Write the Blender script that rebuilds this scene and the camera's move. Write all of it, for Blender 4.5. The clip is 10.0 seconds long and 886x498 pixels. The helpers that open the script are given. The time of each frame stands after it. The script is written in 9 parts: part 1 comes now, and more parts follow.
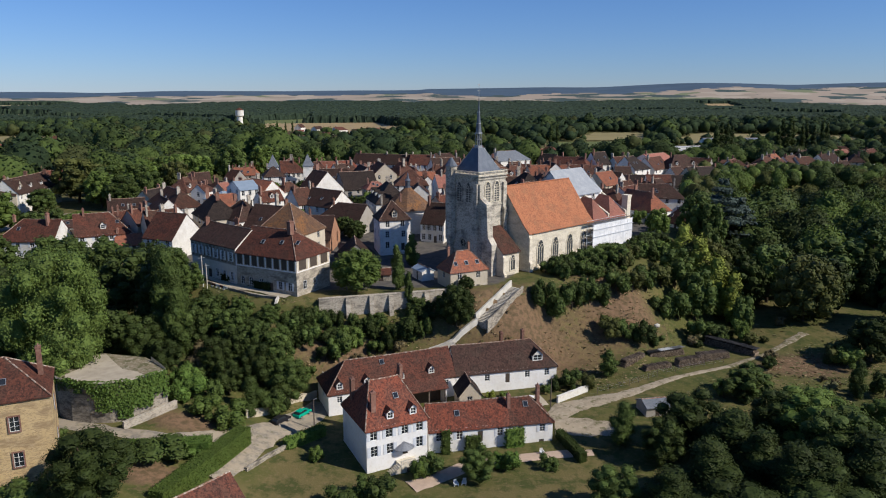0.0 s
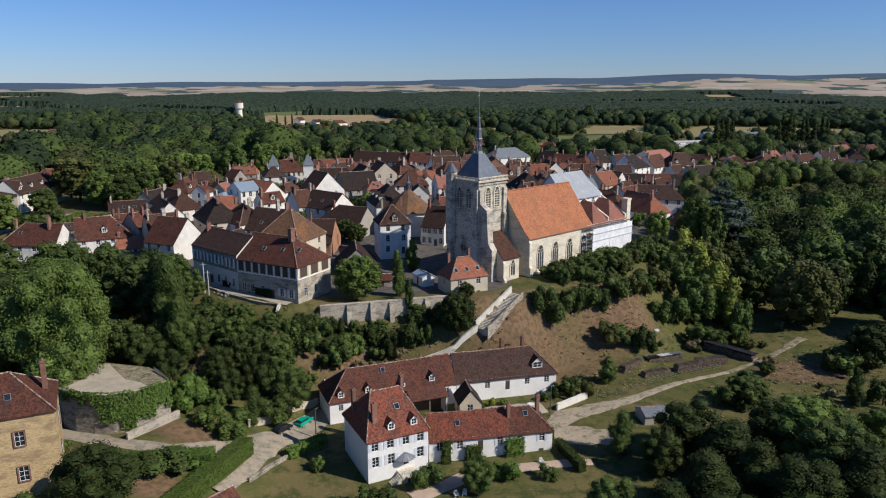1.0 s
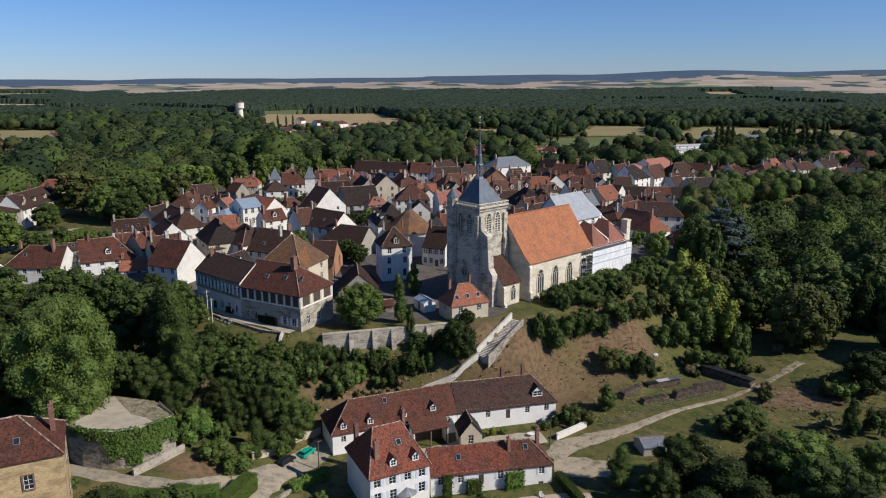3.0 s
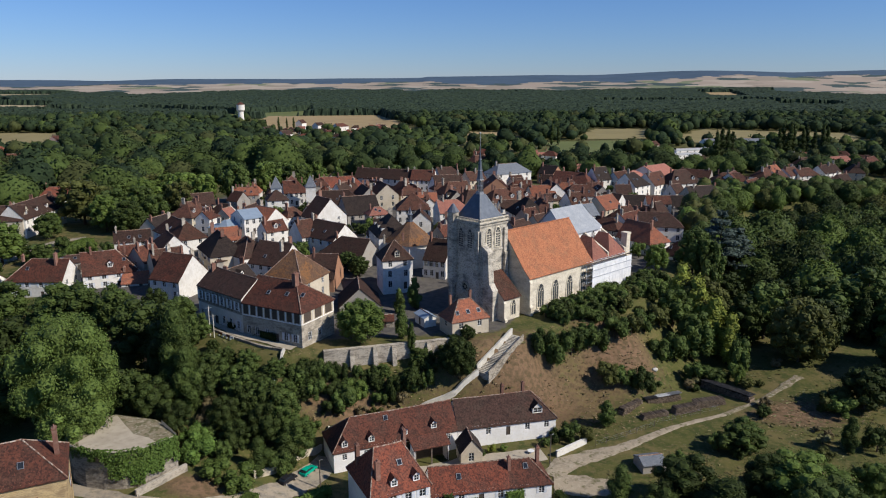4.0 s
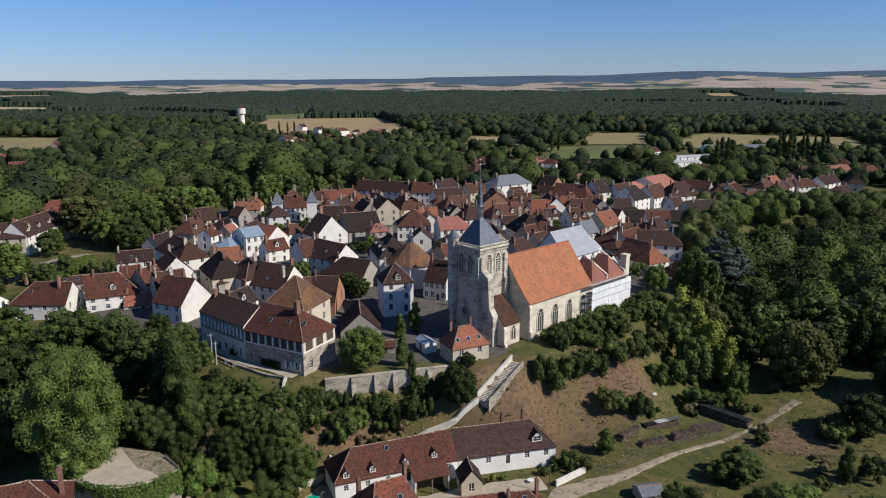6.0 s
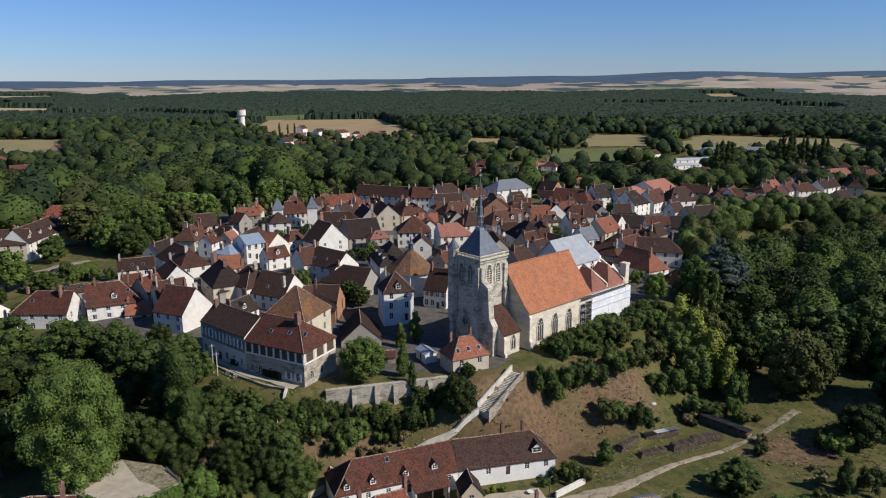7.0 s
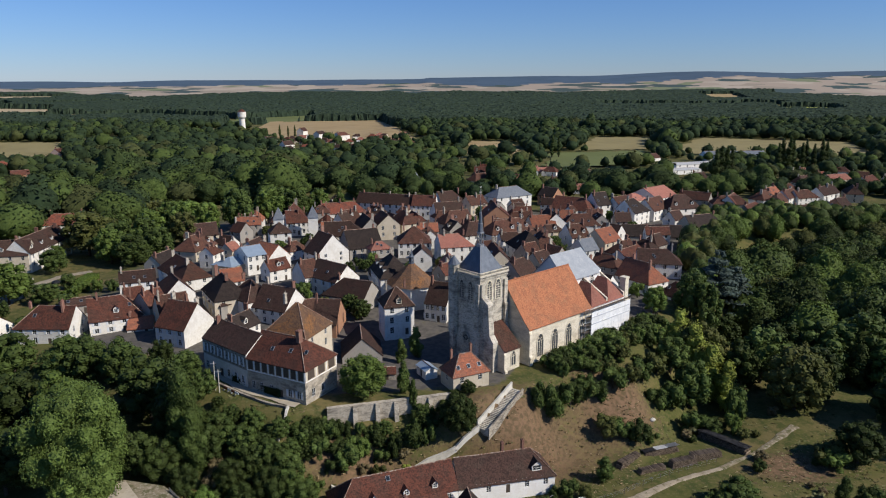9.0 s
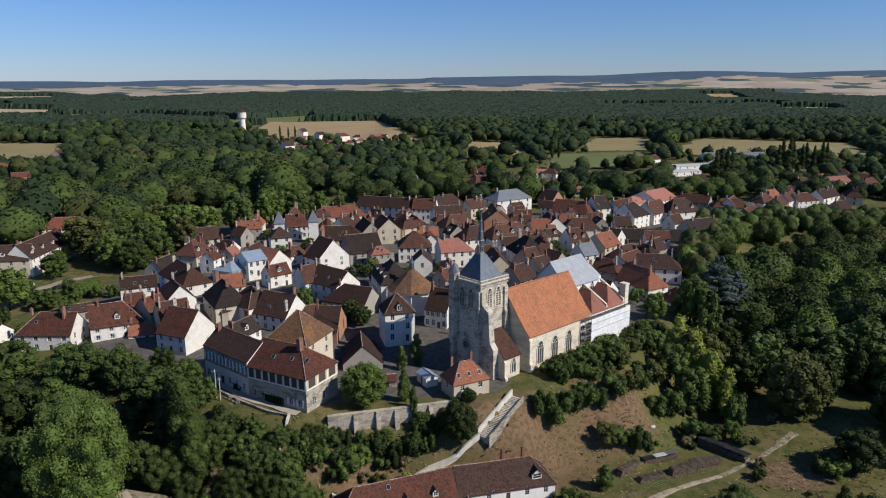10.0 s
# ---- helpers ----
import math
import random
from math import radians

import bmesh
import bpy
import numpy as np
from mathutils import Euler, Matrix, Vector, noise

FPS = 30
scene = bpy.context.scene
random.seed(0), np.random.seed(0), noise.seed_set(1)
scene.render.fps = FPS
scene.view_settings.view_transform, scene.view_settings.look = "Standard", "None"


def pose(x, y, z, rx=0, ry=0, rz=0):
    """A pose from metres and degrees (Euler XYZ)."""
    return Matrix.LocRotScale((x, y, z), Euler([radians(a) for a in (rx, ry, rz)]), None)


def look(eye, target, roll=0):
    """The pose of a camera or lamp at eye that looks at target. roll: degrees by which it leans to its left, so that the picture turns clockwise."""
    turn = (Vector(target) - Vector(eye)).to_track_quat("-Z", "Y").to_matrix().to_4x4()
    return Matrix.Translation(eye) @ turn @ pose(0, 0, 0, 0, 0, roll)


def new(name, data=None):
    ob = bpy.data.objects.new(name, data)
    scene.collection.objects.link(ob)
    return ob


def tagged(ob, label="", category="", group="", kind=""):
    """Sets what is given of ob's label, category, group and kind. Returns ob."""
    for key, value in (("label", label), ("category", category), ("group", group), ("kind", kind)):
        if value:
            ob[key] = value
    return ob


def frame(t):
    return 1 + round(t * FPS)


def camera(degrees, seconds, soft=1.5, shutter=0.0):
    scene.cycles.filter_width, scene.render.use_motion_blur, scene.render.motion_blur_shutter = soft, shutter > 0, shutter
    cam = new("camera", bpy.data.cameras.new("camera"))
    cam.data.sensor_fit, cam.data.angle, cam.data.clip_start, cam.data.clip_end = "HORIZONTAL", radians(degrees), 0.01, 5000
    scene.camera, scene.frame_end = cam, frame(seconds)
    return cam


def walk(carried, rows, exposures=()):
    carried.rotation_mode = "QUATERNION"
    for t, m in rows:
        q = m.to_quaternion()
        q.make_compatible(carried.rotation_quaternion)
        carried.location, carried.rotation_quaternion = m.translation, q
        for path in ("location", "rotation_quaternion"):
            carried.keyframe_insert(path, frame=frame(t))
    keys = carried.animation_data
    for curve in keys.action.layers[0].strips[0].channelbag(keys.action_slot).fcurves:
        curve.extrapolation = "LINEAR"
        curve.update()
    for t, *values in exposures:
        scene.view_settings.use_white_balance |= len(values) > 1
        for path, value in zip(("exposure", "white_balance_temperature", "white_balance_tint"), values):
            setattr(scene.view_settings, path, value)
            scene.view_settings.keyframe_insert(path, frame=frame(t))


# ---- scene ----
cam = camera(63.3, 10.0, 1.1)
PATH = [
    (0.0, 0.20, 0.01, 48.00, -0.08, -12.10, -0.05),
    (0.5, 0.14, 0.05, 49.94, -0.09, -12.48, -0.05),
    (1.0, 0.08, 0.08, 51.92, -0.09, -12.84, -0.04),
    (1.5, 0.03, 0.11, 53.89, -0.09, -13.18, -0.03),
    (2.0, -0.02, 0.13, 55.88, -0.08, -13.19, -0.04),
    (2.5, -0.05, 0.15, 57.88, -0.06, -13.20, -0.04),
    (4.0, -0.05, 0.25, 64.03, 0.00, -13.22, -0.02),
    (4.5, -0.04, 0.31, 66.00, 0.03, -13.24, 0.00),
    (5.0, -0.03, 0.39, 67.88, 0.04, -13.25, 0.01),
    (5.5, -0.02, 0.45, 69.60, 0.04, -13.26, 0.01),
    (7.0, -0.01, 0.50, 73.99, 0.05, -13.27, 0.03),
    (7.5, -0.01, 0.51, 75.27, 0.06, -13.28, 0.04),
    (8.0, -0.01, 0.52, 76.46, 0.06, -13.29, 0.05),
    (8.5, -0.04, 0.53, 77.61, 0.06, -13.30, 0.04),
    (9.0, -0.08, 0.56, 78.74, 0.06, -13.32, 0.04),
    (9.5, -0.11, 0.60, 79.87, 0.06, -13.35, 0.04),
    (10.0, -0.14, 0.61, 81.00, 0.07, -13.37, 0.05),
]
walk(cam, [(t, pose(x, y, z, 90 + pitch, roll, yaw)) for t, x, y, z, yaw, pitch, roll in PATH], [(0.0, 0.0, 6500, 10), (10.0, 0.0, 6500, 10)])

# ---- daylight: morning sun from the right, a little behind the camera ----
SUN_AZ, SUN_EL = radians(111.0), radians(38.0)          # azimuth from +y towards +x
world = bpy.data.worlds.new("sky")
scene.world = world
world.use_nodes = True
sky = world.node_tree.nodes.new("ShaderNodeTexSky")
sky.sky_type, sky.sun_disc = "NISHITA", False
sky.sun_elevation, sky.sun_rotation = SUN_EL, SUN_AZ
sky.altitude, sky.air_density, sky.dust_density, sky.ozone_density = 150.0, 1.0, 0.0, 4.0
back = world.node_tree.nodes["Background"]
back.inputs["Strength"].default_value = 0.067
tint = world.node_tree.nodes.new("ShaderNodeMix")          # a clear, cold blue morning sky
tint.data_type, tint.blend_type = "RGBA", "MULTIPLY"
tint.inputs["Factor"].default_value = 1.0
way = world.node_tree.nodes.new("ShaderNodeTexCoord")
rise = world.node_tree.nodes.new("ShaderNodeSeparateXYZ")
shade = world.node_tree.nodes.new("ShaderNodeValToRGB")     # from the milky horizon up to the clear zenith
shade.color_ramp.elements[0].position, shade.color_ramp.elements[0].color = 0.0, (0.71, 0.93, 1.50, 1)
shade.color_ramp.elements[1].position, shade.color_ramp.elements[1].color = 0.30, (0.65, 1.02, 1.50, 1)
world.node_tree.links.new(way.outputs["Generated"], rise.inputs[0])
world.node_tree.links.new(rise.outputs["Z"], shade.inputs["Fac"])
world.node_tree.links.new(shade.outputs["Color"], tint.inputs["B"])
world.node_tree.links.new(sky.outputs[0], tint.inputs["A"])
world.node_tree.links.new(tint.outputs["Result"], back.inputs["Color"])
sun = new("sun", bpy.data.lights.new("sun", "SUN"))
sun.data.energy, sun.data.angle, sun.data.color = 5.0, radians(0.5), (1.0, 0.94, 0.86)
sun_dir = Vector((math.sin(SUN_AZ) * math.cos(SUN_EL), math.cos(SUN_AZ) * math.cos(SUN_EL), math.sin(SUN_EL)))
sun.matrix_world = look(sun_dir * 300, (0, 0, 0))


# ---- materials ----
def material(name, base, rough=0.8, metal=0.0, spots=(), bump=0.0, bump_scale=8.0, island=0.0, each=0.0, translucent=0.0, courses=1.0):
    """spots: (colour, scale, amount, low, high) noise layers over the base. island, each: brightness spread per mesh island and per object."""
    mat = bpy.data.materials.new(name)
    mat.use_nodes = True
    nt = mat.node_tree
    N, link = nt.nodes, nt.links.new
    bsdf = N["Principled BSDF"]
    bsdf.inputs["Roughness"].default_value, bsdf.inputs["Metallic"].default_value = rough, metal
    bsdf.inputs["Specular IOR Level"].default_value = 0.12
    coord = N.new("ShaderNodeNewGeometry")
    lay = N.new("ShaderNodeVectorMath")                     # courses > 1: grain drawn out along the beds of the masonry
    lay.operation = "MULTIPLY"
    lay.inputs[1].default_value = (1, 1, courses)
    link(coord.outputs["Position"], lay.inputs[0])
    col = N.new("ShaderNodeRGB")
    col.outputs[0].default_value = (*base, 1)
    out = col.outputs[0]
    for colour, scale, amount, low, high in spots:
        noi = N.new("ShaderNodeTexNoise")
        noi.inputs["Scale"].default_value, noi.inputs["Detail"].default_value, noi.inputs["Roughness"].default_value = scale, 4, 0.6
        link(lay.outputs[0], noi.inputs["Vector"])
        ramp = N.new("ShaderNodeMapRange")
        ramp.inputs["From Min"].default_value, ramp.inputs["From Max"].default_value = low, high
        ramp.inputs["To Max"].default_value = amount
        link(noi.outputs["Fac"], ramp.inputs["Value"])
        mix = N.new("ShaderNodeMix")
        mix.data_type = "RGBA"
        link(ramp.outputs[0], mix.inputs["Factor"])
        link(out, mix.inputs["A"])
        mix.inputs["B"].default_value = (*colour, 1)
        out = mix.outputs["Result"]
    for spread, source in ((island, coord.outputs["Random Per Island"]), (each, None)):
        if spread:
            if source is None:
                source = N.new("ShaderNodeObjectInfo").outputs["Random"]
            ramp = N.new("ShaderNodeMapRange")
            ramp.inputs["To Min"].default_value, ramp.inputs["To Max"].default_value = 1 - spread, 1 + spread
            link(source, ramp.inputs["Value"])
            hsv = N.new("ShaderNodeHueSaturation")
            link(ramp.outputs[0], hsv.inputs["Value"])
            link(out, hsv.inputs["Color"])
            out = hsv.outputs["Color"]
    link(out, bsdf.inputs["Base Color"])
    if bump:
        noi = N.new("ShaderNodeTexNoise")
        noi.inputs["Scale"].default_value, noi.inputs["Detail"].default_value = bump_scale, 5
        link(lay.outputs[0], noi.inputs["Vector"])
        b = N.new("ShaderNodeBump")
        b.inputs["Strength"].default_value, b.inputs["Distance"].default_value = bump, 0.1
        link(noi.outputs["Fac"], b.inputs["Height"])
        link(b.outputs[0], bsdf.inputs["Normal"])
    if translucent:
        tr = N.new("ShaderNodeBsdfTranslucent")
        link(out, tr.inputs["Color"])
        ms = N.new("ShaderNodeMixShader")
        ms.inputs[0].default_value = translucent
        link(bsdf.outputs[0], ms.inputs[1])
        link(tr.outputs[0], ms.inputs[2])
        link(ms.outputs[0], N["Material Output"].inputs["Surface"])
    return mat


def tiles(name, base, moss, burnt):
    """Flat clay roof tiles: fine speckle of single tiles, broad patches, dark weathering."""
    return material(name, base, 0.85, 0, (
        (moss, 0.30, 0.8, 0.47, 0.60), (burnt, 2.6, 0.9, 0.47, 0.60), (burnt, 0.7, 0.65, 0.50, 0.64), (tuple(c * 1.55 for c in base), 3.6, 0.6, 0.53, 0.66)),
        0.6, 4.0, 0, 0.22)


ROOF = {
    "brown": tiles("brown_tiles", (0.098, 0.044, 0.030), (0.078, 0.048, 0.034), (0.036, 0.021, 0.017)),
    "dark": tiles("dark_tiles", (0.062, 0.034, 0.026), (0.058, 0.040, 0.030), (0.026, 0.017, 0.014)),
    "black": tiles("blackened_tiles", (0.036, 0.027, 0.023), (0.044, 0.032, 0.026), (0.017, 0.013, 0.012)),
    "rust": tiles("rust_tiles", (0.122, 0.046, 0.030), (0.086, 0.046, 0.033), (0.042, 0.022, 0.018)),
    "red": tiles("red_tiles", (0.195, 0.060, 0.036), (0.130, 0.060, 0.042), (0.062, 0.028, 0.022)),
    "orange": tiles("orange_tiles", (0.275, 0.098, 0.054), (0.195, 0.098, 0.062), (0.130, 0.060, 0.044)),
    "salmon": tiles("salmon_tiles", (0.330, 0.140, 0.100), (0.260, 0.130, 0.095), (0.220, 0.090, 0.070)),
    "pale": tiles("lichen_tiles", (0.135, 0.078, 0.046), (0.230, 0.105, 0.036), (0.072, 0.044, 0.032)),
    "slate": material("slate", (0.150, 0.165, 0.185), 0.55, 0, (((0.220, 0.235, 0.250), 0.8, 0.7, 0.4, 0.7), ((0.080, 0.090, 0.100), 3.0, 0.6, 0.45, 0.7)), 0.3, 4),
    "sheet": material("pale_roof_sheet", (0.480, 0.480, 0.465), 0.6, 0, (((0.380, 0.380, 0.370), 0.4, 0.6, 0.4, 0.7),), 0.1, 3),
    "metal": material("zinc_sheet", (0.300, 0.370, 0.440), 0.45, 0.3, (((0.220, 0.280, 0.340), 0.5, 0.6, 0.4, 0.7),), 0.1, 3),
}


def render_wall(name, base, stain, warm, courses=1.0, hard=0.0):
    return material(name, base, 0.9, 0, ((stain, 0.30, 0.5 + hard, 0.48, 0.68 - 0.2 * hard), (warm, 1.1, 0.5, 0.46, 0.64), (stain, 2.2, 0.35 + hard, 0.52, 0.66 - 0.2 * hard)), 0.25 + hard, 6, 0, 0.08, 0.0, courses)


WALL = {
    "white": render_wall("white_render", (0.740, 0.715, 0.655), (0.500, 0.465, 0.400), (0.640, 0.590, 0.500)),
    "cream": render_wall("cream_render", (0.540, 0.470, 0.360), (0.360, 0.310, 0.240), (0.500, 0.420, 0.300)),
    "grey": render_wall("grey_render", (0.330, 0.305, 0.270), (0.210, 0.190, 0.165), (0.360, 0.320, 0.260)),
    "orange": render_wall("brick_wall", (0.380, 0.200, 0.120), (0.260, 0.140, 0.095), (0.430, 0.260, 0.160)),
    "salmon": render_wall("pink_render", (0.560, 0.400, 0.330), (0.420, 0.300, 0.250), (0.520, 0.360, 0.300)),
    "clean": render_wall("fresh_white_render", (0.820, 0.805, 0.770), (0.640, 0.610, 0.550), (0.780, 0.745, 0.680)),
    "tan": render_wall("ochre_stone", (0.500, 0.365, 0.190), (0.290, 0.205, 0.115), (0.610, 0.470, 0.270), 3.0, 0.4),
    "stone": render_wall("limestone", (0.680, 0.615, 0.490), (0.330, 0.285, 0.215), (0.580, 0.500, 0.360), 2.0, 0.10),
    "oldstone": render_wall("weathered_limestone", (0.500, 0.455, 0.375), (0.100, 0.096, 0.090), (0.640, 0.570, 0.440), 1.6, 0.26),
    "field": render_wall("patched_fieldstone", (0.420, 0.370, 0.295), (0.150, 0.130, 0.105), (0.560, 0.500, 0.400), 2.2, 0.3),
    "rubble": render_wall("rubble_stone", (0.340, 0.300, 0.240), (0.120, 0.105, 0.085), (0.460, 0.395, 0.300), 2.5, 0.4),
}
RIDGE = material("mortared_ridge_tiles", (0.230, 0.130, 0.090), 0.9, 0, (((0.420, 0.360, 0.290), 1.5, 0.9, 0.46, 0.60), ((0.090, 0.050, 0.040), 2.6, 0.7, 0.50, 0.62)), 0.4, 8, 0, 0.25)
SMOKED = material("rendered_chimney", (0.420, 0.370, 0.300), 0.9, 0, (((0.150, 0.130, 0.110), 1.2, 0.7, 0.45, 0.62),), 0.3, 8, 0, 0.15)
BRICK = material("chimney_brick", (0.240, 0.125, 0.092), 0.9, 0, (((0.160, 0.085, 0.065), 3, 0.7, 0.4, 0.7), ((0.420, 0.300, 0.220), 1, 0.4, 0.5, 0.7)), 0.3, 10, 0, 0.2)
FRAME = material("white_joinery", (0.720, 0.720, 0.700), 0.6, 0, (((0.550, 0.540, 0.510), 2, 0.4, 0.5, 0.7),))
SHUTTER = material("grey_white_shutter", (0.600, 0.620, 0.640), 0.7, 0, (((0.480, 0.500, 0.520), 4, 0.5, 0.45, 0.7),))
DOORM = material("dark_door", (0.090, 0.070, 0.055), 0.7, 0, (((0.050, 0.040, 0.035), 3, 0.6, 0.4, 0.7),))
GLASS = material("window_glass", (0.020, 0.024, 0.028), 0.08)
GLASS.node_tree.nodes["Principled BSDF"].inputs["Specular IOR Level"].default_value = 0.6
LEADED = material("leaded_glass", (0.055, 0.058, 0.060), 0.35, 0, (((0.120, 0.120, 0.115), 2.5, 0.8, 0.45, 0.62), ((0.020, 0.022, 0.025), 5.0, 0.7, 0.48, 0.62)), 0.2, 9)
LEAD = material("lead_flashing", (0.260, 0.270, 0.285), 0.5, 0.4, (((0.180, 0.190, 0.200), 2, 0.6, 0.4, 0.7),))
WOOD = material("weathered_timber", (0.130, 0.105, 0.085), 0.9, 0, (((0.070, 0.058, 0.050), 4, 0.7, 0.4, 0.7), ((0.230, 0.200, 0.165), 1.2, 0.4, 0.5, 0.7)), 0.3, 12, 0.25, 0.2)
LOGS = material("split_logs", (0.170, 0.130, 0.095), 0.95, 0, (((0.060, 0.048, 0.038), 5, 0.7, 0.45, 0.7),), 0.2, 14, 0.5)
SHEET = material("scaffold_sheet", (0.840, 0.840, 0.830), 0.6, 0, (((0.640, 0.655, 0.670), 0.5, 0.8, 0.42, 0.62), ((0.740, 0.745, 0.750), 1.6, 0.5, 0.45, 0.6)), 0.5, 1.5, 0, 0, 0.1)
TUBE = material("scaffold_tube", (0.500, 0.515, 0.535), 0.5, 0, (((0.380, 0.395, 0.415), 1.5, 0.6, 0.45, 0.62),))
STEEL = material("galvanised_steel", (0.420, 0.430, 0.440), 0.5, 0.6)
BARK = material("bark", (0.085, 0.066, 0.048), 0.95, 0, (((0.040, 0.032, 0.026), 3, 0.7, 0.4, 0.7),), 0.5, 8)


def leaves(name, base, dry):
    return material(name, base, 0.65, 0, ((dry, 0.25, 0.55, 0.48, 0.75), (tuple(c * 0.6 for c in base), 0.7, 0.5, 0.48, 0.7)), 0, 8, 0.28, 0.20, 0.15)


def canopy(name, base, light):
    """Crowns far enough off to read as one leafy skin."""
    return material(name, base, 0.9, 0, ((light, 0.35, 0.7, 0.46, 0.62), (tuple(c * 0.6 for c in base), 1.2, 0.6, 0.50, 0.62), (tuple(c * 0.55 for c in base), 0.12, 0.6, 0.48, 0.62)), 0.8, 1.6, 0.20, 0.0, 0.08)


def deepen(mat, distance):
    """Set how deep a material's relief goes."""
    for node in mat.node_tree.nodes:
        if node.type == "BUMP":
            node.inputs["Distance"].default_value = distance
    return mat


CROWN = {
    "mid": canopy("crown_mid_green", (0.041, 0.061, 0.020), (0.057, 0.081, 0.026)),
    "dark": canopy("crown_dark_green", (0.027, 0.045, 0.020), (0.039, 0.059, 0.024)),
    "olive": canopy("crown_olive", (0.056, 0.066, 0.023), (0.074, 0.083, 0.028)),
    "light": canopy("crown_light_green", (0.059, 0.087, 0.023), (0.084, 0.114, 0.029)),
}
LEAF = {
    "mid": leaves("leaf_mid_green", (0.064, 0.093, 0.023), (0.082, 0.098, 0.026)),
    "dark": leaves("leaf_dark_green", (0.039, 0.056, 0.014), (0.050, 0.061, 0.017)),
    "light": leaves("leaf_light_green", (0.090, 0.131, 0.028), (0.104, 0.131, 0.031)),
    "plane": leaves("plane_leaf", (0.126, 0.182, 0.042), (0.142, 0.182, 0.047)),
    "olive": leaves("leaf_olive", (0.078, 0.087, 0.024), (0.103, 0.091, 0.029)),
    "blue": leaves("cedar_needle", (0.070, 0.096, 0.078), (0.084, 0.104, 0.086)),
    "lime": leaves("bamboo_leaf", (0.190, 0.220, 0.040), (0.210, 0.220, 0.050)),
    "straw": leaves("straw_grass", (0.300, 0.220, 0.125), (0.340, 0.250, 0.140)),
    "weed": leaves("weed_grass", (0.165, 0.160, 0.070), (0.210, 0.180, 0.090)),
    "dry": leaves("dry_scrub", (0.150, 0.120, 0.060), (0.190, 0.140, 0.075)),
    "ivy": leaves("ivy_leaf", (0.087, 0.143, 0.029), (0.108, 0.143, 0.035)),
}
for skin in CROWN.values():
    deepen(skin, 0.5)


# ---- the lie of the land ----
def smooth(a, b, v):
    v = min(1.0, max(0.0, (v - a) / (b - a)))
    return v * v * (3 - 2 * v)


# the edge of the town's plateau, from west to east
EDGE = [(-600, 300), (-240, 262), (-150, 214), (-112, 196), (-78, 184), (-58, 172), (-36, 160), (-14, 164), (10, 166.5), (19, 170.5), (25, 176),
        (38, 186), (52, 196), (66, 214), (80, 236), (98, 262), (118, 320), (150, 372), (235, 392), (330, 425), (700, 520)]


def edge_y(x):
    for (x0, y0), (x1, y1) in zip(EDGE, EDGE[1:]):
        if x <= x1:
            return y0 + (y1 - y0) * max(0.0, (x - x0)) / (x1 - x0)
    return EDGE[-1][1]


def ground(x, y):
    """Height of the land at x, y."""
    south = edge_y(x) - y                                   # metres in front of the edge
    run = 26 + 12 * smooth(30, 120, x) + 8 * smooth(-40, -110, x)
    k = smooth(0, run, south * (0.9 + 0.55 * smooth(-30, -10, x) - 0.62 * smooth(26, 50, x)))
    top = 2.0 + 0.9 * smooth(-20, -60, x) + 3.3 * smooth(195, 255, y) * smooth(-140, -80, x) - 4.6 * smooth(330, 450, y) - 7.5 * smooth(430, 800, y) - 4 * smooth(800, 1600, y) - 2.0 * smooth(-90, -160, x)
    low = -15.2 - 1.6 * smooth(150, 110, y) * smooth(-45, -5, x) + 6.0 * smooth(-26, -52, x) + 3 * smooth(60, 110, x) * smooth(150, 185, y) - 5 * smooth(60, -200, y)
    z = top + (low - top) * k
    u, v = 0.951 * (x + 22.6) + 0.309 * (y - 135), -0.309 * (x + 22.6) + 0.951 * (y - 135)
    cut = smooth(12.5, 10.2, v) * smooth(-10, -2, u) * smooth(62, 53, u)       # level yard cut into the foot of the slope
    z += (min(z, -15.6) - z) * cut
    z += 6.5 * math.exp(-((x + 66) / 15) ** 2 - ((y - 146) / 10) ** 2)         # bank behind the terrace
    f = ((x - 18.6) * -9.3 + (y - 170.2) * -11.4) / 216.5                     # cutting for the stair
    if -0.1 < f < 1.1 and abs((x - 18.6) * -11.4 - (y - 170.2) * -9.3) < 14.7 * 2.2:
        z = min(z, 2.0 - 5.2 * min(1, max(0, f)) - 0.5)
    wy = 163.2 + 0.285 * (x + 12)                            # drop at the foot of the plateau's retaining wall
    z -= 3.3 * smooth(-0.5, 0.5, wy - y) * smooth(16, 4, wy - y) * smooth(-39, -35, x) * smooth(6, 1, x)
    bumps = 0.25 * noise.noise((x * 0.07, y * 0.07, 0)) * (0.3 + k)
    if y > 3000:                                            # distant hills
        roll = 0.6 + 0.5 * noise.noise((x * 0.0006, y * 0.0004, 3)) + 0.25 * noise.noise((x * 0.002, y * 0.0012, 7))
        z += 100 * smooth(3000, 4700, y) * (0.66 + 0.16 * roll + 0.18 * smooth(-3000, -300, x) + 0.42 * smooth(100, 2100, x) + 0.10 * noise.noise((x * 0.0016, y * 0.0005, 5)))
    return z + bumps


def steps(points):
    """Grid lines: (from, to, step) stretches joined."""
    out = []
    for a, b, s in points:
        n = max(1, round((b - a) / s))
        out += [a + (b - a) * i / n for i in range(n)]
    return out + [points[-1][1]]


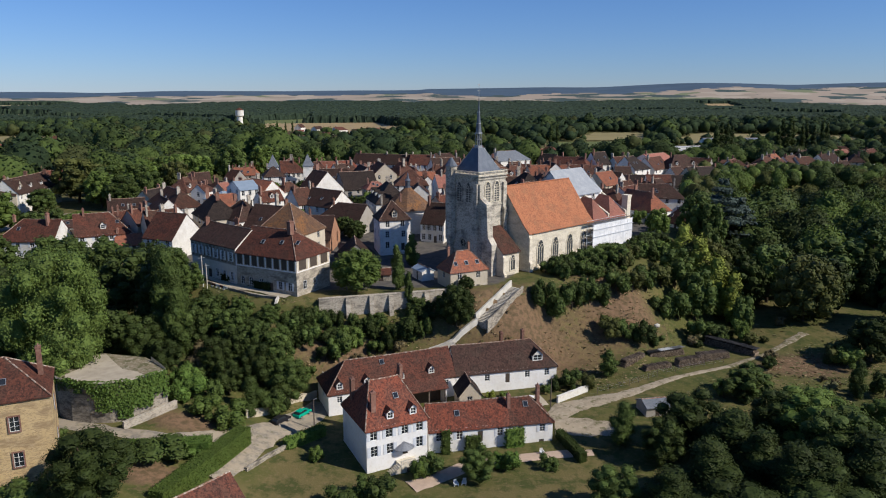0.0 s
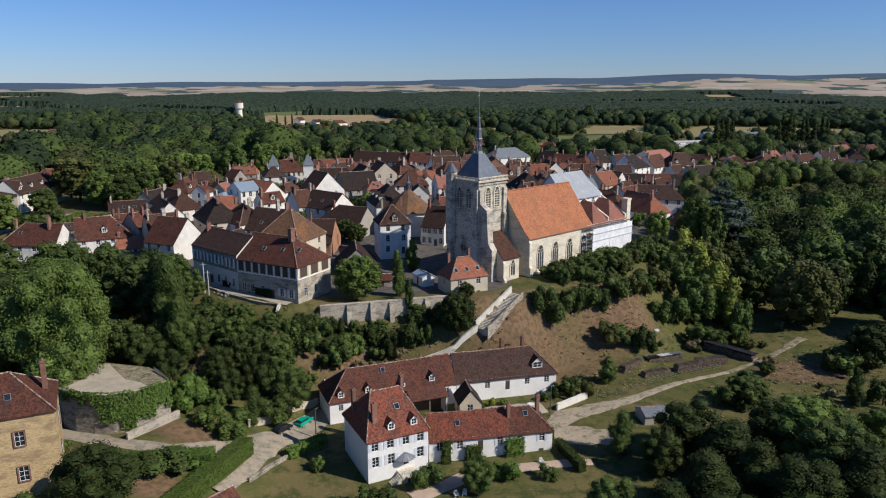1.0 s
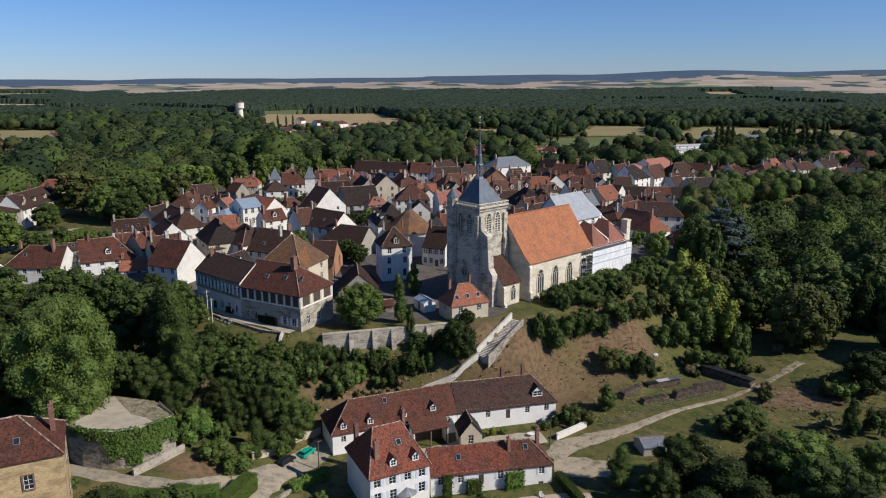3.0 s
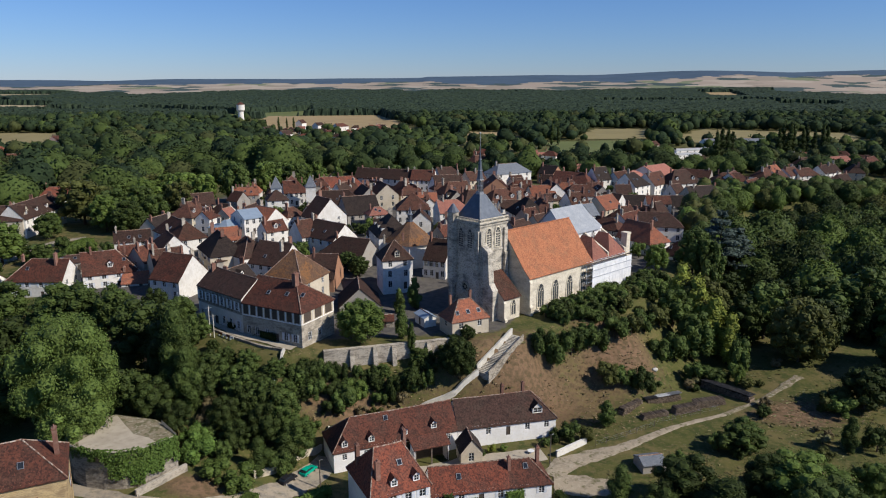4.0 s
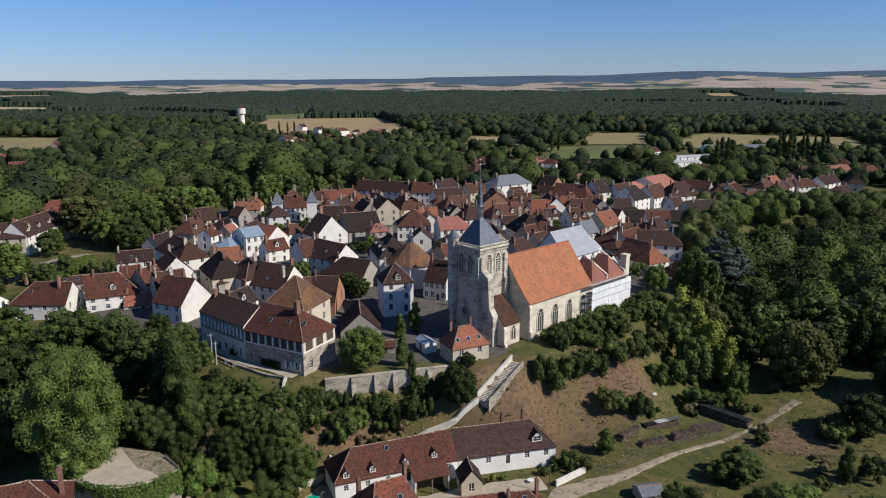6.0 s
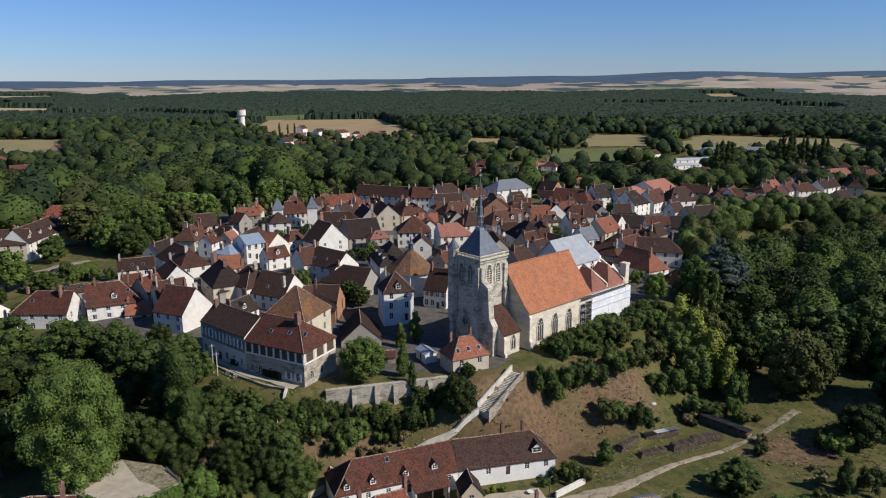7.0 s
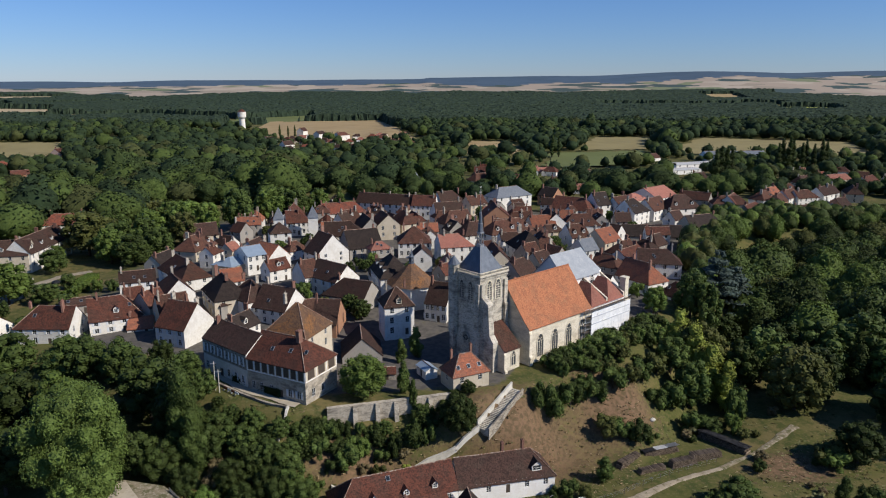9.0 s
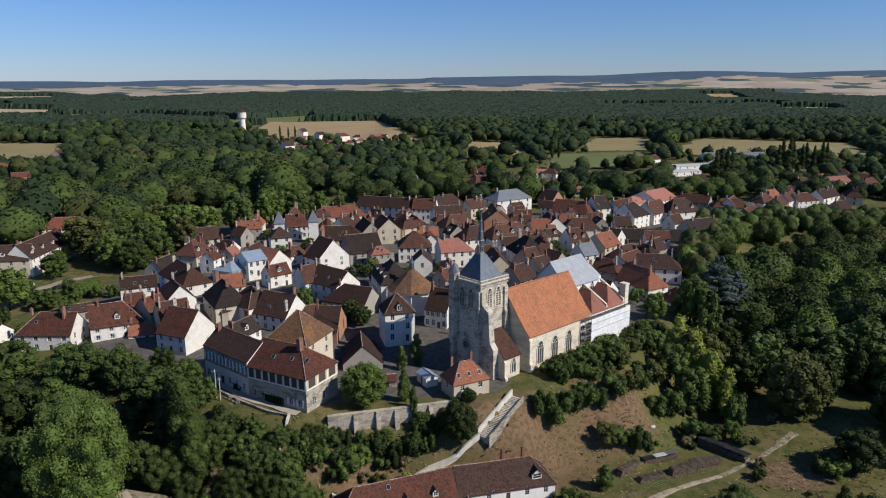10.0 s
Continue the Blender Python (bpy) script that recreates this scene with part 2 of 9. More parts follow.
def mesh_object(name, verts, faces, mat, parent=None, slots=None):
    me = bpy.data.meshes.new(name)
    me.from_pydata(verts, [], faces)
    for m in (mat if isinstance(mat, (list, tuple)) else [mat]):
        me.materials.append(m)
    if slots is not None:
        me.polygons.foreach_set("material_index", slots)
    me.update()
    ob = new(name, me)
    if parent is not None:
        ob.parent = parent
    return ob


def ground_material():
    mat = material("grass_and_earth", (0.088, 0.090, 0.028), 0.95, 0, (
        ((0.150, 0.118, 0.050), 0.06, 0.8, 0.46, 0.60), ((0.048, 0.062, 0.018), 0.3, 0.8, 0.47, 0.60), ((0.180, 0.132, 0.066), 1.3, 0.5, 0.52, 0.66)), 0.8, 2.5)
    nt = mat.node_tree
    N, link = nt.nodes, nt.links.new
    bsdf = N["Principled BSDF"]
    old = bsdf.inputs["Base Color"].links[0].from_socket
    pos = N.new("ShaderNodeNewGeometry").outputs["Position"]
    for attr, c0, c1, scale in (("dry", (0.190, 0.118, 0.070), (0.105, 0.075, 0.040), 0.9), ("paved", (0.120, 0.108, 0.095), (0.080, 0.074, 0.066), 0.5)):
        a = N.new("ShaderNodeAttribute")
        a.attribute_name = attr
        noi = N.new("ShaderNodeTexNoise")
        noi.inputs["Scale"].default_value, noi.inputs["Detail"].default_value = scale, 6
        link(pos, noi.inputs["Vector"])
        two = N.new("ShaderNodeMix")
        two.data_type = "RGBA"
        two.inputs["A"].default_value, two.inputs["B"].default_value = (*c0, 1), (*c1, 1)
        ramp = N.new("ShaderNodeMapRange")
        ramp.inputs["From Min"].default_value, ramp.inputs["From Max"].default_value = 0.4, 0.62
        link(noi.outputs["Fac"], ramp.inputs["Value"])
        link(ramp.outputs[0], two.inputs["Factor"])
        edge = N.new("ShaderNodeMath")
        edge.operation = "ADD"
        link(a.outputs["Fac"], edge.inputs[0])
        link(noi.outputs["Fac"], edge.inputs[1])
        cut = N.new("ShaderNodeMapRange")
        cut.inputs["From Min"].default_value, cut.inputs["From Max"].default_value = 0.85, 1.15
        link(edge.outputs[0], cut.inputs["Value"])
        mix = N.new("ShaderNodeMix")
        mix.data_type = "RGBA"
        link(cut.outputs[0], mix.inputs["Factor"])
        link(old, mix.inputs["A"])
        link(two.outputs["Result"], mix.inputs["B"])
        old = mix.outputs["Result"]
    link(old, bsdf.inputs["Base Color"])
    return mat


def farmland_material():
    """Distant fields and woods as irregular plots."""
    mat = material("distant_farmland", (0.4, 0.3, 0.2), 1.0)
    N, link = mat.node_tree.nodes, mat.node_tree.links.new
    pos = N.new("ShaderNodeNewGeometry").outputs["Position"]
    sc = N.new("ShaderNodeVectorMath")
    sc.operation = "MULTIPLY"
    sc.inputs[1].default_value = (0.0062, 0.0105, 0.0)
    link(pos, sc.inputs[0])
    warp = N.new("ShaderNodeTexNoise")
    warp.inputs["Scale"].default_value = 1.4
    link(sc.outputs[0], warp.inputs["Vector"])
    add = N.new("ShaderNodeVectorMath")
    add.operation = "MULTIPLY_ADD"
    link(warp.outputs["Color"], add.inputs[0])
    add.inputs[1].default_value = (1.2, 1.2, 0)
    link(sc.outputs[0], add.inputs[2])
    vor = N.new("ShaderNodeTexVoronoi")
    vor.inputs["Scale"].default_value = 1.0
    link(add.outputs[0], vor.inputs["Vector"])
    ramp = N.new("ShaderNodeValToRGB")
    ramp.color_ramp.interpolation = "CONSTANT"
    el = ramp.color_ramp.elements
    el[0].position, el[0].color = 0.0, (0.33, 0.27, 0.21, 1)
    el[1].position, el[1].color = 0.34, (0.28, 0.235, 0.18, 1)
    for p, c in ((0.48, (0.17, 0.19, 0.11, 1)), (0.56, (0.055, 0.080, 0.075, 1)), (0.84, (0.38, 0.32, 0.25, 1))):
        e = el.new(p)
        e.color = c
    sep = N.new("ShaderNodeSeparateColor")
    link(vor.outputs["Color"], sep.inputs[0])
    link(sep.outputs[0], ramp.inputs["Fac"])
    link(ramp.outputs[0], N["Principled BSDF"].inputs["Base Color"])
    return mat


GROUND = ground_material()
FARMLAND = farmland_material()
# aerial haze is painted into the farthest woods as a blue base colour
HAZY_HILLWOOD = material("hazed_hill_woods", (0.070, 0.105, 0.145), 1.0, 0, (((0.050, 0.080, 0.110), 0.006, 0.7, 0.4, 0.7),))
GX = steps([(-5200, -3000, 300), (-3000, -500, 50), (-500, -220, 14), (-220, -120, 5), (-120, 130, 2.2), (130, 260, 5), (260, 500, 14), (500, 3000, 50), (3000, 5200, 300)])
GY = steps([(-900, 0, 60), (0, 90, 6), (90, 154, 2.2), (154, 170, 0.6), (170, 260, 2.2), (260, 480, 6), (480, 900, 20), (900, 3000, 90), (3000, 4900, 50)])


def dryness(x, y):
    """Bare, dried-out slope under the church and by the log stacks."""
    d = math.exp(-((x - 20) / 26) ** 2 - ((y - 163) / 13) ** 2) * 1.25
    d += 1.3 * math.exp(-((x - 47) / 13) ** 2 - ((y - 178) / 9) ** 2)
    d += 1.3 * math.exp(-((x + 22) / 18) ** 2 - ((y - 151) / 8) ** 2)
    d += 1.5 * math.exp(-((x - 86) / 14) ** 2 - ((y - 161) / 8) ** 2)
    d += 1.4 * math.exp(-((x + 46) / 9) ** 2 - ((y - 121) / 5) ** 2)
    d += 1.5 * math.exp(-((x + 46) / 7) ** 2 - ((y - 103) / 5) ** 2)
    d += 0.9 * math.exp(-((x - 38) / 14) ** 2 - ((y - 192) / 10) ** 2)
    return d


def build_ground():
    verts = [(x, y, ground(x, y)) for y in GY for x in GX]
    n = len(GX)
    faces, slots = [], []
    for j in range(len(GY) - 1):
        for i in range(n - 1):
            faces.append((j * n + i, j * n + i + 1, (j + 1) * n + i + 1, (j + 1) * n + i))
            yy = GY[j]
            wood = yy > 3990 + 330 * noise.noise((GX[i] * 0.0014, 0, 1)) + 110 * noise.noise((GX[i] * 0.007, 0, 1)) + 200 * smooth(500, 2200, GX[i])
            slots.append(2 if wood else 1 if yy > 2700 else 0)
    ob = mesh_object("ground", verts, faces, [GROUND, FARMLAND, HAZY_HILLWOOD], slots=slots)
    me = ob.data
    dry = me.attributes.new("dry", "FLOAT", "POINT")
    dry.data.foreach_set("value", [0.6 * dryness(x, y) for x, y, z in verts])
    pav = me.attributes.new("paved", "FLOAT", "POINT")
    pav.data.foreach_set("value", [0.75 * smooth(2, 7, y - edge_y(x) - 15 * smooth(14, 24, x) * smooth(70, 55, x)) * smooth(460, 400, y) * smooth(-150, -110, x) if y < 520 else 0.0 for x, y, z in verts])
    me.polygons.foreach_set("use_smooth", [True] * len(faces))
    return tagged(ob, "grassy hillside, valley floor and farmland out to the hills", "ground", kind="structure")


build_ground()


# ---- building blocks ----
def part(name, bm, mat, parent, label="", place=None):
    """Link a bmesh as one mesh object under a thing or a part."""
    me = bpy.data.meshes.new(name)
    bm.to_mesh(me)
    bm.free()
    for m in (mat if isinstance(mat, (list, tuple)) else [mat]):
        me.materials.append(m)
    return piece(name, me, parent, label, place)


def piece(name, me, parent, label="", place=None):
    ob = new(name, me)
    ob.parent = parent
    if place is not None:
        ob.matrix_basis = place
    return tagged(ob, label)


def thing(name, x, y, z, turn, label, category, group="", kind=""):
    ob = new(name)
    ob.empty_display_size = 0.5
    ob.matrix_basis = pose(x, y, z, 0, 0, turn)
    return tagged(ob, label, category, group, kind)


def box(bm, x0, x1, y0, y1, z0, z1, mi=0):
    v = [bm.verts.new((x, y, z)) for z in (z0, z1) for y in (y0, y1) for x in (x0, x1)]
    for f in ((0, 2, 3, 1), (4, 5, 7, 6), (0, 1, 5, 4), (2, 6, 7, 3), (0, 4, 6, 2), (1, 3, 7, 5)):
        bm.faces.new([v[i] for i in f]).material_index = mi
    return v


def face(bm, pts, mi=0):
    f = bm.faces.new([bm.verts.new(p) for p in pts])
    f.material_index = mi
    return f


def slab(bm, pts, t, mi=0):
    """A roof plane with thickness: pts counter-clockwise from outside, t metres deep."""
    top = [bm.verts.new(p) for p in pts]
    low = [bm.verts.new((p[0], p[1], p[2] - t)) for p in pts]
    bm.faces.new(top).material_index = mi
    bm.faces.new(low[::-1]).material_index = mi
    for i in range(len(pts)):
        j = (i + 1) % len(pts)
        bm.faces.new((top[j], top[i], low[i], low[j])).material_index = mi


def cylinder(bm, x, y, z0, z1, r0, r1=None, n=10, mi=0):
    r1 = r0 if r1 is None else r1
    a = [bm.verts.new((x + r0 * math.cos(2 * math.pi * i / n), y + r0 * math.sin(2 * math.pi * i / n), z0)) for i in range(n)]
    b = [bm.verts.new((x + r1 * math.cos(2 * math.pi * i / n), y + r1 * math.sin(2 * math.pi * i / n), z1)) for i in range(n)]
    for i in range(n):
        bm.faces.new((a[i], a[(i + 1) % n], b[(i + 1) % n], b[i])).material_index = mi
    bm.faces.new(b).material_index = mi
    bm.faces.new(a[::-1]).material_index = mi


def rod(bm, p, q, r, n=6, mi=0):
    p, q = Vector(p), Vector(q)
    w = (q - p).normalized()
    u = w.orthogonal().normalized()
    v = w.cross(u)
    a, b = ([bm.verts.new(c + r * (math.cos(2 * math.pi * i / n) * u + math.sin(2 * math.pi * i / n) * v)) for i in range(n)] for c in (p, q))
    for i in range(n):
        bm.faces.new((a[i], a[(i + 1) % n], b[(i + 1) % n], b[i])).material_index = mi
    bm.faces.new(b).material_index = mi
    bm.faces.new(a[::-1]).material_index = mi


def wall_with_holes(bm, place, x0, x1, z0, z1, holes, deep=0.18, mi=0):
    """A wall face in the local x-z plane, seen from -y, with rectangular openings and their reveals."""
    xs = sorted({x0, x1, *(h[0] for h in holes), *(h[1] for h in holes)})
    zs = sorted({z0, z1, *(h[2] for h in holes), *(h[3] for h in holes)})
    xs = [v for v in xs if x0 <= v <= x1]
    zs = [v for v in zs if z0 <= v <= z1]
    for a, b in zip(xs, xs[1:]):
        for c, d in zip(zs, zs[1:]):
            mx, mz = (a + b) / 2, (c + d) / 2
            if not any(h[0] < mx < h[1] and h[2] < mz < h[3] for h in holes):
                face(bm, [place @ Vector(p) for p in ((a, 0, c), (b, 0, c), (b, 0, d), (a, 0, d))], mi)
    for a, b, c, d in holes:
        for p, q in (((a, c), (b, c)), ((b, c), (b, d)), ((b, d), (a, d)), ((a, d), (a, c))):
            face(bm, [place @ Vector(v) for v in ((p[0], 0, p[1]), (p[0], deep, p[1]), (q[0], deep, q[1]), (q[0], 0, q[1]))], mi)


MESH = {}


def shared(key, make, mats):
    if key not in MESH:
        bm = bmesh.new()
        make(bm)
        me = bpy.data.meshes.new(key[0])
        bm.to_mesh(me)
        bm.free()
        for m in mats:
            me.materials.append(m)
        MESH[key] = me
    return MESH[key]


def window(parent, place, w, h, shut=0, shut_mat=None, trim=None):
    """A casement window set into its opening: frame with glazing bars, pane, and open shutters if it has them."""
    def frame_mesh(bm):
        t = 0.055
        holes = [(x0, x1, h * k / 3 + (t if k == 0 else 0.015), h * (k + 1) / 3 - (t if k == 2 else 0.015)) for k in range(3) for x0, x1 in ((-w / 2 + t, -0.03), (0.03, w / 2 - t))]
        wall_with_holes(bm, pose(0, 0.07, 0), -w / 2, w / 2, 0, h, holes, 0.06)
        bmesh.ops.remove_doubles(bm, verts=bm.verts[:], dist=0.0005)

    def pane_mesh(bm):
        box(bm, -w / 2 + 0.05, w / 2 - 0.05, 0.125, 0.14, 0.05, h - 0.05)

    def shutter_mesh(bm):
        s = w / 2
        box(bm, -s / 2, s / 2, -0.05, -0.01, 0, h)
        for z in (0.12, h * 0.5, h - 0.2):
            box(bm, -s / 2 + 0.03, s / 2 - 0.03, -0.075, -0.045, z, z + 0.1)

    key = (round(w, 2), round(h, 2))
    win = piece("window", shared(("window_frame", key), frame_mesh, [FRAME]), parent, "", place)
    piece("pane", shared(("pane", key), pane_mesh, [GLASS]), win)
    if trim:
        def trim_mesh(bm):
            wall_with_holes(bm, pose(0, -0.05, -0.2), -w / 2 - 0.22, w / 2 + 0.22, 0, h + 0.45, [(-w / 2, w / 2, 0.2, h + 0.2)], 0.05)
            bmesh.ops.remove_doubles(bm, verts=bm.verts[:], dist=0.0005)
        piece("surround", shared(("surround", key, trim.name), trim_mesh, [trim]), win)
    if shut:
        for s in (-1, 1):
            m = shut_mat or SHUTTER
            piece("shutter", shared(("shutter", key, m.name), shutter_mesh, [m]), win, "", pose(s * (w * 0.76), 0, 0))
    return win


def door(parent, place, w, h, mat=None):
    def mesh(bm):
        box(bm, -w / 2, w / 2, 0.1, 0.15, 0, h)
        for sx in (-1, 1):
            for z in (0.15, h * 0.55):
                box(bm, sx * w / 4 - w * 0.17, sx * w / 4 + w * 0.17, 0.085, 0.11, z, z + h * 0.33)
    d = piece("door", shared(("door", round(w, 2), round(h, 2), (mat or DOORM).name), mesh, [mat or DOORM]), parent, "", place)
    return d


def chimney(parent, x, y, z0, z1, w=0.55, d=0.9, mat=None):
    def mesh(bm):
        h = z1 - z0
        box(bm, -w / 2, w / 2, -d / 2, d / 2, 0, h - 0.28)
        box(bm, -w / 2 - 0.07, w / 2 + 0.07, -d / 2 - 0.07, d / 2 + 0.07, h - 0.28, h - 0.12)
        box(bm, -w / 2 - 0.02, w / 2 + 0.02, -d / 2 - 0.02, d / 2 + 0.02, h - 0.12, h)
        for s in (-1, 1):
            cylinder(bm, 0, s * d * 0.22, h, h + 0.38, 0.12, 0.09, 8)
    m = mat or BRICK
    return piece("chimney", shared(("chimney", round(w, 2), round(d, 2), round(z1 - z0, 1), m.name), mesh, [m]), parent, "", pose(x, y, z0))


def gable_roof_mesh(bm, L, W, ze, zr, hips, over=0.3, thick=0.2, mi=0, verge=0.12, hip_run=None):
    """Saddle or hipped roof about the local x axis; ze eave, zr ridge heights."""
    hd = W / 2
    s = (zr - ze) / hd
    ye, zo = hd + over, ze - over * s
    hl, hr = (hips[0] != "."), (hips[1] != ".")
    xl, xr = -L / 2 - (over if hl else verge), L / 2 + (over if hr else verge)
    inset = hip_run or min(hd, L * 0.48)
    rl, rr = (-L / 2 + inset if hl else xl), (L / 2 - inset if hr else xr)
    n = max(2, int(L / 3))
    def sag(t):                                             # old roofs sag a little between their ends
        return -0.12 * math.sin(math.pi * t) * min(1, L / 12)
    for sy in (-1, 1):
        for i in range(n):
            t0, t1 = i / n, (i + 1) / n
            e0, e1 = xl + (xr - xl) * t0, xl + (xr - xl) * t1
            r0, r1 = rl + (rr - rl) * t0, rl + (rr - rl) * t1
            pts = [(e0, sy * ye, zo), (e1, sy * ye, zo), (r1, 0, zr + sag(t1)), (r0, 0, zr + sag(t0))]
            slab(bm, pts if sy < 0 else pts[::-1], thick, mi)
    if hl:
        slab(bm, [(xl, ye, zo), (xl, -ye, zo), (rl, 0, zr)], thick, mi)
    if hr:
        slab(bm, [(xr, -ye, zo), (xr, ye, zo), (rr, 0, zr)], thick, mi)
    bmesh.ops.remove_doubles(bm, verts=bm.verts[:], dist=0.0005)
    return [(rl + (rr - rl) * i / n, 0, zr + sag(i / n) - 0.02) for i in range(n + 1)]


def tube(bm, pts, r, n=6):
    """A bent round bar through pts."""
    last = None
    for k, p in enumerate(pts):
        d = (Vector(pts[min(k + 1, len(pts) - 1)]) - Vector(pts[max(k - 1, 0)])).normalized()
        u = d.cross(Vector((0, 0, 1)))
        u = (u if u.length > 0.1 else Vector((1, 0, 0))).normalized()
        v = d.cross(u)
        ring = [bm.verts.new(Vector(p) + r * (math.cos(2 * math.pi * i / n) * u + math.sin(2 * math.pi * i / n) * v)) for i in range(n)]
        if last:
            for i in range(n):
                bm.faces.new((last[i], last[(i + 1) % n], ring[(i + 1) % n], ring[i]))
        else:
            bm.faces.new(ring[::-1])
        last = ring
    bm.faces.new(last)


ROOFWORD = {"brown": "brown tile", "dark": "dark brown tile", "black": "blackened tile", "rust": "rust-red tile", "red": "red tile", "orange": "orange tile",
            "salmon": "salmon tile", "slate": "grey slate", "metal": "blue-grey sheet-metal", "pale": "lichen-pale tile"}
WALLWORD = {"white": "white rendered", "cream": "cream rendered", "grey": "grey rendered", "orange": "brick-red", "salmon": "pink rendered", "clean": "freshly white",
            "tan": "ochre stone", "stone": "limestone", "oldstone": "weathered stone", "rubble": "rubble stone", "field": "patched stone"}
COUNTWORD = {1: "one-storey", 2: "two-storey", 3: "three-storey"}
rng = random.Random(7)


def dormer(parent, x, W, ze, zr, roofmat, wallmat, w=1.1, h=1.25, up=0.25, side=-1):
    """A gabled dormer on the front slope."""
    hd = W / 2
    s = (zr - ze) / hd
    yf = -hd * (1 - up)                                     # front face
    z0 = ze + hd * up * s
    back = h / s + 0.3
    d = new("dormer")
    d.parent = parent
    d.matrix_basis = pose(x, yf, z0) if side < 0 else pose(x, -yf, z0, 0, 0, 180)
    def body(bm):
        a = w / 2 + 0.18
        wall_with_holes(bm, Matrix.Identity(4), -a, a, -0.3, h + 0.1, [(-w / 2, w / 2, 0.08, h)], 0.15)
        face(bm, [(-a, 0, h + 0.1), (a, 0, h + 0.1), (0, 0, h + 0.1 + a * 0.85)])
        for sx in (-1, 1):
            pts = [(sx * a, 0, -0.3), (sx * a, back, h + 0.1), (sx * a, 0, h + 0.1)]
            face(bm, pts if sx > 0 else pts[::-1])
    def cap(bm):
        a = w / 2 + 0.36
        top = h + 0.1 + (w / 2 + 0.18) * 0.85 + 0.12
        reach = back + 0.9
        for sx in (-1, 1):
            pts = [(sx * a, -0.22, h - 0.02), (sx * a, back, h - 0.02), (0, reach, top), (0, -0.22, top)]
            slab(bm, pts if sx > 0 else pts[::-1], 0.09)
    k = (round(w, 2), round(h, 2), round(s, 2))
    piece("cheek", shared(("cheek", k, wallmat.name), body, [wallmat]), d)
    piece("dormer_roof", shared(("dormer_roof", k, roofmat.name), cap, [roofmat]), d)
    def pane(bm):
        box(bm, -w / 2, w / 2, 0.1, 0.12, 0.08, h)
    def sash(bm):
        t = 0.06
        holes = [(x0, x1, z0, z1) for z0, z1 in ((0.08 + t, h * 0.52 - 0.03), (h * 0.52 + 0.03, h - t)) for x0, x1 in ((-w / 2 + t, -0.03), (0.03, w / 2 - t))]
        wall_with_holes(bm, pose(0, 0.06, 0), -w / 2, w / 2, 0.08, h, holes, 0.035)
        bmesh.ops.remove_doubles(bm, verts=bm.verts[:], dist=0.0005)
    piece("window", shared(("dormer_sash", k), sash, [FRAME]), d)
    piece("pane", shared(("dormer_pane", k), pane, [GLASS]), d)
    return d


def skylight(parent, x, up, W, ze, zr, w=0.8, h=1.0):
    hd = W / 2
    s = (zr - ze) / hd
    tilt = math.degrees(math.atan(s))
    def mesh(bm):
        box(bm, -w / 2, w / 2, 0, h, 0.05, 0.09)
        for a in ((-w / 2 - 0.07, -w / 2, -0.07, h + 0.07), (w / 2, w / 2 + 0.07, -0.07, h + 0.07), (-w / 2, w / 2, -0.07, 0), (-w / 2, w / 2, h, h + 0.07)):
            box(bm, *a, -0.05, 0.13, 1)
    return piece("skylight", shared(("skylight", w, h), mesh, [GLASS, LEAD]), parent, "", pose(x, -hd * (1 - up), ze + hd * up * s, tilt))


HOUSES = []


def in_house(x, y, pad):
    for hx, hy, a, L, W in HOUSES:
        c, s = math.cos(radians(a)), math.sin(radians(a))
        if abs((x - hx) * c + (y - hy) * s) < L / 2 + pad and abs((y - hy) * c - (x - hx) * s) < W / 2 + pad:
            return True
    return False


extra = random.Random(404)


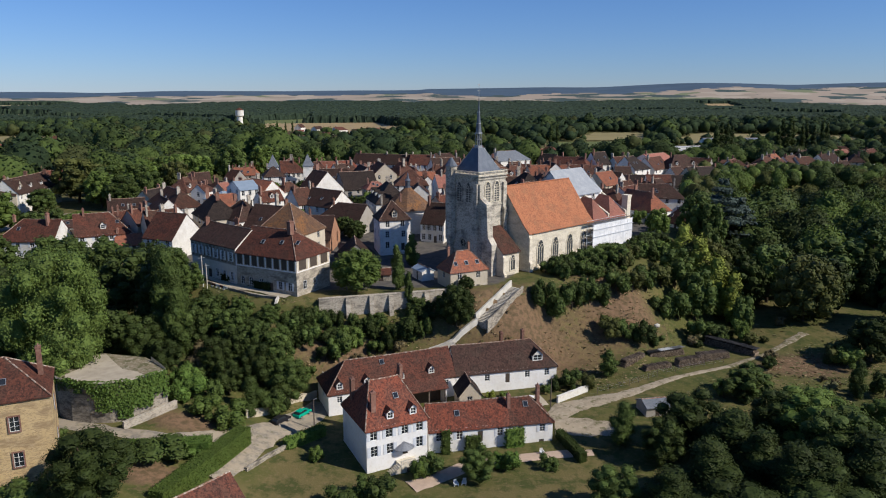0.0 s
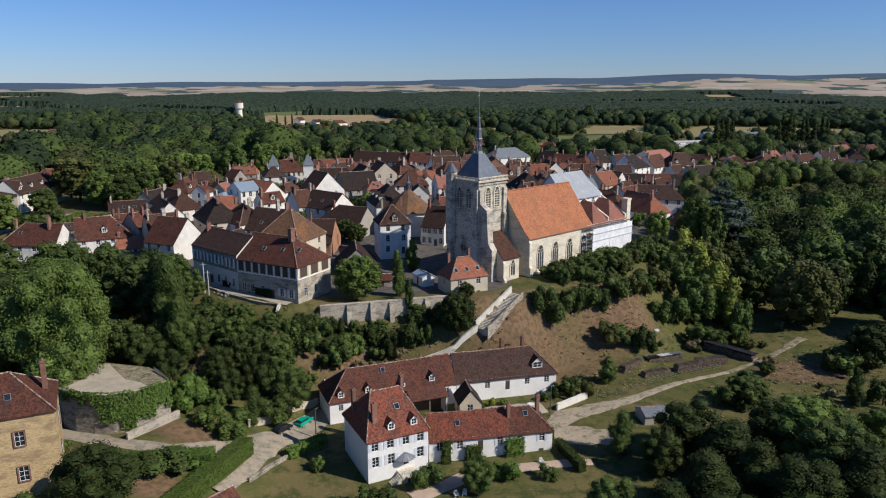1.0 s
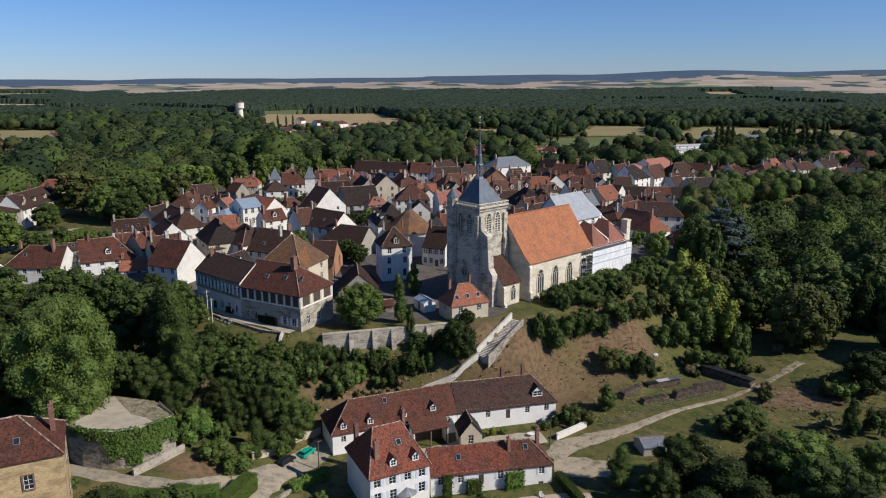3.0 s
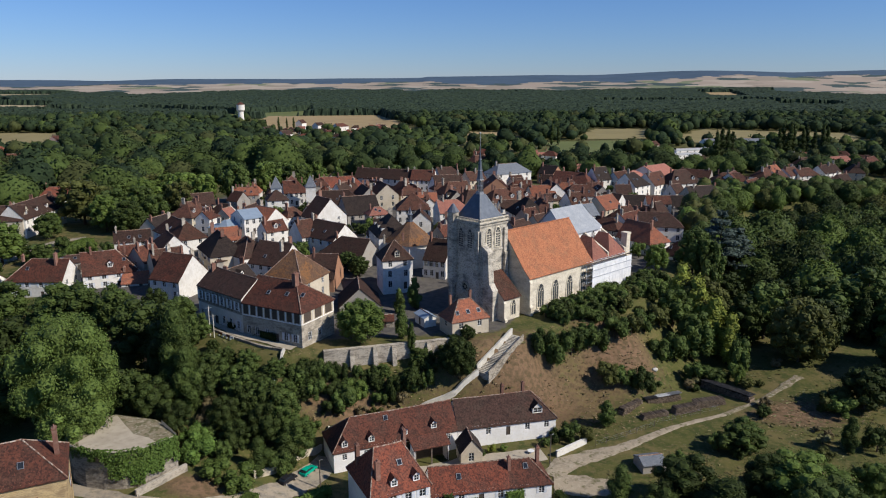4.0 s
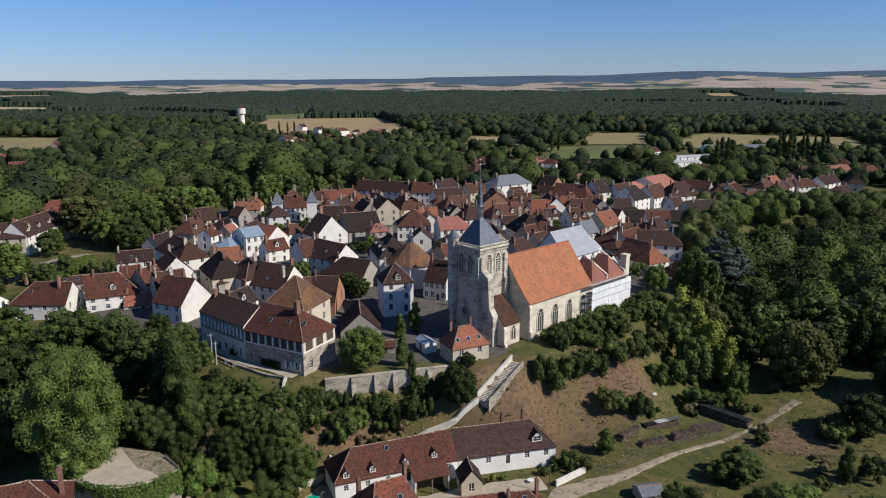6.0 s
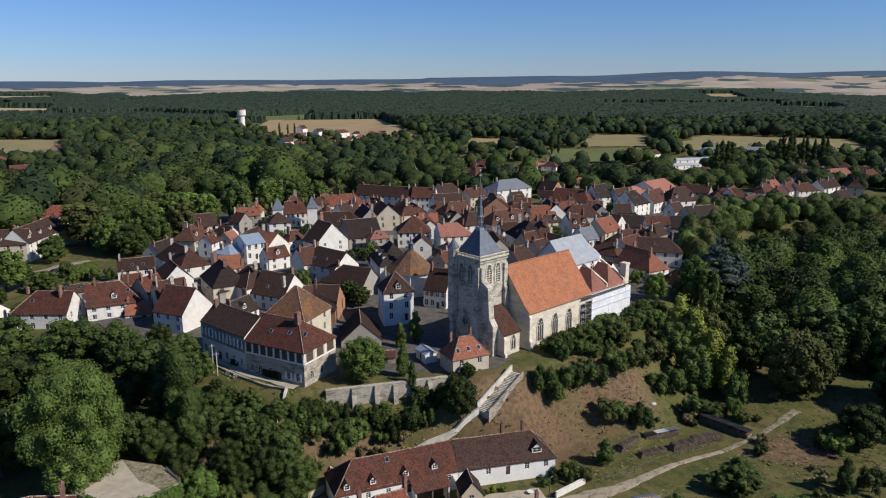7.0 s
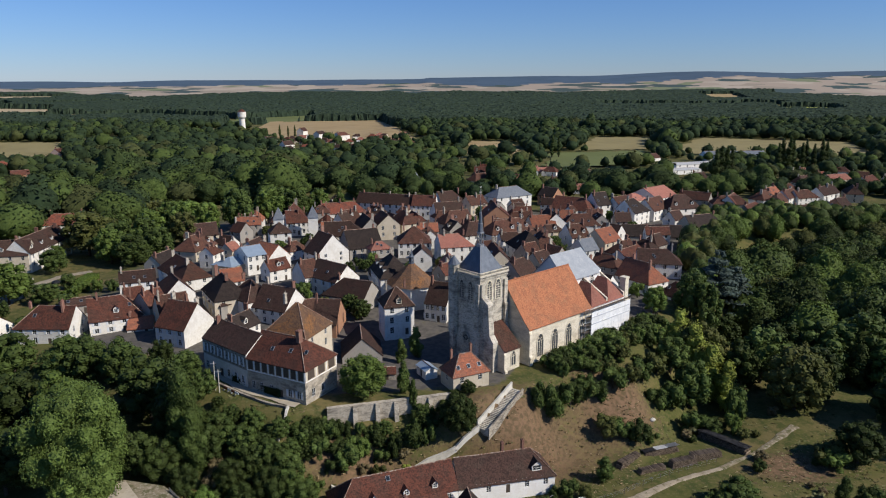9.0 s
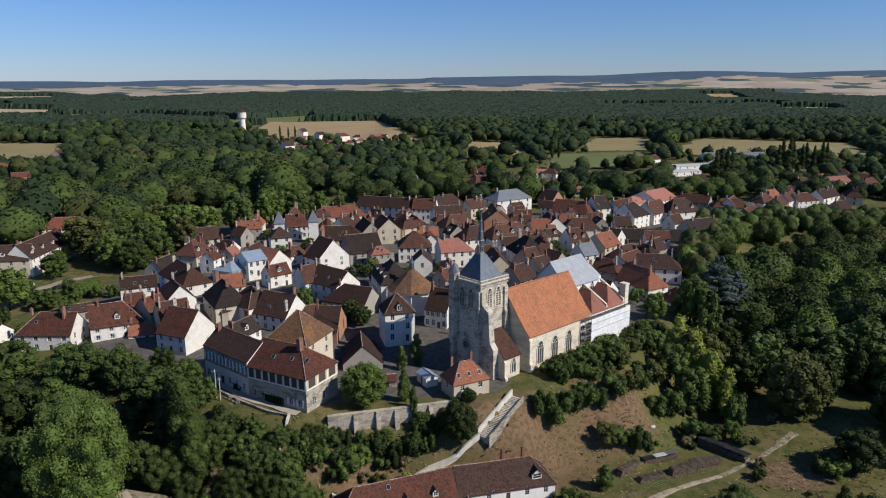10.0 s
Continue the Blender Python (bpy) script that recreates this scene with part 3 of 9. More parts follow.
def house(x, y, a, L, W, ze, zr, wall, roof, hips="..", storeys=2, bays=3, ends=1, stacks=1, dormers=0, shut=0, zg=None, label="", group="houses of the hilltop town", bare=False, name="house",
          winw=1.15, winh=1.9, lights=(), hip_run=None, trim=None):
    """A house: x, y its middle, a the ridge's bearing, ze and zr the heights of eave and ridge."""
    ca, sa = math.cos(radians(a)), math.sin(radians(a))
    if zg is None:
        zg = min(ground(x + u * ca * L / 2 - v * sa * W / 2, y + u * sa * L / 2 + v * ca * W / 2) for u in (-1, 1) for v in (-1, 1)) - 0.3
        zg = min(zg, ze - 2.4)
    if not label:
        label = f"{COUNTWORD[storeys]} {WALLWORD[wall]} house under a {ROOFWORD[roof]} roof" + (" with dormers" if dormers else " with chimneys" if stacks > 1 and roof not in ("dark", "metal") else "")
    h = thing(name, x, y, zg, a, label, "house", group)
    HOUSES.append((x, y, a, L, W))
    if hips == ".." and y > 196 and name == "house" and L > W * 0.95 and rng.random() < 0.42:
        hips = rng.choice(("LR", "L.", ".R"))
    if not shut and y < 262 and storeys > 1 and wall in ("white", "cream") and rng.random() < 0.5:
        shut = 1
    if y < 300 and wall in ("white", "cream") and W > 8 and ends == 1 and name == "house" and y > 190:
        ends = 2
    bare = bare or y > 700                                   # too far off for windows to show
    e, r = ze - zg, zr - zg
    wm, rm = WALL[wall], ROOF[roof]
    holes = {"front": [], "left": [], "right": []}
    sh = min(3.1, (e - 0.3) / storeys)                      # storey height
    base = e - sh * storeys
    wh = min(winh, sh * 0.62)
    wins = []
    for side, count, length in (("front", bays, L), ("left", ends, W), ("right", ends, W)):
        if bare or not count:
            continue
        for s in range(storeys):
            for b in range(count):
                jit = rng.uniform(-0.12, 0.12)
                cx = -length / 2 + length * (b + 0.5) / count + jit
                z0 = base + s * sh + sh * 0.27
                if rng.random() < 0.1 and side != "front":
                    continue
                if s == 0 and side == "front" and b == count // 2:
                    hh = min(2.15, sh * 0.8)
                    holes[side].append((cx - 0.5, cx + 0.5, max(0.05, base + 0.02), base + hh))
                    wins.append((side, cx, max(0.05, base + 0.02), 1.0, base + hh - max(0.05, base + 0.02), True))
                else:
                    holes[side].append((cx - winw / 2, cx + winw / 2, z0, z0 + wh))
                    wins.append((side, cx, z0, winw, wh, False))
    place = {"front": pose(0, -W / 2, 0), "left": pose(-L / 2, 0, 0, 0, 0, -90), "right": pose(L / 2, 0, 0, 0, 0, 90), "back": pose(0, W / 2, 0, 0, 0, 180)}
    bm = bmesh.new()
    for side, length in (("front", L), ("left", W), ("right", W), ("back", L)):
        wall_with_holes(bm, place[side], -length / 2, length / 2, -1.2, e, holes.get(side, []))
    for side, flag, sx in (("left", hips[0], -1), ("right", hips[1], 1)):
        if flag == ".":
            pts = [(sx * L / 2, sx * -W / 2, e), (sx * L / 2, sx * W / 2, e), (sx * L / 2, 0, r - 0.12)]
            face(bm, pts)
    bmesh.ops.remove_doubles(bm, verts=bm.verts[:], dist=0.0005)
    part("wall", bm, wm, h)
    bm = bmesh.new()
    top = gable_roof_mesh(bm, L, W, e, r, hips, hip_run=hip_run)
    part("roof", bm, rm, h)
    if top[-1][0] - top[0][0] > 0.5:
        bm = bmesh.new()
        tube(bm, top, 0.14)
        part("ridge", bm, RIDGE, h)
    if y < 226:
        drop = 0.3 * (r - e) / (W / 2)
        for flag, end, sx in ((hips[0], top[0], -1), (hips[1], top[-1], 1)):
            if flag != ".":
                for sy in (-1, 1):
                    bm = bmesh.new()
                    tube(bm, [tuple(end), (sx * (L / 2 + 0.28), sy * (W / 2 + 0.28), e - drop + 0.12)], 0.12)
                    part("hip_ridge", bm, RIDGE, h)
    for side, cx, z0, w, hh, isdoor in wins:
        m = place[side] @ pose(cx, 0, z0)
        if isdoor:
            door(h, m, w, hh)
        else:
            window(h, m, w, hh, shut if side == "front" else 0, trim=trim)
    if y > 190 and name == "house" and y < 480:
        if extra.random() < 0.55:
            stacks = min(3, stacks + 1)
        if not lights and extra.random() < 0.4 and L > 8:
            lights = [(extra.uniform(-0.3, 0.3) * L, extra.uniform(0.25, 0.5)) for _ in range(extra.choice((1, 2)))]
    for k in range(stacks):
        u = (-0.42, 0.4, 0.05)[k % 3] * L * (0.75 if "L" in hips or "R" in hips else 1.0)
        cy = rng.uniform(-0.12, 0.12) * W
        chimney(h, u, cy, r - abs(cy) * (r - e) / (W / 2) - 0.5, r + rng.choice((1.1, 1.5, 1.9)), rng.choice((0.5, 0.6)), rng.choice((0.8, 1.1, 1.4)), rng.choice((BRICK, BRICK, SMOKED)))
    for k in range(dormers):
        dormer(h, -L / 2 + L * (k + 0.5) / dormers, W, e, r, rm, WALL["white"])
    for u, up in lights:
        skylight(h, u, up, W, e, r)
    return h


# ---- trees and shrubs ----
def unit(v):
    return v / np.maximum(1e-9, np.linalg.norm(v, axis=1, keepdims=True))


def leaf_quads(p, n, size, gen, loose):
    """Bent leaf sprays at points p, turned about the outward directions n."""
    m = len(p)
    n = unit(n + loose * gen.normal(size=(m, 3)) + np.array((0.0, 0.0, 0.15)))
    a = unit(np.cross(n, gen.normal(size=(m, 3))))
    b = np.cross(n, a)
    s = size * gen.uniform(0.6, 1.35, (m, 1))
    bend = n * s * 0.25
    v = np.stack((p - a * s + bend * gen.uniform(-1, 1, (m, 1)), p - b * s * 0.7 - bend, p + a * s + bend * gen.uniform(-1, 1, (m, 1)), p + b * s * 0.7 - bend), 1)
    return v.reshape(-1, 3)


def clumps(lobes, count, size, rnd, core=99, solid=0.74):
    """Leaf sprays over the skin of overlapping lobes: vertices and faces. lobes: (x, y, z, rx, ry, rz)."""
    gen = np.random.default_rng(rnd.randrange(2 ** 31))
    L = np.array(lobes)
    area = (L[:, 3] * L[:, 4] * L[:, 5]) ** (2 / 3)
    parts = []
    for i, l in enumerate(L):
        m = max(6, int(count * area[i] / area.sum()))
        n = unit(gen.normal(size=(m, 3)))
        k = np.where(gen.random(m) < 0.88, gen.uniform(0.80, 1.06, m), gen.uniform(0.5, 0.8, m))[:, None]
        p = l[:3] + n * l[3:] * k
        keep = np.ones(m, bool)
        for j, o in enumerate(L):
            if j != i:
                keep &= (((p - o[:3]) / o[3:]) ** 2).sum(1) > 0.55
        parts.append(leaf_quads(p[keep], n[keep], size, gen, 0.42))
    verts = np.concatenate(parts)
    faces = [(q, q + 1, q + 2, q + 3) for q in range(0, len(verts), 4)]
    verts = verts.tolist()
    for l in lobes[:core]:
        i = len(verts)
        rings, seg = 5, 8
        for r in range(1, rings):
            ph = math.pi * r / rings
            for q in range(seg):
                th = 2 * math.pi * (q + 0.5 * (r % 2)) / seg
                k = solid * rnd.uniform(0.85, 1.1)
                verts.append((l[0] + l[3] * k * math.sin(ph) * math.cos(th), l[1] + l[4] * k * math.sin(ph) * math.sin(th), l[2] + l[5] * k * math.cos(ph)))
        for r in range(rings - 2):
            for q in range(seg):
                faces.append((i + r * seg + q, i + (r + 1) * seg + q, i + (r + 1) * seg + (q + 1) % seg, i + r * seg + (q + 1) % seg))
        faces.append(tuple(i + q for q in range(seg)))
    return verts, faces


def billowed_crown(seed, rings, seg, bumps, leaves, size):
    """One leafy crown of unit height 10: a skin swelling into many clumps, with sprays standing out of it."""
    gen = np.random.default_rng(seed)
    seeds = unit(gen.normal(size=(bumps, 3)) + np.array((0, 0, 0.25)))
    reach = gen.uniform(0.20, 0.20 + 2.1 / math.sqrt(bumps), bumps)
    lift = gen.uniform(0.8, 1.25, bumps)
    def swell(n):
        d = np.linalg.norm(n[:, None, :] - seeds[None], axis=2) / reach
        return 0.76 + 0.26 * (np.sqrt(np.maximum(0.0, 1 - d * d)) * lift).max(1)
    def place(n):
        p = n * swell(n)[:, None]
        taper = 1 - 0.22 * p[:, 2] ** 2 * (p[:, 2] > 0)
        return np.stack((p[:, 0] * 4.3 * taper, p[:, 1] * 4.3 * taper, 5.0 + p[:, 2] * 4.5), 1)
    ph = np.linspace(0.06, math.pi * 0.86, rings)
    dirs = np.array([(math.sin(a) * math.cos(2 * math.pi * (q + 0.5 * (r % 2)) / seg), math.sin(a) * math.sin(2 * math.pi * (q + 0.5 * (r % 2)) / seg), math.cos(a)) for r, a in enumerate(ph) for q in range(seg)])
    skin = place(unit(dirs + gen.normal(scale=0.25 / rings, size=dirs.shape)))
    faces = [(r * seg + q, (r + 1) * seg + q, (r + 1) * seg + (q + 1) % seg, r * seg + (q + 1) % seg) for r in range(rings - 1) for q in range(seg)]
    faces.append(tuple(range(seg)))
    n = unit(gen.normal(size=(leaves, 3)) + np.array((0, 0, 0.3)))
    p = place(n)
    p = (p - (0, 0, 5)) * gen.uniform(0.92, 1.10, (leaves, 1)) + (0, 0, 5)
    skin = (skin - (0, 0, 5)) * 0.92 + (0, 0, 5)
    lv = leaf_quads(p, n, size, gen, 0.5)
    base = len(skin)
    faces += [(base + q, base + q + 1, base + q + 2, base + q + 3) for q in range(0, len(lv), 4)]
    return np.concatenate((skin, lv)).astype(np.float32), faces


def crown_lobes(kind, rnd):
    """Lobes of a crown of unit height 10 above its foot."""
    out = []
    if kind == "round":
        out.append((0, 0, 5.0, 3.1, 3.1, 4.0))
        for k in range(30):
            t = 2.4 * k + rnd.uniform(-0.3, 0.3)
            u = 0.98 - 1.72 * (k + rnd.uniform(0, 1)) / 30
            q = math.sqrt(max(0.0, 1 - u * u))
            r, s = rnd.uniform(0.88, 1.12), rnd.uniform(0.85, 1.55)
            out.append((3.1 * q * r * math.cos(t), 3.1 * q * r * math.sin(t), 5.0 + 4.0 * u * r, s, s, s * 0.95))
    elif kind == "tall":
        for z, r, s in ((1.8, 1.4, 1.5), (3.4, 1.6, 1.7), (5.2, 1.5, 1.7), (7.0, 1.1, 1.5), (8.7, 0.4, 1.2)):
            out.append((0, 0, z, s, s, 1.9))
            for k in range(4):
                t = rnd.uniform(0, 6.3)
                out.append((r * math.cos(t), r * math.sin(t), z + rnd.uniform(-0.8, 0.8), s * 0.6, s * 0.6, s * 0.75))
    elif kind == "poplar":
        for z, s in ((2.2, 0.75), (4.0, 0.95), (6.0, 0.9), (7.8, 0.7), (9.2, 0.4)):
            out.append((rnd.uniform(-0.15, 0.15), rnd.uniform(-0.15, 0.15), z, s, s, 1.35))
    elif kind == "cedar":
        for z, r in ((2.6, 3.3), (4.2, 3.0), (5.8, 2.3), (7.3, 1.6), (8.8, 0.8)):
            for k in range(5):
                t = 2 * math.pi * k / 5 + rnd.uniform(-0.4, 0.4)
                out.append((r * 0.6 * math.cos(t), r * 0.6 * math.sin(t), z + rnd.uniform(-0.3, 0.3), r * 0.55, r * 0.55, 0.55))
    elif kind == "shrub":
        for k in range(14):
            t, r = rnd.uniform(0, 6.3), rnd.uniform(0.4, 3.4)
            s = rnd.uniform(1.2, 2.1)
            out.append((r * math.cos(t), r * math.sin(t), rnd.uniform(1.6, 7.4 - 0.6 * r), s, s, s * 1.2))
    elif kind == "ball":
        out.append((0, 0, 5.0, 4.3, 4.3, 4.7))
        for k in range(34):
            t = 2.4 * k
            u = 0.98 - 1.7 * (k + rnd.uniform(0, 1)) / 34
            q = math.sqrt(max(0.0, 1 - u * u))
            s = rnd.uniform(1.0, 1.5)
            out.append((3.7 * q * math.cos(t), 3.7 * q * math.sin(t), 5.0 + 4.1 * u, s, s, s))
    return out


PROTO = {}


def tree_meshes(kind, leaf, variant, count, size):
    key = (kind, leaf, variant, count)
    if key not in PROTO:
        rnd = random.Random(f"{kind}{variant}")
        lobes = crown_lobes(kind, rnd)
        verts, faces = clumps(lobes, count, size, rnd)
        me = bpy.data.meshes.new("crown")
        me.from_pydata(verts, [], faces)
        me.materials.append(LEAF[leaf])
        bm = bmesh.new()
        top = 5.5 if kind != "poplar" else 8
        x = y = 0.0
        for k in range(4):
            nx, ny = x + rnd.uniform(-0.15, 0.15), y + rnd.uniform(-0.15, 0.15)
            rod(bm, (x, y, -0.6 + (top + 0.6) * k / 4), (nx, ny, -0.6 + (top + 0.6) * (k + 1) / 4), 0.26 - 0.045 * k, 7)
            x, y = nx, ny
        for l in lobes[1:7]:
            rod(bm, (x * 0.5, y * 0.5, max(1.2, l[2] * 0.5)), (l[0] * 0.8, l[1] * 0.8, l[2]), 0.07, 5)
        tm = bpy.data.meshes.new("trunk")
        bm.to_mesh(tm)
        bm.free()
        tm.materials.append(BARK)
        PROTO[key] = (me, tm)
    return PROTO[key]


TREEWORD = {"round": "broad-crowned tree", "tall": "tall leafy tree", "poplar": "slender columnar poplar", "cedar": "spreading blue-green cedar", "shrub": "bushy shrub", "ball": "clipped rounded tree"}
LEAFWORD = {"mid": "mid-green", "dark": "dark green", "light": "bright green", "plane": "bright green", "olive": "olive-green", "blue": "blue-green", "lime": "yellow-green", "straw": "straw-coloured", "weed": "greenish", "dry": "dried brown", "ivy": "fresh green"}
trnd = random.Random(11)


def tree(x, y, h, kind="round", leaf="mid", wide=1.0, label="", group="trees of the hillside", variant=None, count=None, z=None, size=None):
    v = trnd.randrange(3) if variant is None else variant
    n = count or {"round": 2700, "tall": 2800, "poplar": 1000, "cedar": 2400, "shrub": 1150, "ball": 4200}[kind]
    sz = size or {"round": 0.20, "tall": 0.18, "poplar": 0.18, "cedar": 0.20, "shrub": 0.265, "ball": 0.20}[kind]
    if y < 140 and kind in ("round", "tall") and count is None:
        n, sz = n * 3.2, sz * 0.54
    if y > 185 and count is None:                           # farther off, fewer and larger clumps do
        n, sz = n * 0.55, sz * 1.3
    crown, trunk = tree_meshes(kind, leaf, v, n, sz)
    where = "on the wooded slope" if y < 260 else "beyond the town"
    name = "shrub" if kind == "shrub" else "tree"
    ob = thing(name, x, y, ground(x, y) - 0.1 if z is None else z, 0, label or f"{LEAFWORD[leaf]} {TREEWORD[kind]} {where}", name, group if name == "tree" else "shrubs of the hillside")
    k = h / 10
    ob.matrix_basis = pose(x, y, ground(x, y) - 0.1 if z is None else z, 0, 0, trnd.uniform(0, 360)) @ Matrix.Diagonal((k * wide, k * wide, k, 1))
    piece("trunk", trunk, ob)
    piece("crown", crown, ob)
    return ob


def scatter(name, label, places, variants, rings, seg, bumps, leaves, size, leaf, seed, palette=None):
    """Many crowns in one mesh of kind stuff. places: (x, y, height, width)."""
    rnd = random.Random(seed)
    models = [billowed_crown(seed * 10 + v, rings, seg, bumps, leaves, size) for v in range(variants)]
    V, F, base = [], [], 0
    for x, y, h, w in places:
        vs, fs = models[rnd.randrange(variants)]
        t = rnd.uniform(0, 6.28)
        c, s = math.cos(t), math.sin(t)
        k = h / 10
        p = np.empty_like(vs)
        p[:, 0] = (vs[:, 0] * c - vs[:, 1] * s) * k * w + x
        p[:, 1] = (vs[:, 0] * s + vs[:, 1] * c) * k * w * rnd.uniform(0.85, 1.15) + y
        p[:, 2] = vs[:, 2] * k * rnd.uniform(0.85, 1.2) + ground(x, y) - 0.05 * h
        V.append(p)
        F += [tuple(i + base for i in f) for f in fs]
        base += len(vs)
    me = bpy.data.meshes.new(name)
    me.from_pydata(np.concatenate(V).tolist(), [], F)
    me.materials.append((palette or CROWN)[leaf])
    me.polygons.foreach_set("use_smooth", [True] * len(F))
    return tagged(new(name, me), label, "trees", kind="stuff")


# ---- the church ----
def arch_points(w, h, n=7):
    """Outline of a pointed arch from its foot, anticlockwise seen from -y: x, z."""
    rise = w * 0.9
    pts = [(-w / 2, 0), (w / 2, 0)]
    for k in range(n):
        t = k / n
        pts.append((w / 2 - (w / 2) * t ** 1.6, h - rise + rise * math.sin(t * math.pi / 2)))
    pts.append((0, h))
    for k in range(n - 1, -1, -1):
        t = k / n
        pts.append((-w / 2 + (w / 2) * t ** 1.6, h - rise + rise * math.sin(t * math.pi / 2)))
    return pts


def lancet(parent, place, w, h, mullions=2, louvres=False, stone=None):
    """A pointed window: moulded stone surround, dark glazing or louvres behind, mullions and tracery."""
    stone = stone or WALL["stone"]
    outer, inner = arch_points(w + 0.7, h + 0.45), arch_points(w, h)
    bm = bmesh.new()
    n = len(inner)
    o0 = [bm.verts.new((x, -0.16, z - 0.22)) for x, z in outer]
    i0 = [bm.verts.new((x, -0.16, z)) for x, z in inner]
    o1 = [bm.verts.new((x, 0.05, z - 0.22)) for x, z in outer]
    i1 = [bm.verts.new((x, 0.02, z)) for x, z in inner]
    for i in range(n):
        j = (i + 1) % n
        bm.faces.new((o0[i], o0[j], i0[j], i0[i]))
        bm.faces.new((o1[j], o1[i], i1[i], i1[j]))
        bm.faces.new((o0[j], o0[i], o1[i], o1[j]))
        bm.faces.new((i0[i], i0[j], i1[j], i1[i]))
    win = part("window", bm, stone, parent, "", place)
    bm = bmesh.new()
    bm.faces.new([bm.verts.new((x * 0.99, -0.03, z)) for x, z in inner])
    part("pane", bm, LEADED, win)
    for k in range(mullions):
        bm = bmesh.new()
        x = -w / 2 + w * (k + 1) / (mullions + 1)
        box(bm, x - 0.07, x + 0.07, -0.12, -0.035, 0, h - w * 0.75)
        part("mullion", bm, stone, win)
    for x in (-w / 4, w / 4):
        bm = bmesh.new()
        tube(bm, [(x + w * 0.2 * math.cos(2 * math.pi * i / 10), -0.08, h - w * 0.62 + w * 0.2 * math.sin(2 * math.pi * i / 10)) for i in range(11)], 0.07, 5)
        part("tracery", bm, stone, win)
    if louvres:
        for k in range(6):
            z = h * (0.08 + 0.12 * k)
            bm = bmesh.new()
            box(bm, -w / 2, w / 2, -0.11, -0.04, z, z + 0.16)
            part("louvre", bm, stone, win)
    return win


def buttress(bm, x0, x1, y0, y1, z0, z1, step=0.45, mi=0):
    """Stepped buttress against a wall at y1, with weathered slopes."""
    zm = z0 + (z1 - z0) * 0.55
    box(bm, x0, x1, y0, y1, z0, zm, mi)
    face(bm, [(x0, y0, zm), (x1, y0, zm), (x1, y0 + step, zm + 0.6), (x0, y0 + step, zm + 0.6)], mi)
    box(bm, x0 + 0.01, x1 - 0.01, y0 + step, y1, zm, z1, mi)
    face(bm, [(x0, y0 + step, z1), (x1, y0 + step, z1), (x1, y1, z1 + 0.9), (x0, y1, z1 + 0.9)], mi)
    for x in (x0, x1):
        face(bm, [(x, y0 + step, z1), (x, y1, z1), (x, y1, z1 + 0.9)], mi)


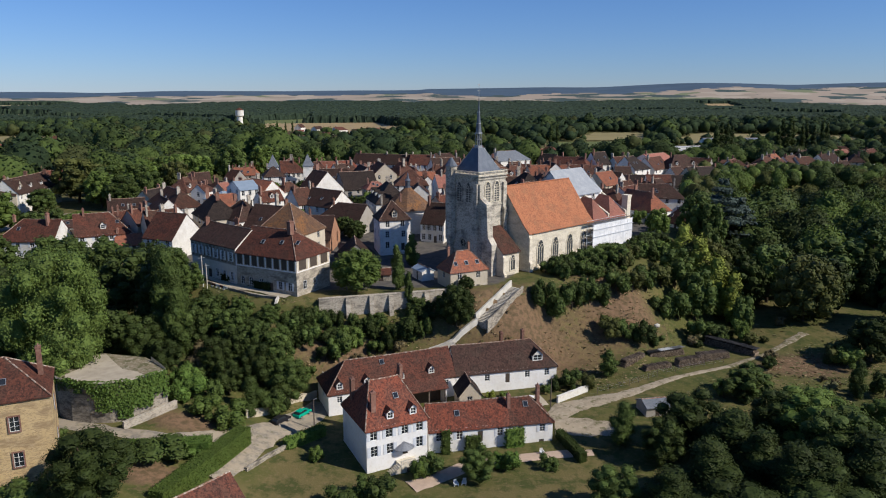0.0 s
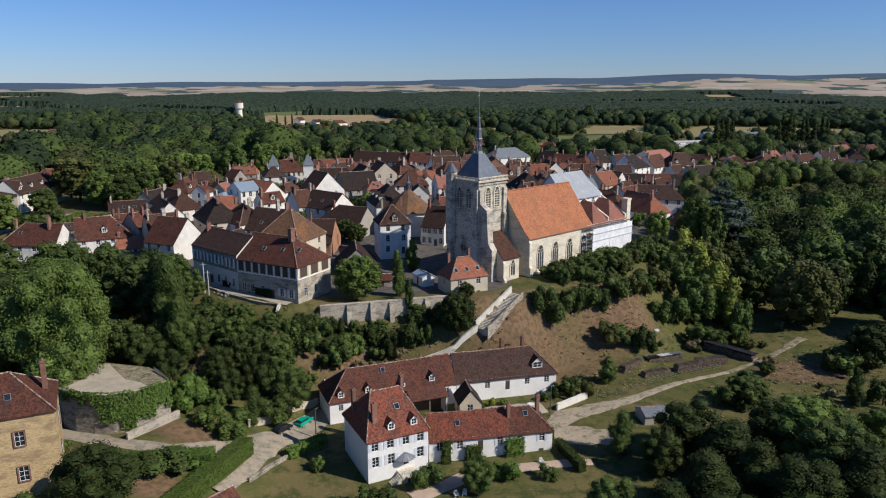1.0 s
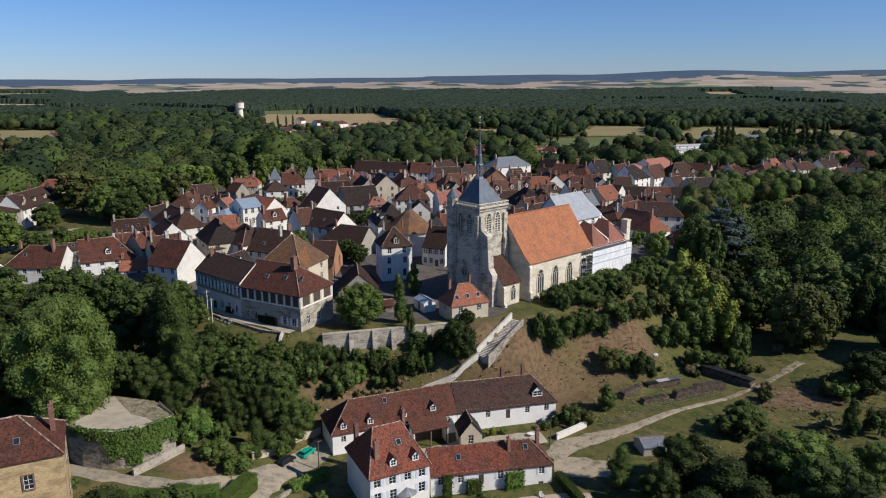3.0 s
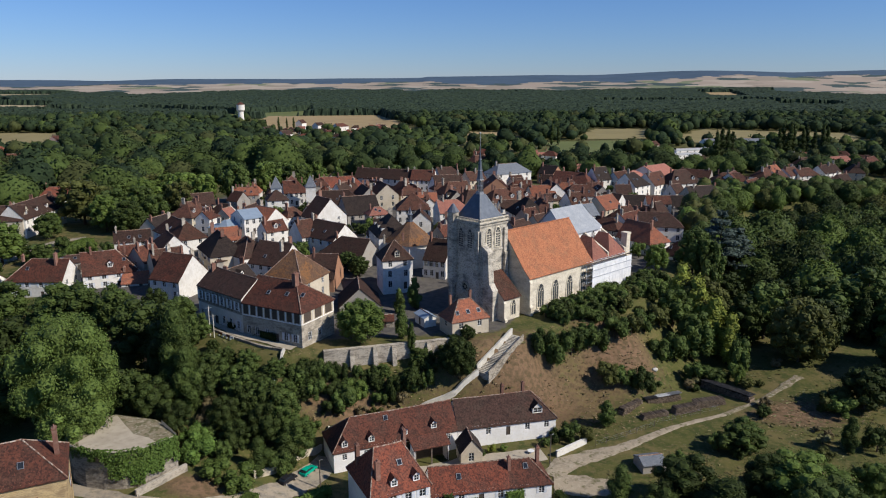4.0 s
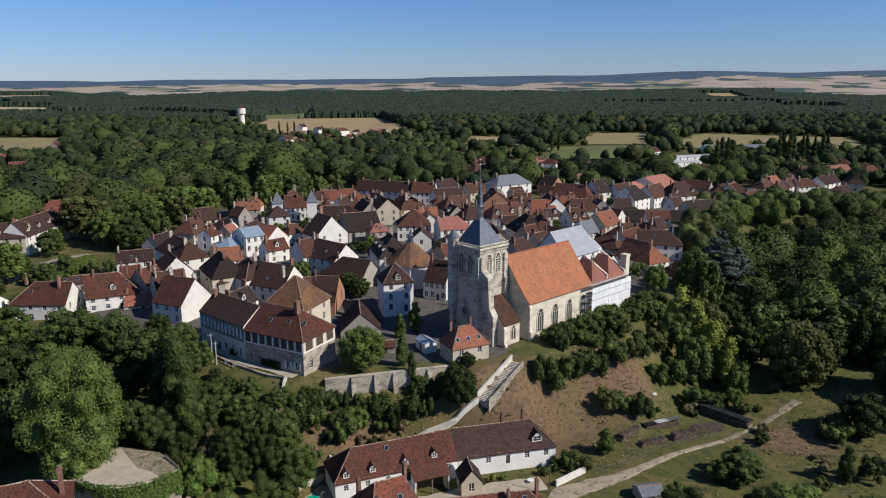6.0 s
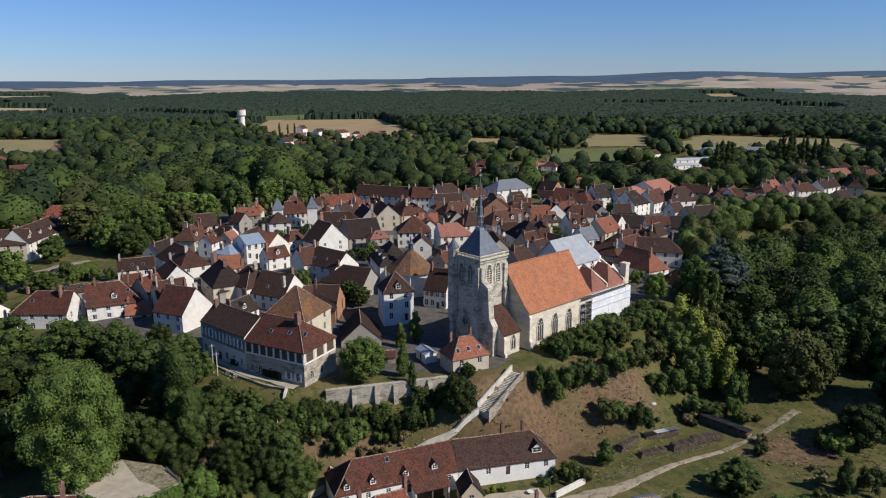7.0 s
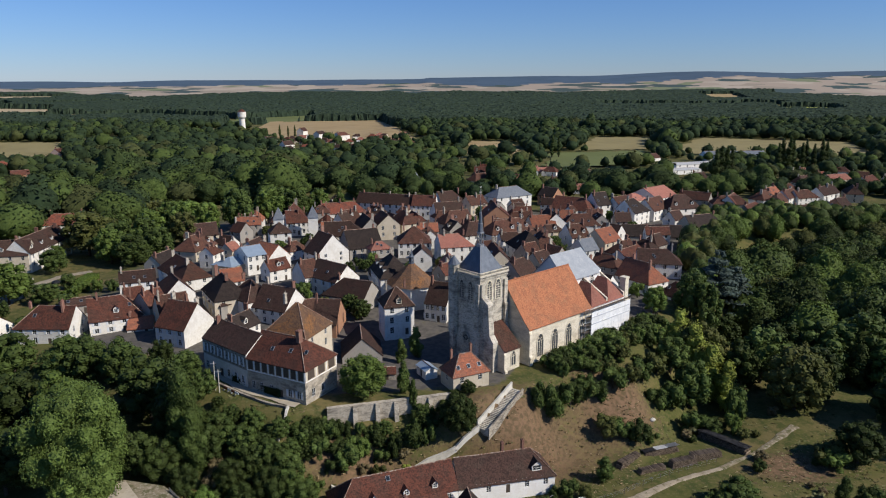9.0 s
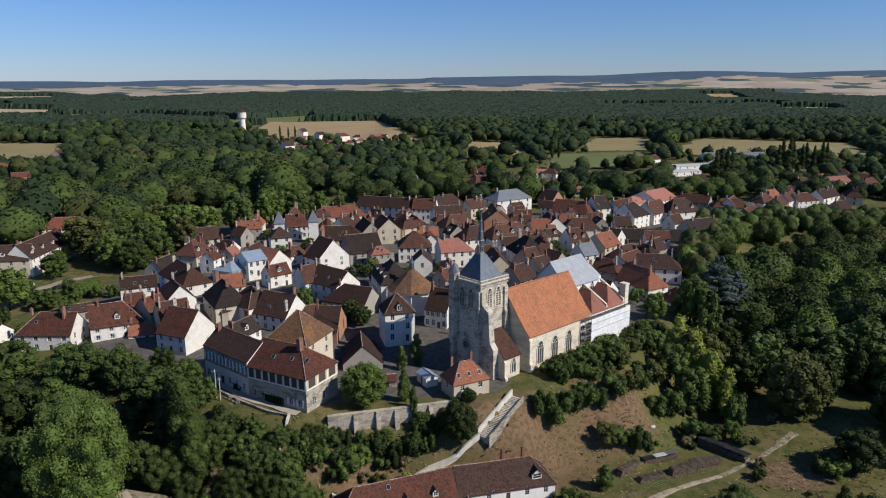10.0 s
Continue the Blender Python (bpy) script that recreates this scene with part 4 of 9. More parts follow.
def build_church():
    ch = thing("church", 23.0, 185.5, 0.0, 43.0, "limestone church with a square belfry, slate spire and orange tiled nave", "church")
    stone, old = WALL["stone"], WALL["oldstone"]
    # nave
    bm = bmesh.new()
    box(bm, 0, 28, 0, 18, -4, 12.6)
    for x, f in ((0.0, -1), (28.0, 1)):
        pts = [(x, 0, 12.6), (x, 18, 12.6), (x, 9, 23.7)]
        face(bm, pts if f > 0 else pts[::-1])
    part("nave_wall", bm, stone, ch, "pale limestone nave wall")
    bm = bmesh.new()
    for sy in (-1, 1):                                      # flared foot below a steep upper slope
        n = 9
        for i in range(n):
            x0, x1 = -0.25 + 28.6 * i / n, -0.25 + 28.6 * (i + 1) / n
            prof = [(9.5, 12.35), (7.3, 14.6), (0, 24.1 - 0.1 * math.sin(math.pi * (i + 0.5) / n))]
            for (ya, za), (yb, zb) in zip(prof, prof[1:]):
                pts = [(x0, 9 + sy * ya, za), (x1, 9 + sy * ya, za), (x1, 9 + sy * yb, zb), (x0, 9 + sy * yb, zb)]
                slab(bm, pts if sy < 0 else pts[::-1], 0.25)
    rod(bm, (-0.25, 9, 24.08), (28.35, 9, 24.08), 0.2, 6)
    part("nave_roof", bm, NAVE_TILES, ch, "steep orange clay tile roof")
    bm = bmesh.new()
    box(bm, -0.05, 28.05, -0.3, -0.003, 12.0, 12.35)         # cornice
    box(bm, 0.02, 28, -0.22, -0.004, 2.4, 2.65)
    part("cornice", bm, stone, ch)
    for x in (5.0, 11.4, 17.8, 24.3):
        lancet(ch, pose(x, 0, 3.5), 2.5, 6.5, 2)
    bm = bmesh.new()
    buttress(bm, 0.0, 1.1, -0.9, -0.004, -4, 11.0)
    part("buttress", bm, stone, ch)
    bm = bmesh.new()
    box(bm, 3.0, 28, -1.0, -0.004, -4.5, 0.9)
    face(bm, [(3.0, -1.0, 0.904), (28, -1.0, 0.904), (28, -0.005, 1.5), (3.0, -0.005, 1.5)])
    part("plinth", bm, WALL["orange"], ch, "red brick plinth repair")
    # tower
    cx, cy, s, top = -5.7, 13.2, 5.2, 27.6
    bm = bmesh.new()
    box(bm, cx - s, cx + s, cy - s, cy + s, -3, top)
    part("tower", bm, old, ch, "weathered grey belfry tower")
    for z, o in ((7.6, 0.22), (13.2, 0.22), (19.6, 0.25), (26.6, 0.3), (27.4, 0.5)):
        bm = bmesh.new()
        box(bm, cx - s - o, cx + s + o, cy - s - o, cy + s + o, z, z + 0.35)
        part("string_course", bm, old, ch)
    for sx, sy in ((-1, -1), (1, -1), (-1, 1), (1, 1)):      # corner buttresses, two to a corner
        x, y = cx + sx * (s - 0.7), cy + sy * (s - 0.7)
        for k, (zt, d) in enumerate(((25.5, 0.55), (18.8, 0.95), (12.4, 1.35))):
            bm = bmesh.new()
            if sy < 0:
                box(bm, x - 0.65 - 0.01 * k, x + 0.65 + 0.01 * k, cy - s - d, cy - s + 0.02, -3, zt)
            else:
                box(bm, x - 0.65 - 0.01 * k, x + 0.65 + 0.01 * k, cy + s - 0.02, cy + s + d, -3, zt)
            part("buttress_stage", bm, old, ch)
            bm = bmesh.new()
            if sx < 0:
                box(bm, cx - s - d, cx - s + 0.02, y - 0.65 - 0.01 * k, y + 0.65 + 0.01 * k, -3, zt)
            elif sy < 0:
                box(bm, cx + s - 0.02, cx + s + 0.5, y - 0.6 - 0.01 * k, y + 0.6 + 0.01 * k, 12, zt + 0.1)
            else:
                bm.free()
                continue
            part("buttress_stage", bm, old, ch)
    bm = bmesh.new()                                        # parapet
    for a in ((cx - s - 0.4, cx + s + 0.4, cy - s - 0.4, cy - s - 0.15), (cx - s - 0.4, cx + s + 0.4, cy + s + 0.15, cy + s + 0.4),
              (cx - s - 0.4, cx - s - 0.15, cy - s - 0.15, cy + s + 0.15), (cx + s + 0.15, cx + s + 0.4, cy - s - 0.15, cy + s + 0.15)):
        box(bm, *a, top + 0.9, top + 1.1)
        box(bm, *a, top + 0.15, top + 0.3)
    for k in range(22):
        u = -s - 0.27 + (2 * s + 0.54) * k / 21
        for p in ((cx + u, cy - s - 0.27), (cx + u, cy + s + 0.27), (cx - s - 0.27, cy + u), (cx + s + 0.27, cy + u)):
            box(bm, p[0] - 0.08, p[0] + 0.08, p[1] - 0.08, p[1] + 0.08, top + 0.2, top + 0.95)
    part("parapet", bm, stone, ch, "openwork stone parapet")
    for u in (-1.7, 1.7):
        lancet(ch, pose(cx + u, cy - s, 20.6), 1.9, 5.3, 1, True, stone)
        lancet(ch, pose(cx - s, cy + u, 20.6, 0, 0, -90), 1.7, 5.0, 1, True, old)
    bm = bmesh.new()                                        # rose window and west door
    for r, d in ((1.5, 0.25), (1.1, 0.18)):
        for i in range(16):
            t0, t1 = 2 * math.pi * i / 16, 2 * math.pi * (i + 1) / 16
            rod(bm, (cx - s - d, cy + r * math.cos(t0), 9.6 + r * math.sin(t0)), (cx - s - d, cy + r * math.cos(t1), 9.6 + r * math.sin(t1)), 0.16, 5)
    for i in range(8):
        t = 2 * math.pi * i / 8
        rod(bm, (cx - s - 0.1, cy, 9.6), (cx - s - 0.1, cy + 1.4 * math.cos(t), 9.6 + 1.4 * math.sin(t)), 0.06, 4)
    rod(bm, (cx - s - 0.35, cy - 3.2, 6.2), (cx - s - 0.35, cy, 8.0), 0.2, 5)
    rod(bm, (cx - s - 0.35, cy + 3.2, 6.2), (cx - s - 0.35, cy, 8.0), 0.2, 5)
    rose = part("rose_window", bm, old, ch)
    bm = bmesh.new()
    face(bm, [(cx - s - 0.02, cy + 1.3 * math.cos(2 * math.pi * i / 16), 9.6 - 1.3 * math.sin(2 * math.pi * i / 16)) for i in range(16)])
    part("pane", bm, GLASS, rose)
    lancet(ch, pose(cx - s, cy, 0.6, 0, 0, -90), 2.6, 4.6, 0, False, old)
    # great raking buttress between tower and chapel
    bm = bmesh.new()
    x0, x1 = -10.7, -8.8
    prof = [(3.2, -3), (8.0, -3), (8.0, 22.2), (5.2, 20.4), (4.6, 12.0), (3.2, 10.2)]
    a, b = [(x0, y, z) for y, z in prof], [(x1, y, z) for y, z in prof]
    face(bm, a[::-1])
    face(bm, b)
    for i in range(len(prof)):
        j = (i + 1) % len(prof)
        face(bm, [a[i], a[j], b[j], b[i]])
    part("raking_buttress", bm, old, ch, "tall raking buttress")
    # south chapel
    bm = bmesh.new()
    box(bm, -8.79, -2.2, 1.2, 8.0, -3, 8.2)
    for x in (-8.785, -2.205):
        face(bm, [(x, 1.2, 8.2), (x, 8.0, 8.2), (x, 8.0, 13.7)])
    part("chapel_wall", bm, stone, ch)
    bm = bmesh.new()
    slab(bm, [(-8.78, 0.7, 7.95), (-2.0, 0.7, 7.95), (-2.0, 8.0, 13.95), (-8.78, 8.0, 13.95)], 0.2)
    part("chapel_roof", bm, ROOF["brown"], ch, "brown tiled lean-to roof")
    lancet(ch, pose(-4.8, 1.2, 3.2), 1.7, 4.0, 1)
    bm = bmesh.new()
    buttress(bm, -8.9, -8.0, 0.2, 1.19, -3, 7.0)
    part("buttress", bm, stone, ch)
    # choir and aisle
    bm = bmesh.new()
    box(bm, 28.02, 44.5, 9.4, 22.0, 8, 19.0)
    face(bm, [(44.5, 9.4, 19.0), (44.5, 22, 19.0), (44.5, 15.7, 25.4)])
    face(bm, [(28.02, 22, 19.0), (28.02, 9.4, 19.0), (28.02, 15.7, 25.4)])
    part("choir_wall", bm, WALL["clean"], ch, "newly limewashed choir wall")
    bm = bmesh.new()
    for sy in (-1, 1):
        prof = [(6.9, 18.6), (5.6, 19.7), (0, 25.8)]
        for (ya, za), (yb, zb) in zip(prof, prof[1:]):
            pts = [(27.6, 15.7 + sy * ya, za), (44.8, 15.7 + sy * ya, za), (44.8 - (0 if yb else 1.2), 15.7 + sy * yb, zb), (27.6, 15.7 + sy * yb, zb)]
            slab(bm, pts if sy < 0 else pts[::-1], 0.22)
    part("choir_roof", bm, CHOIR_SLATE, ch, "pale grey slate choir roof")
    for x in (31.5, 36.5, 41.5):
        lancet(ch, pose(x, 9.4, 14.2), 1.8, 4.0, 1, False, WALL["clean"])
    bm = bmesh.new()
    box(bm, 28.02, 46.2, 0.3, 9.38, -5, 12.4)
    part("aisle_wall", bm, WALL["clean"], ch)
    for x0, x1 in ((28.6, 36.8), (37.0, 45.6)):
        bm = bmesh.new()
        m = (x0 + x1) / 2
        p = (m + 0.4, 7.4, 18.4)
        q = (m + 0.4, 3.8, 18.2)
        z, yf, yb = 12.3, -0.1, 9.2
        slab(bm, [(x0, yf, z), (x1, yf, z), q], 0.2)
        slab(bm, [(x1, yf, z), (x1, yb, z), p, q], 0.2)
        slab(bm, [(x0, yb, z), (x0, yf, z), q, p], 0.2)
        slab(bm, [(x1, yb, z), (x0, yb, z), p], 0.2)
        part("aisle_roof", bm, ROOF["salmon"], ch, "hipped purple-brown tile roof")
    for x in (36.9, 45.9):
        bm = bmesh.new()
        prof = [(0.3, 12.4), (9.3, 17.6), (9.3, 18.4), (0.3, 13.6)]
        a, b = [(x - 0.35, y, z) for y, z in prof], [(x + 0.35, y, z) for y, z in prof]
        face(bm, a[::-1])
        face(bm, b)
        for i in range(4):
            face(bm, [a[i], a[(i + 1) % 4], b[(i + 1) % 4], b[i]])
        part("flying_buttress", bm, stone, ch)
    bm = bmesh.new()
    box(bm, 46.4, 48.3, 0.2, 2.2, -5, 17.6)
    box(bm, 46.25, 48.45, 0.05, 2.35, 17.6, 18.2)
    box(bm, 46.3, 48.4, -0.6, 0.19, -5, 11)
    part("turret", bm, stone, ch)
    bm = bmesh.new()                                        # apse behind
    for i in range(5):
        t0, t1 = -math.pi / 2 + math.pi * i / 5, -math.pi / 2 + math.pi * (i + 1) / 5
        a, b = (44.55 + 6 * math.cos(t0), 15.7 + 6.2 * math.sin(t0)), (44.55 + 6 * math.cos(t1), 15.7 + 6.2 * math.sin(t1))
        face(bm, [(*a, -3), (*b, -3), (*b, 18.6), (*a, 18.6)])
        face(bm, [(*a, 18.6), (*b, 18.6), (44.55, 15.7, 24.5)], 1)
    part("apse", bm, [WALL["clean"], CHOIR_SLATE], ch)
    # spire
    bm = bmesh.new()
    def ring(h, z):
        return [(cx + h * a, cy + h * b, z) for a, b in ((-1, -1), (1, -1), (1, 1), (-1, 1))]
    levels = [(4.6, 28.0), (3.75, 29.3), (2.3, 31.9), (1.0, 34.4)]
    for (h0, z0), (h1, z1) in zip(levels, levels[1:]):
        a, b = ring(h0, z0), ring(h1, z1)
        for i in range(4):
            j = (i + 1) % 4
            face(bm, [a[i], a[j], b[j], b[i]])
    part("spire_base", bm, SPIRE_SLATE, ch, "flared slate pyramid")
    for i in range(4):                                      # lead rolls over the hips
        bm = bmesh.new()
        tube(bm, [ring(h0, z0)[i] for h0, z0 in levels], 0.11)
        part("hip_roll", bm, LEAD, ch, "pale lead roll")
    bm = bmesh.new()
    cylinder(bm, cx, cy, 34.3, 35.0, 1.15, 1.0, 8)
    part("lantern_base", bm, LEAD, ch, "lead-clad lantern base")
    for i in range(8):
        t = 2 * math.pi * (i + 0.5) / 8
        bm = bmesh.new()
        x, y = cx + 0.82 * math.cos(t), cy + 0.82 * math.sin(t)
        rod(bm, (x, y, 34.9), (x, y, 38.2), 0.12, 5)
        part("lantern_post", bm, LEAD, ch, "slim lead-clad post")
    for z, r in ((36.4, 0.86), (38.1, 1.05), (40.6, 0.66), (43.5, 0.42)):
        bm = bmesh.new()
        cylinder(bm, cx, cy, z, z + 0.26, r, r * 0.92, 8)
        part("collar", bm, LEAD, ch, "moulded lead collar")
    bm = bmesh.new()
    cylinder(bm, cx, cy, 34.9, 38.2, 0.34, 0.34, 8)
    cylinder(bm, cx, cy, 38.3, 43.5, 0.80, 0.28, 8)
    cylinder(bm, cx, cy, 43.7, 47.2, 0.24, 0.07, 8)
    part("spire", bm, SPIRE_SLATE, ch, "slender lead-covered spire with a lantern")
    bm = bmesh.new()
    rod(bm, (cx, cy, 47.0), (cx, cy, 50.6), 0.05, 5)
    rod(bm, (cx - 0.55, cy, 49.2), (cx + 0.55, cy, 49.2), 0.05, 5)
    box(bm, cx - 0.35, cx + 0.25, cy - 0.03, cy + 0.03, 50.4, 50.75)
    part("weathercock", bm, STEEL, ch, "iron cross with a weathervane")
    bm = bmesh.new()                                        # stair turret at the tower's far corner
    cylinder(bm, cx - s - 0.3, cy + s - 0.6, 10, 29.6, 1.5, 1.5, 8)
    part("stair_turret", bm, old, ch)
    bm = bmesh.new()
    cylinder(bm, cx - s - 0.3, cy + s - 0.6, 29.6, 31.8, 1.75, 0.25, 10)
    part("turret_cap", bm, SPIRE_SLATE, ch, "blue-grey slate cone")
    return ch


NAVE_TILES = tiles("nave_tiles", (0.355, 0.142, 0.070), (0.240, 0.120, 0.066), (0.215, 0.085, 0.048))
CHOIR_SLATE = material("pale_slate", (0.300, 0.320, 0.340), 0.6, 0, (((0.400, 0.415, 0.430), 0.5, 0.7, 0.4, 0.7), ((0.200, 0.215, 0.230), 3.0, 0.5, 0.45, 0.7)), 0.2, 5)
SPIRE_SLATE = material("spire_slate", (0.095, 0.110, 0.135), 0.45, 0.2, (((0.170, 0.190, 0.220), 0.8, 0.6, 0.4, 0.7), ((0.130, 0.145, 0.165), 3.5, 0.5, 0.45, 0.7)), 0.2, 5)
build_church()


def build_scaffold():
    """Scaffold before the aisle, hung with white sheeting."""
    sc = thing("scaffold", 23.0, 185.5, 0.0, 43.0, "steel scaffold hung with translucent white sheeting against the church", "scaffold")
    for k in range(9):
        x = 23.6 + 23.2 * k / 8
        for y in (-0.5, -1.60):
            bm = bmesh.new()
            rod(bm, (x, y, -4.5), (x, y, 12.0), 0.055, 6)
            part("standard", bm, TUBE, sc)
    for z in (-2.6, -0.5, 1.6, 3.7, 5.8, 7.9, 10.0, 12.0):
        bm = bmesh.new()
        box(bm, 23.6, 46.8, -1.5, -0.55, z - 0.05, z)
        part("deck", bm, WOOD, sc)
        bm = bmesh.new()
        rod(bm, (23.4, -1.60, z + 1.0), (47.0, -1.60, z + 1.0), 0.05, 5)
        part("ledger", bm, TUBE, sc)
        # grey strips added before the sheets imitate decks showing dimly through
        if z in (-0.5, 3.7, 7.9, 10.0):
            bm = bmesh.new()
            box(bm, 26.6, 46.9, -1.86, -1.80, z - 0.05, z + 0.20)
            part("toe_board", bm, TUBE, sc, "grey band imitating a deck seen through the sheeting")
    for k in range(4):
        bm = bmesh.new()
        rod(bm, (23.6 + 5.8 * k, -1.54, -4.4), (23.6 + 5.8 * (k + 1), -1.54, 5.8), 0.04, 5)
        part("brace", bm, TUBE, sc)
    for k in range(7):                                      # sheets with slack folds
        bm = bmesh.new()
        x0, x1 = 26.6 + 20.2 * k / 7, 26.6 + 20.2 * (k + 1) / 7 - 0.05
        n, m = 8, 14
        g = [[bm.verts.new((x0 + (x1 - x0) * i / n, -1.66 + 0.08 * noise.noise((x0 + i * 0.6, j * 0.5, 2)), -4.2 + 15.8 * j / m)) for i in range(n + 1)] for j in range(m + 1)]
        for j in range(m):
            for i in range(n):
                bm.faces.new((g[j][i], g[j][i + 1], g[j + 1][i + 1], g[j + 1][i]))
        part("sheet", bm, SHEET, sc, "white plastic sheeting")


build_scaffold()


# ---- the near houses ----
def front_house(ax, ay, bx, by, W, ze, zr, **kw):
    """A house given by the two ends of its front eave."""
    a = math.degrees(math.atan2(by - ay, bx - ax))
    L = math.hypot(bx - ax, by - ay)
    n = (-math.sin(radians(a)), math.cos(radians(a)))
    return house((ax + bx) / 2 + n[0] * W / 2, (ay + by) / 2 + n[1] * W / 2, a, L, W, ze, zr, **kw)


NEAR = "houses at the foot of the hill"
villa = front_house(-12.8, 114.2, -2.4, 119.4, 12.4, -8.3, -2.0, wall="clean", roof="red", hips="LR", storeys=2, bays=4, ends=0, stacks=0, dormers=0, shut=1, zg=-16.6,
                    label="white two-storey villa with a hipped red tile roof and dormers", group=NEAR, winw=1.25, winh=2.0, lights=((1.2, 0.52),), hip_run=3.0)
VL, VE, VR = math.hypot(10.4, 5.2), 8.3, 14.6
for u in (-1.0, 3.4):
    dormer(villa, u, 12.4, VE, VR, ROOF["rust"], WALL["clean"], 0.95, 1.2, 0.12)
chimney(villa, -3.6, -3.9, VE + 1.2, VR - 0.6, 0.9, 0.7)
chimney(villa, 4.6, 3.2, VE + 2.0, VR + 0.6, 0.6, 1.2)
chimney(villa, -4.8, 3.4, VE + 1.2, VR - 0.5, 0.7, 1.0)


def villa_porch():
    """Glazed marquise over the front door, steps and an arched cellar door."""
    p = new("porch")
    p.parent = villa
    p.matrix_basis = pose(1.2, -6.2, 0)
    bm = bmesh.new()
    for k in range(7):
        t = math.pi * k / 6
        rod(bm, (0, -0.02, 4.6), (1.9 * math.cos(t), -1.5 * math.sin(t) - 0.03, 3.5), 0.05, 4)
    for k in range(12):
        t0, t1 = math.pi * k / 12, math.pi * (k + 1) / 12
        rod(bm, (1.9 * math.cos(t0), -1.5 * math.sin(t0) - 0.03, 3.5), (1.9 * math.cos(t1), -1.5 * math.sin(t1) - 0.03, 3.5), 0.05, 4)
    for k in range(12):
        t0, t1 = math.pi * k / 12, math.pi * (k + 1) / 12
        slab(bm, [(0, -0.02, 4.56), (1.86 * math.cos(t1), -1.46 * math.sin(t1) - 0.03, 3.5), (1.86 * math.cos(t0), -1.46 * math.sin(t0) - 0.03, 3.5)], 0.03)
    part("canopy", bm, LEAD, p, "fan-shaped grey zinc canopy")
    bm = bmesh.new()
    box(bm, -1.6, 1.8, -2.6, -0.004, -1.0, 1.35)
    part("landing", bm, WALL["stone"], p)
    for k in range(7):
        bm = bmesh.new()
        box(bm, -1.95 - 0.32 * k, -1.62 - 0.32 * k, -2.5, -0.9, -1.0, 1.15 - 0.19 * k)
        part("step", bm, WALL["stone"], p)
    bm = bmesh.new()
    box(bm, -0.55, 0.75, -2.64, -2.603, -1.0, 0.9)
    cylinder(bm, 0.1, -2.62, 0.9, 0.91, 0.1)
    part("cellar_door", bm, DOORM, p)
    bm = bmesh.new()
    for x in (-1.6, 1.75):
        rod(bm, (x, -2.5, 1.3), (x, -2.5, 2.3), 0.03, 4)
    rod(bm, (-1.6, -2.5, 2.3), (1.75, -2.5, 2.3), 0.03, 4)
    for k in range(10):
        rod(bm, (-1.5 + 0.33 * k, -2.5, 1.3), (-1.5 + 0.33 * k, -2.5, 2.3), 0.015, 4)
    part("railing", bm, STEEL, p)


villa_porch()
wing = front_house(-2.2, 121.4, 12.9, 124.4, 7.4, -12.0, -8.3, wall="clean", roof="red", hips="..", storeys=1, bays=4, ends=0, stacks=0, shut=1, zg=-17.6,
                   label="low white wing with shutters under a bright red tile roof", group=NEAR, winw=1.1, winh=1.7, lights=((-2.0, 0.45),))
wing2 = front_house(12.95, 124.4, 21.2, 126.0, 7.4, -12.0, -8.4, wall="clean", roof="rust", hips=".R", storeys=2, bays=2, ends=1, stacks=0, shut=1, zg=-18.2,
                    label="white end house with shutters and a dark red hipped roof", group=NEAR, winw=1.05, winh=1.45, lights=((-0.5, 0.6),))
chimney(wing2, -3.9, -1.2, 7.6, 11.0, 0.6, 0.9)
chimney(wing2, 2.6, 1.0, 7.6, 11.4, 0.6, 0.9)
long_a = front_house(-22.6, 135.0, 3.2, 145.4, 9.6, -10.7, -5.9, wall="clean", roof="rust", hips="L.", storeys=1, bays=6, ends=1, stacks=0, zg=-15.6,
                     label="long white farm range with dormers under rust-red tiles", group=NEAR, winw=1.0, winh=1.3, lights=((-1.5, 0.7),))
for u, up in ((-11.4, 0.08), (-5.6, 0.10), (1.8, 0.12), (8.6, 0.16)):
    dormer(long_a, u, 9.6, 4.9, 9.7, ROOF["rust"], WALL["white"], 0.95, 1.15, up)
long_b = front_house(3.3, 145.4, 25.8, 151.2, 9.4, -10.7, -5.8, wall="clean", roof="dark", hips=".R", storeys=1, bays=5, ends=0, stacks=0, zg=-15.4,
                     label="white farmhouse range with a dark brown tiled roof", group=NEAR, winw=1.1, winh=1.5)
chimney(long_b, 0.5, 1.2, 8.4, 11.3, 0.6, 0.9)
chimney(long_b, 5.2, 0.3, 9.0, 11.8, 0.6, 0.9)
dormer(long_b, 7.4, 9.4, 4.7, 9.6, ROOF["black"], WALL["white"], 2.0, 1.3, 0.2)
house(5.6, 140.8, -80, 5.6, 4.6, -12.2, -9.4, "cream", "black", "..", 1, 1, 1, 0, 0, 0, zg=-16.0, label="small stone outbuilding with a steep dark tiled gable roof", group=NEAR, name="outbuilding")


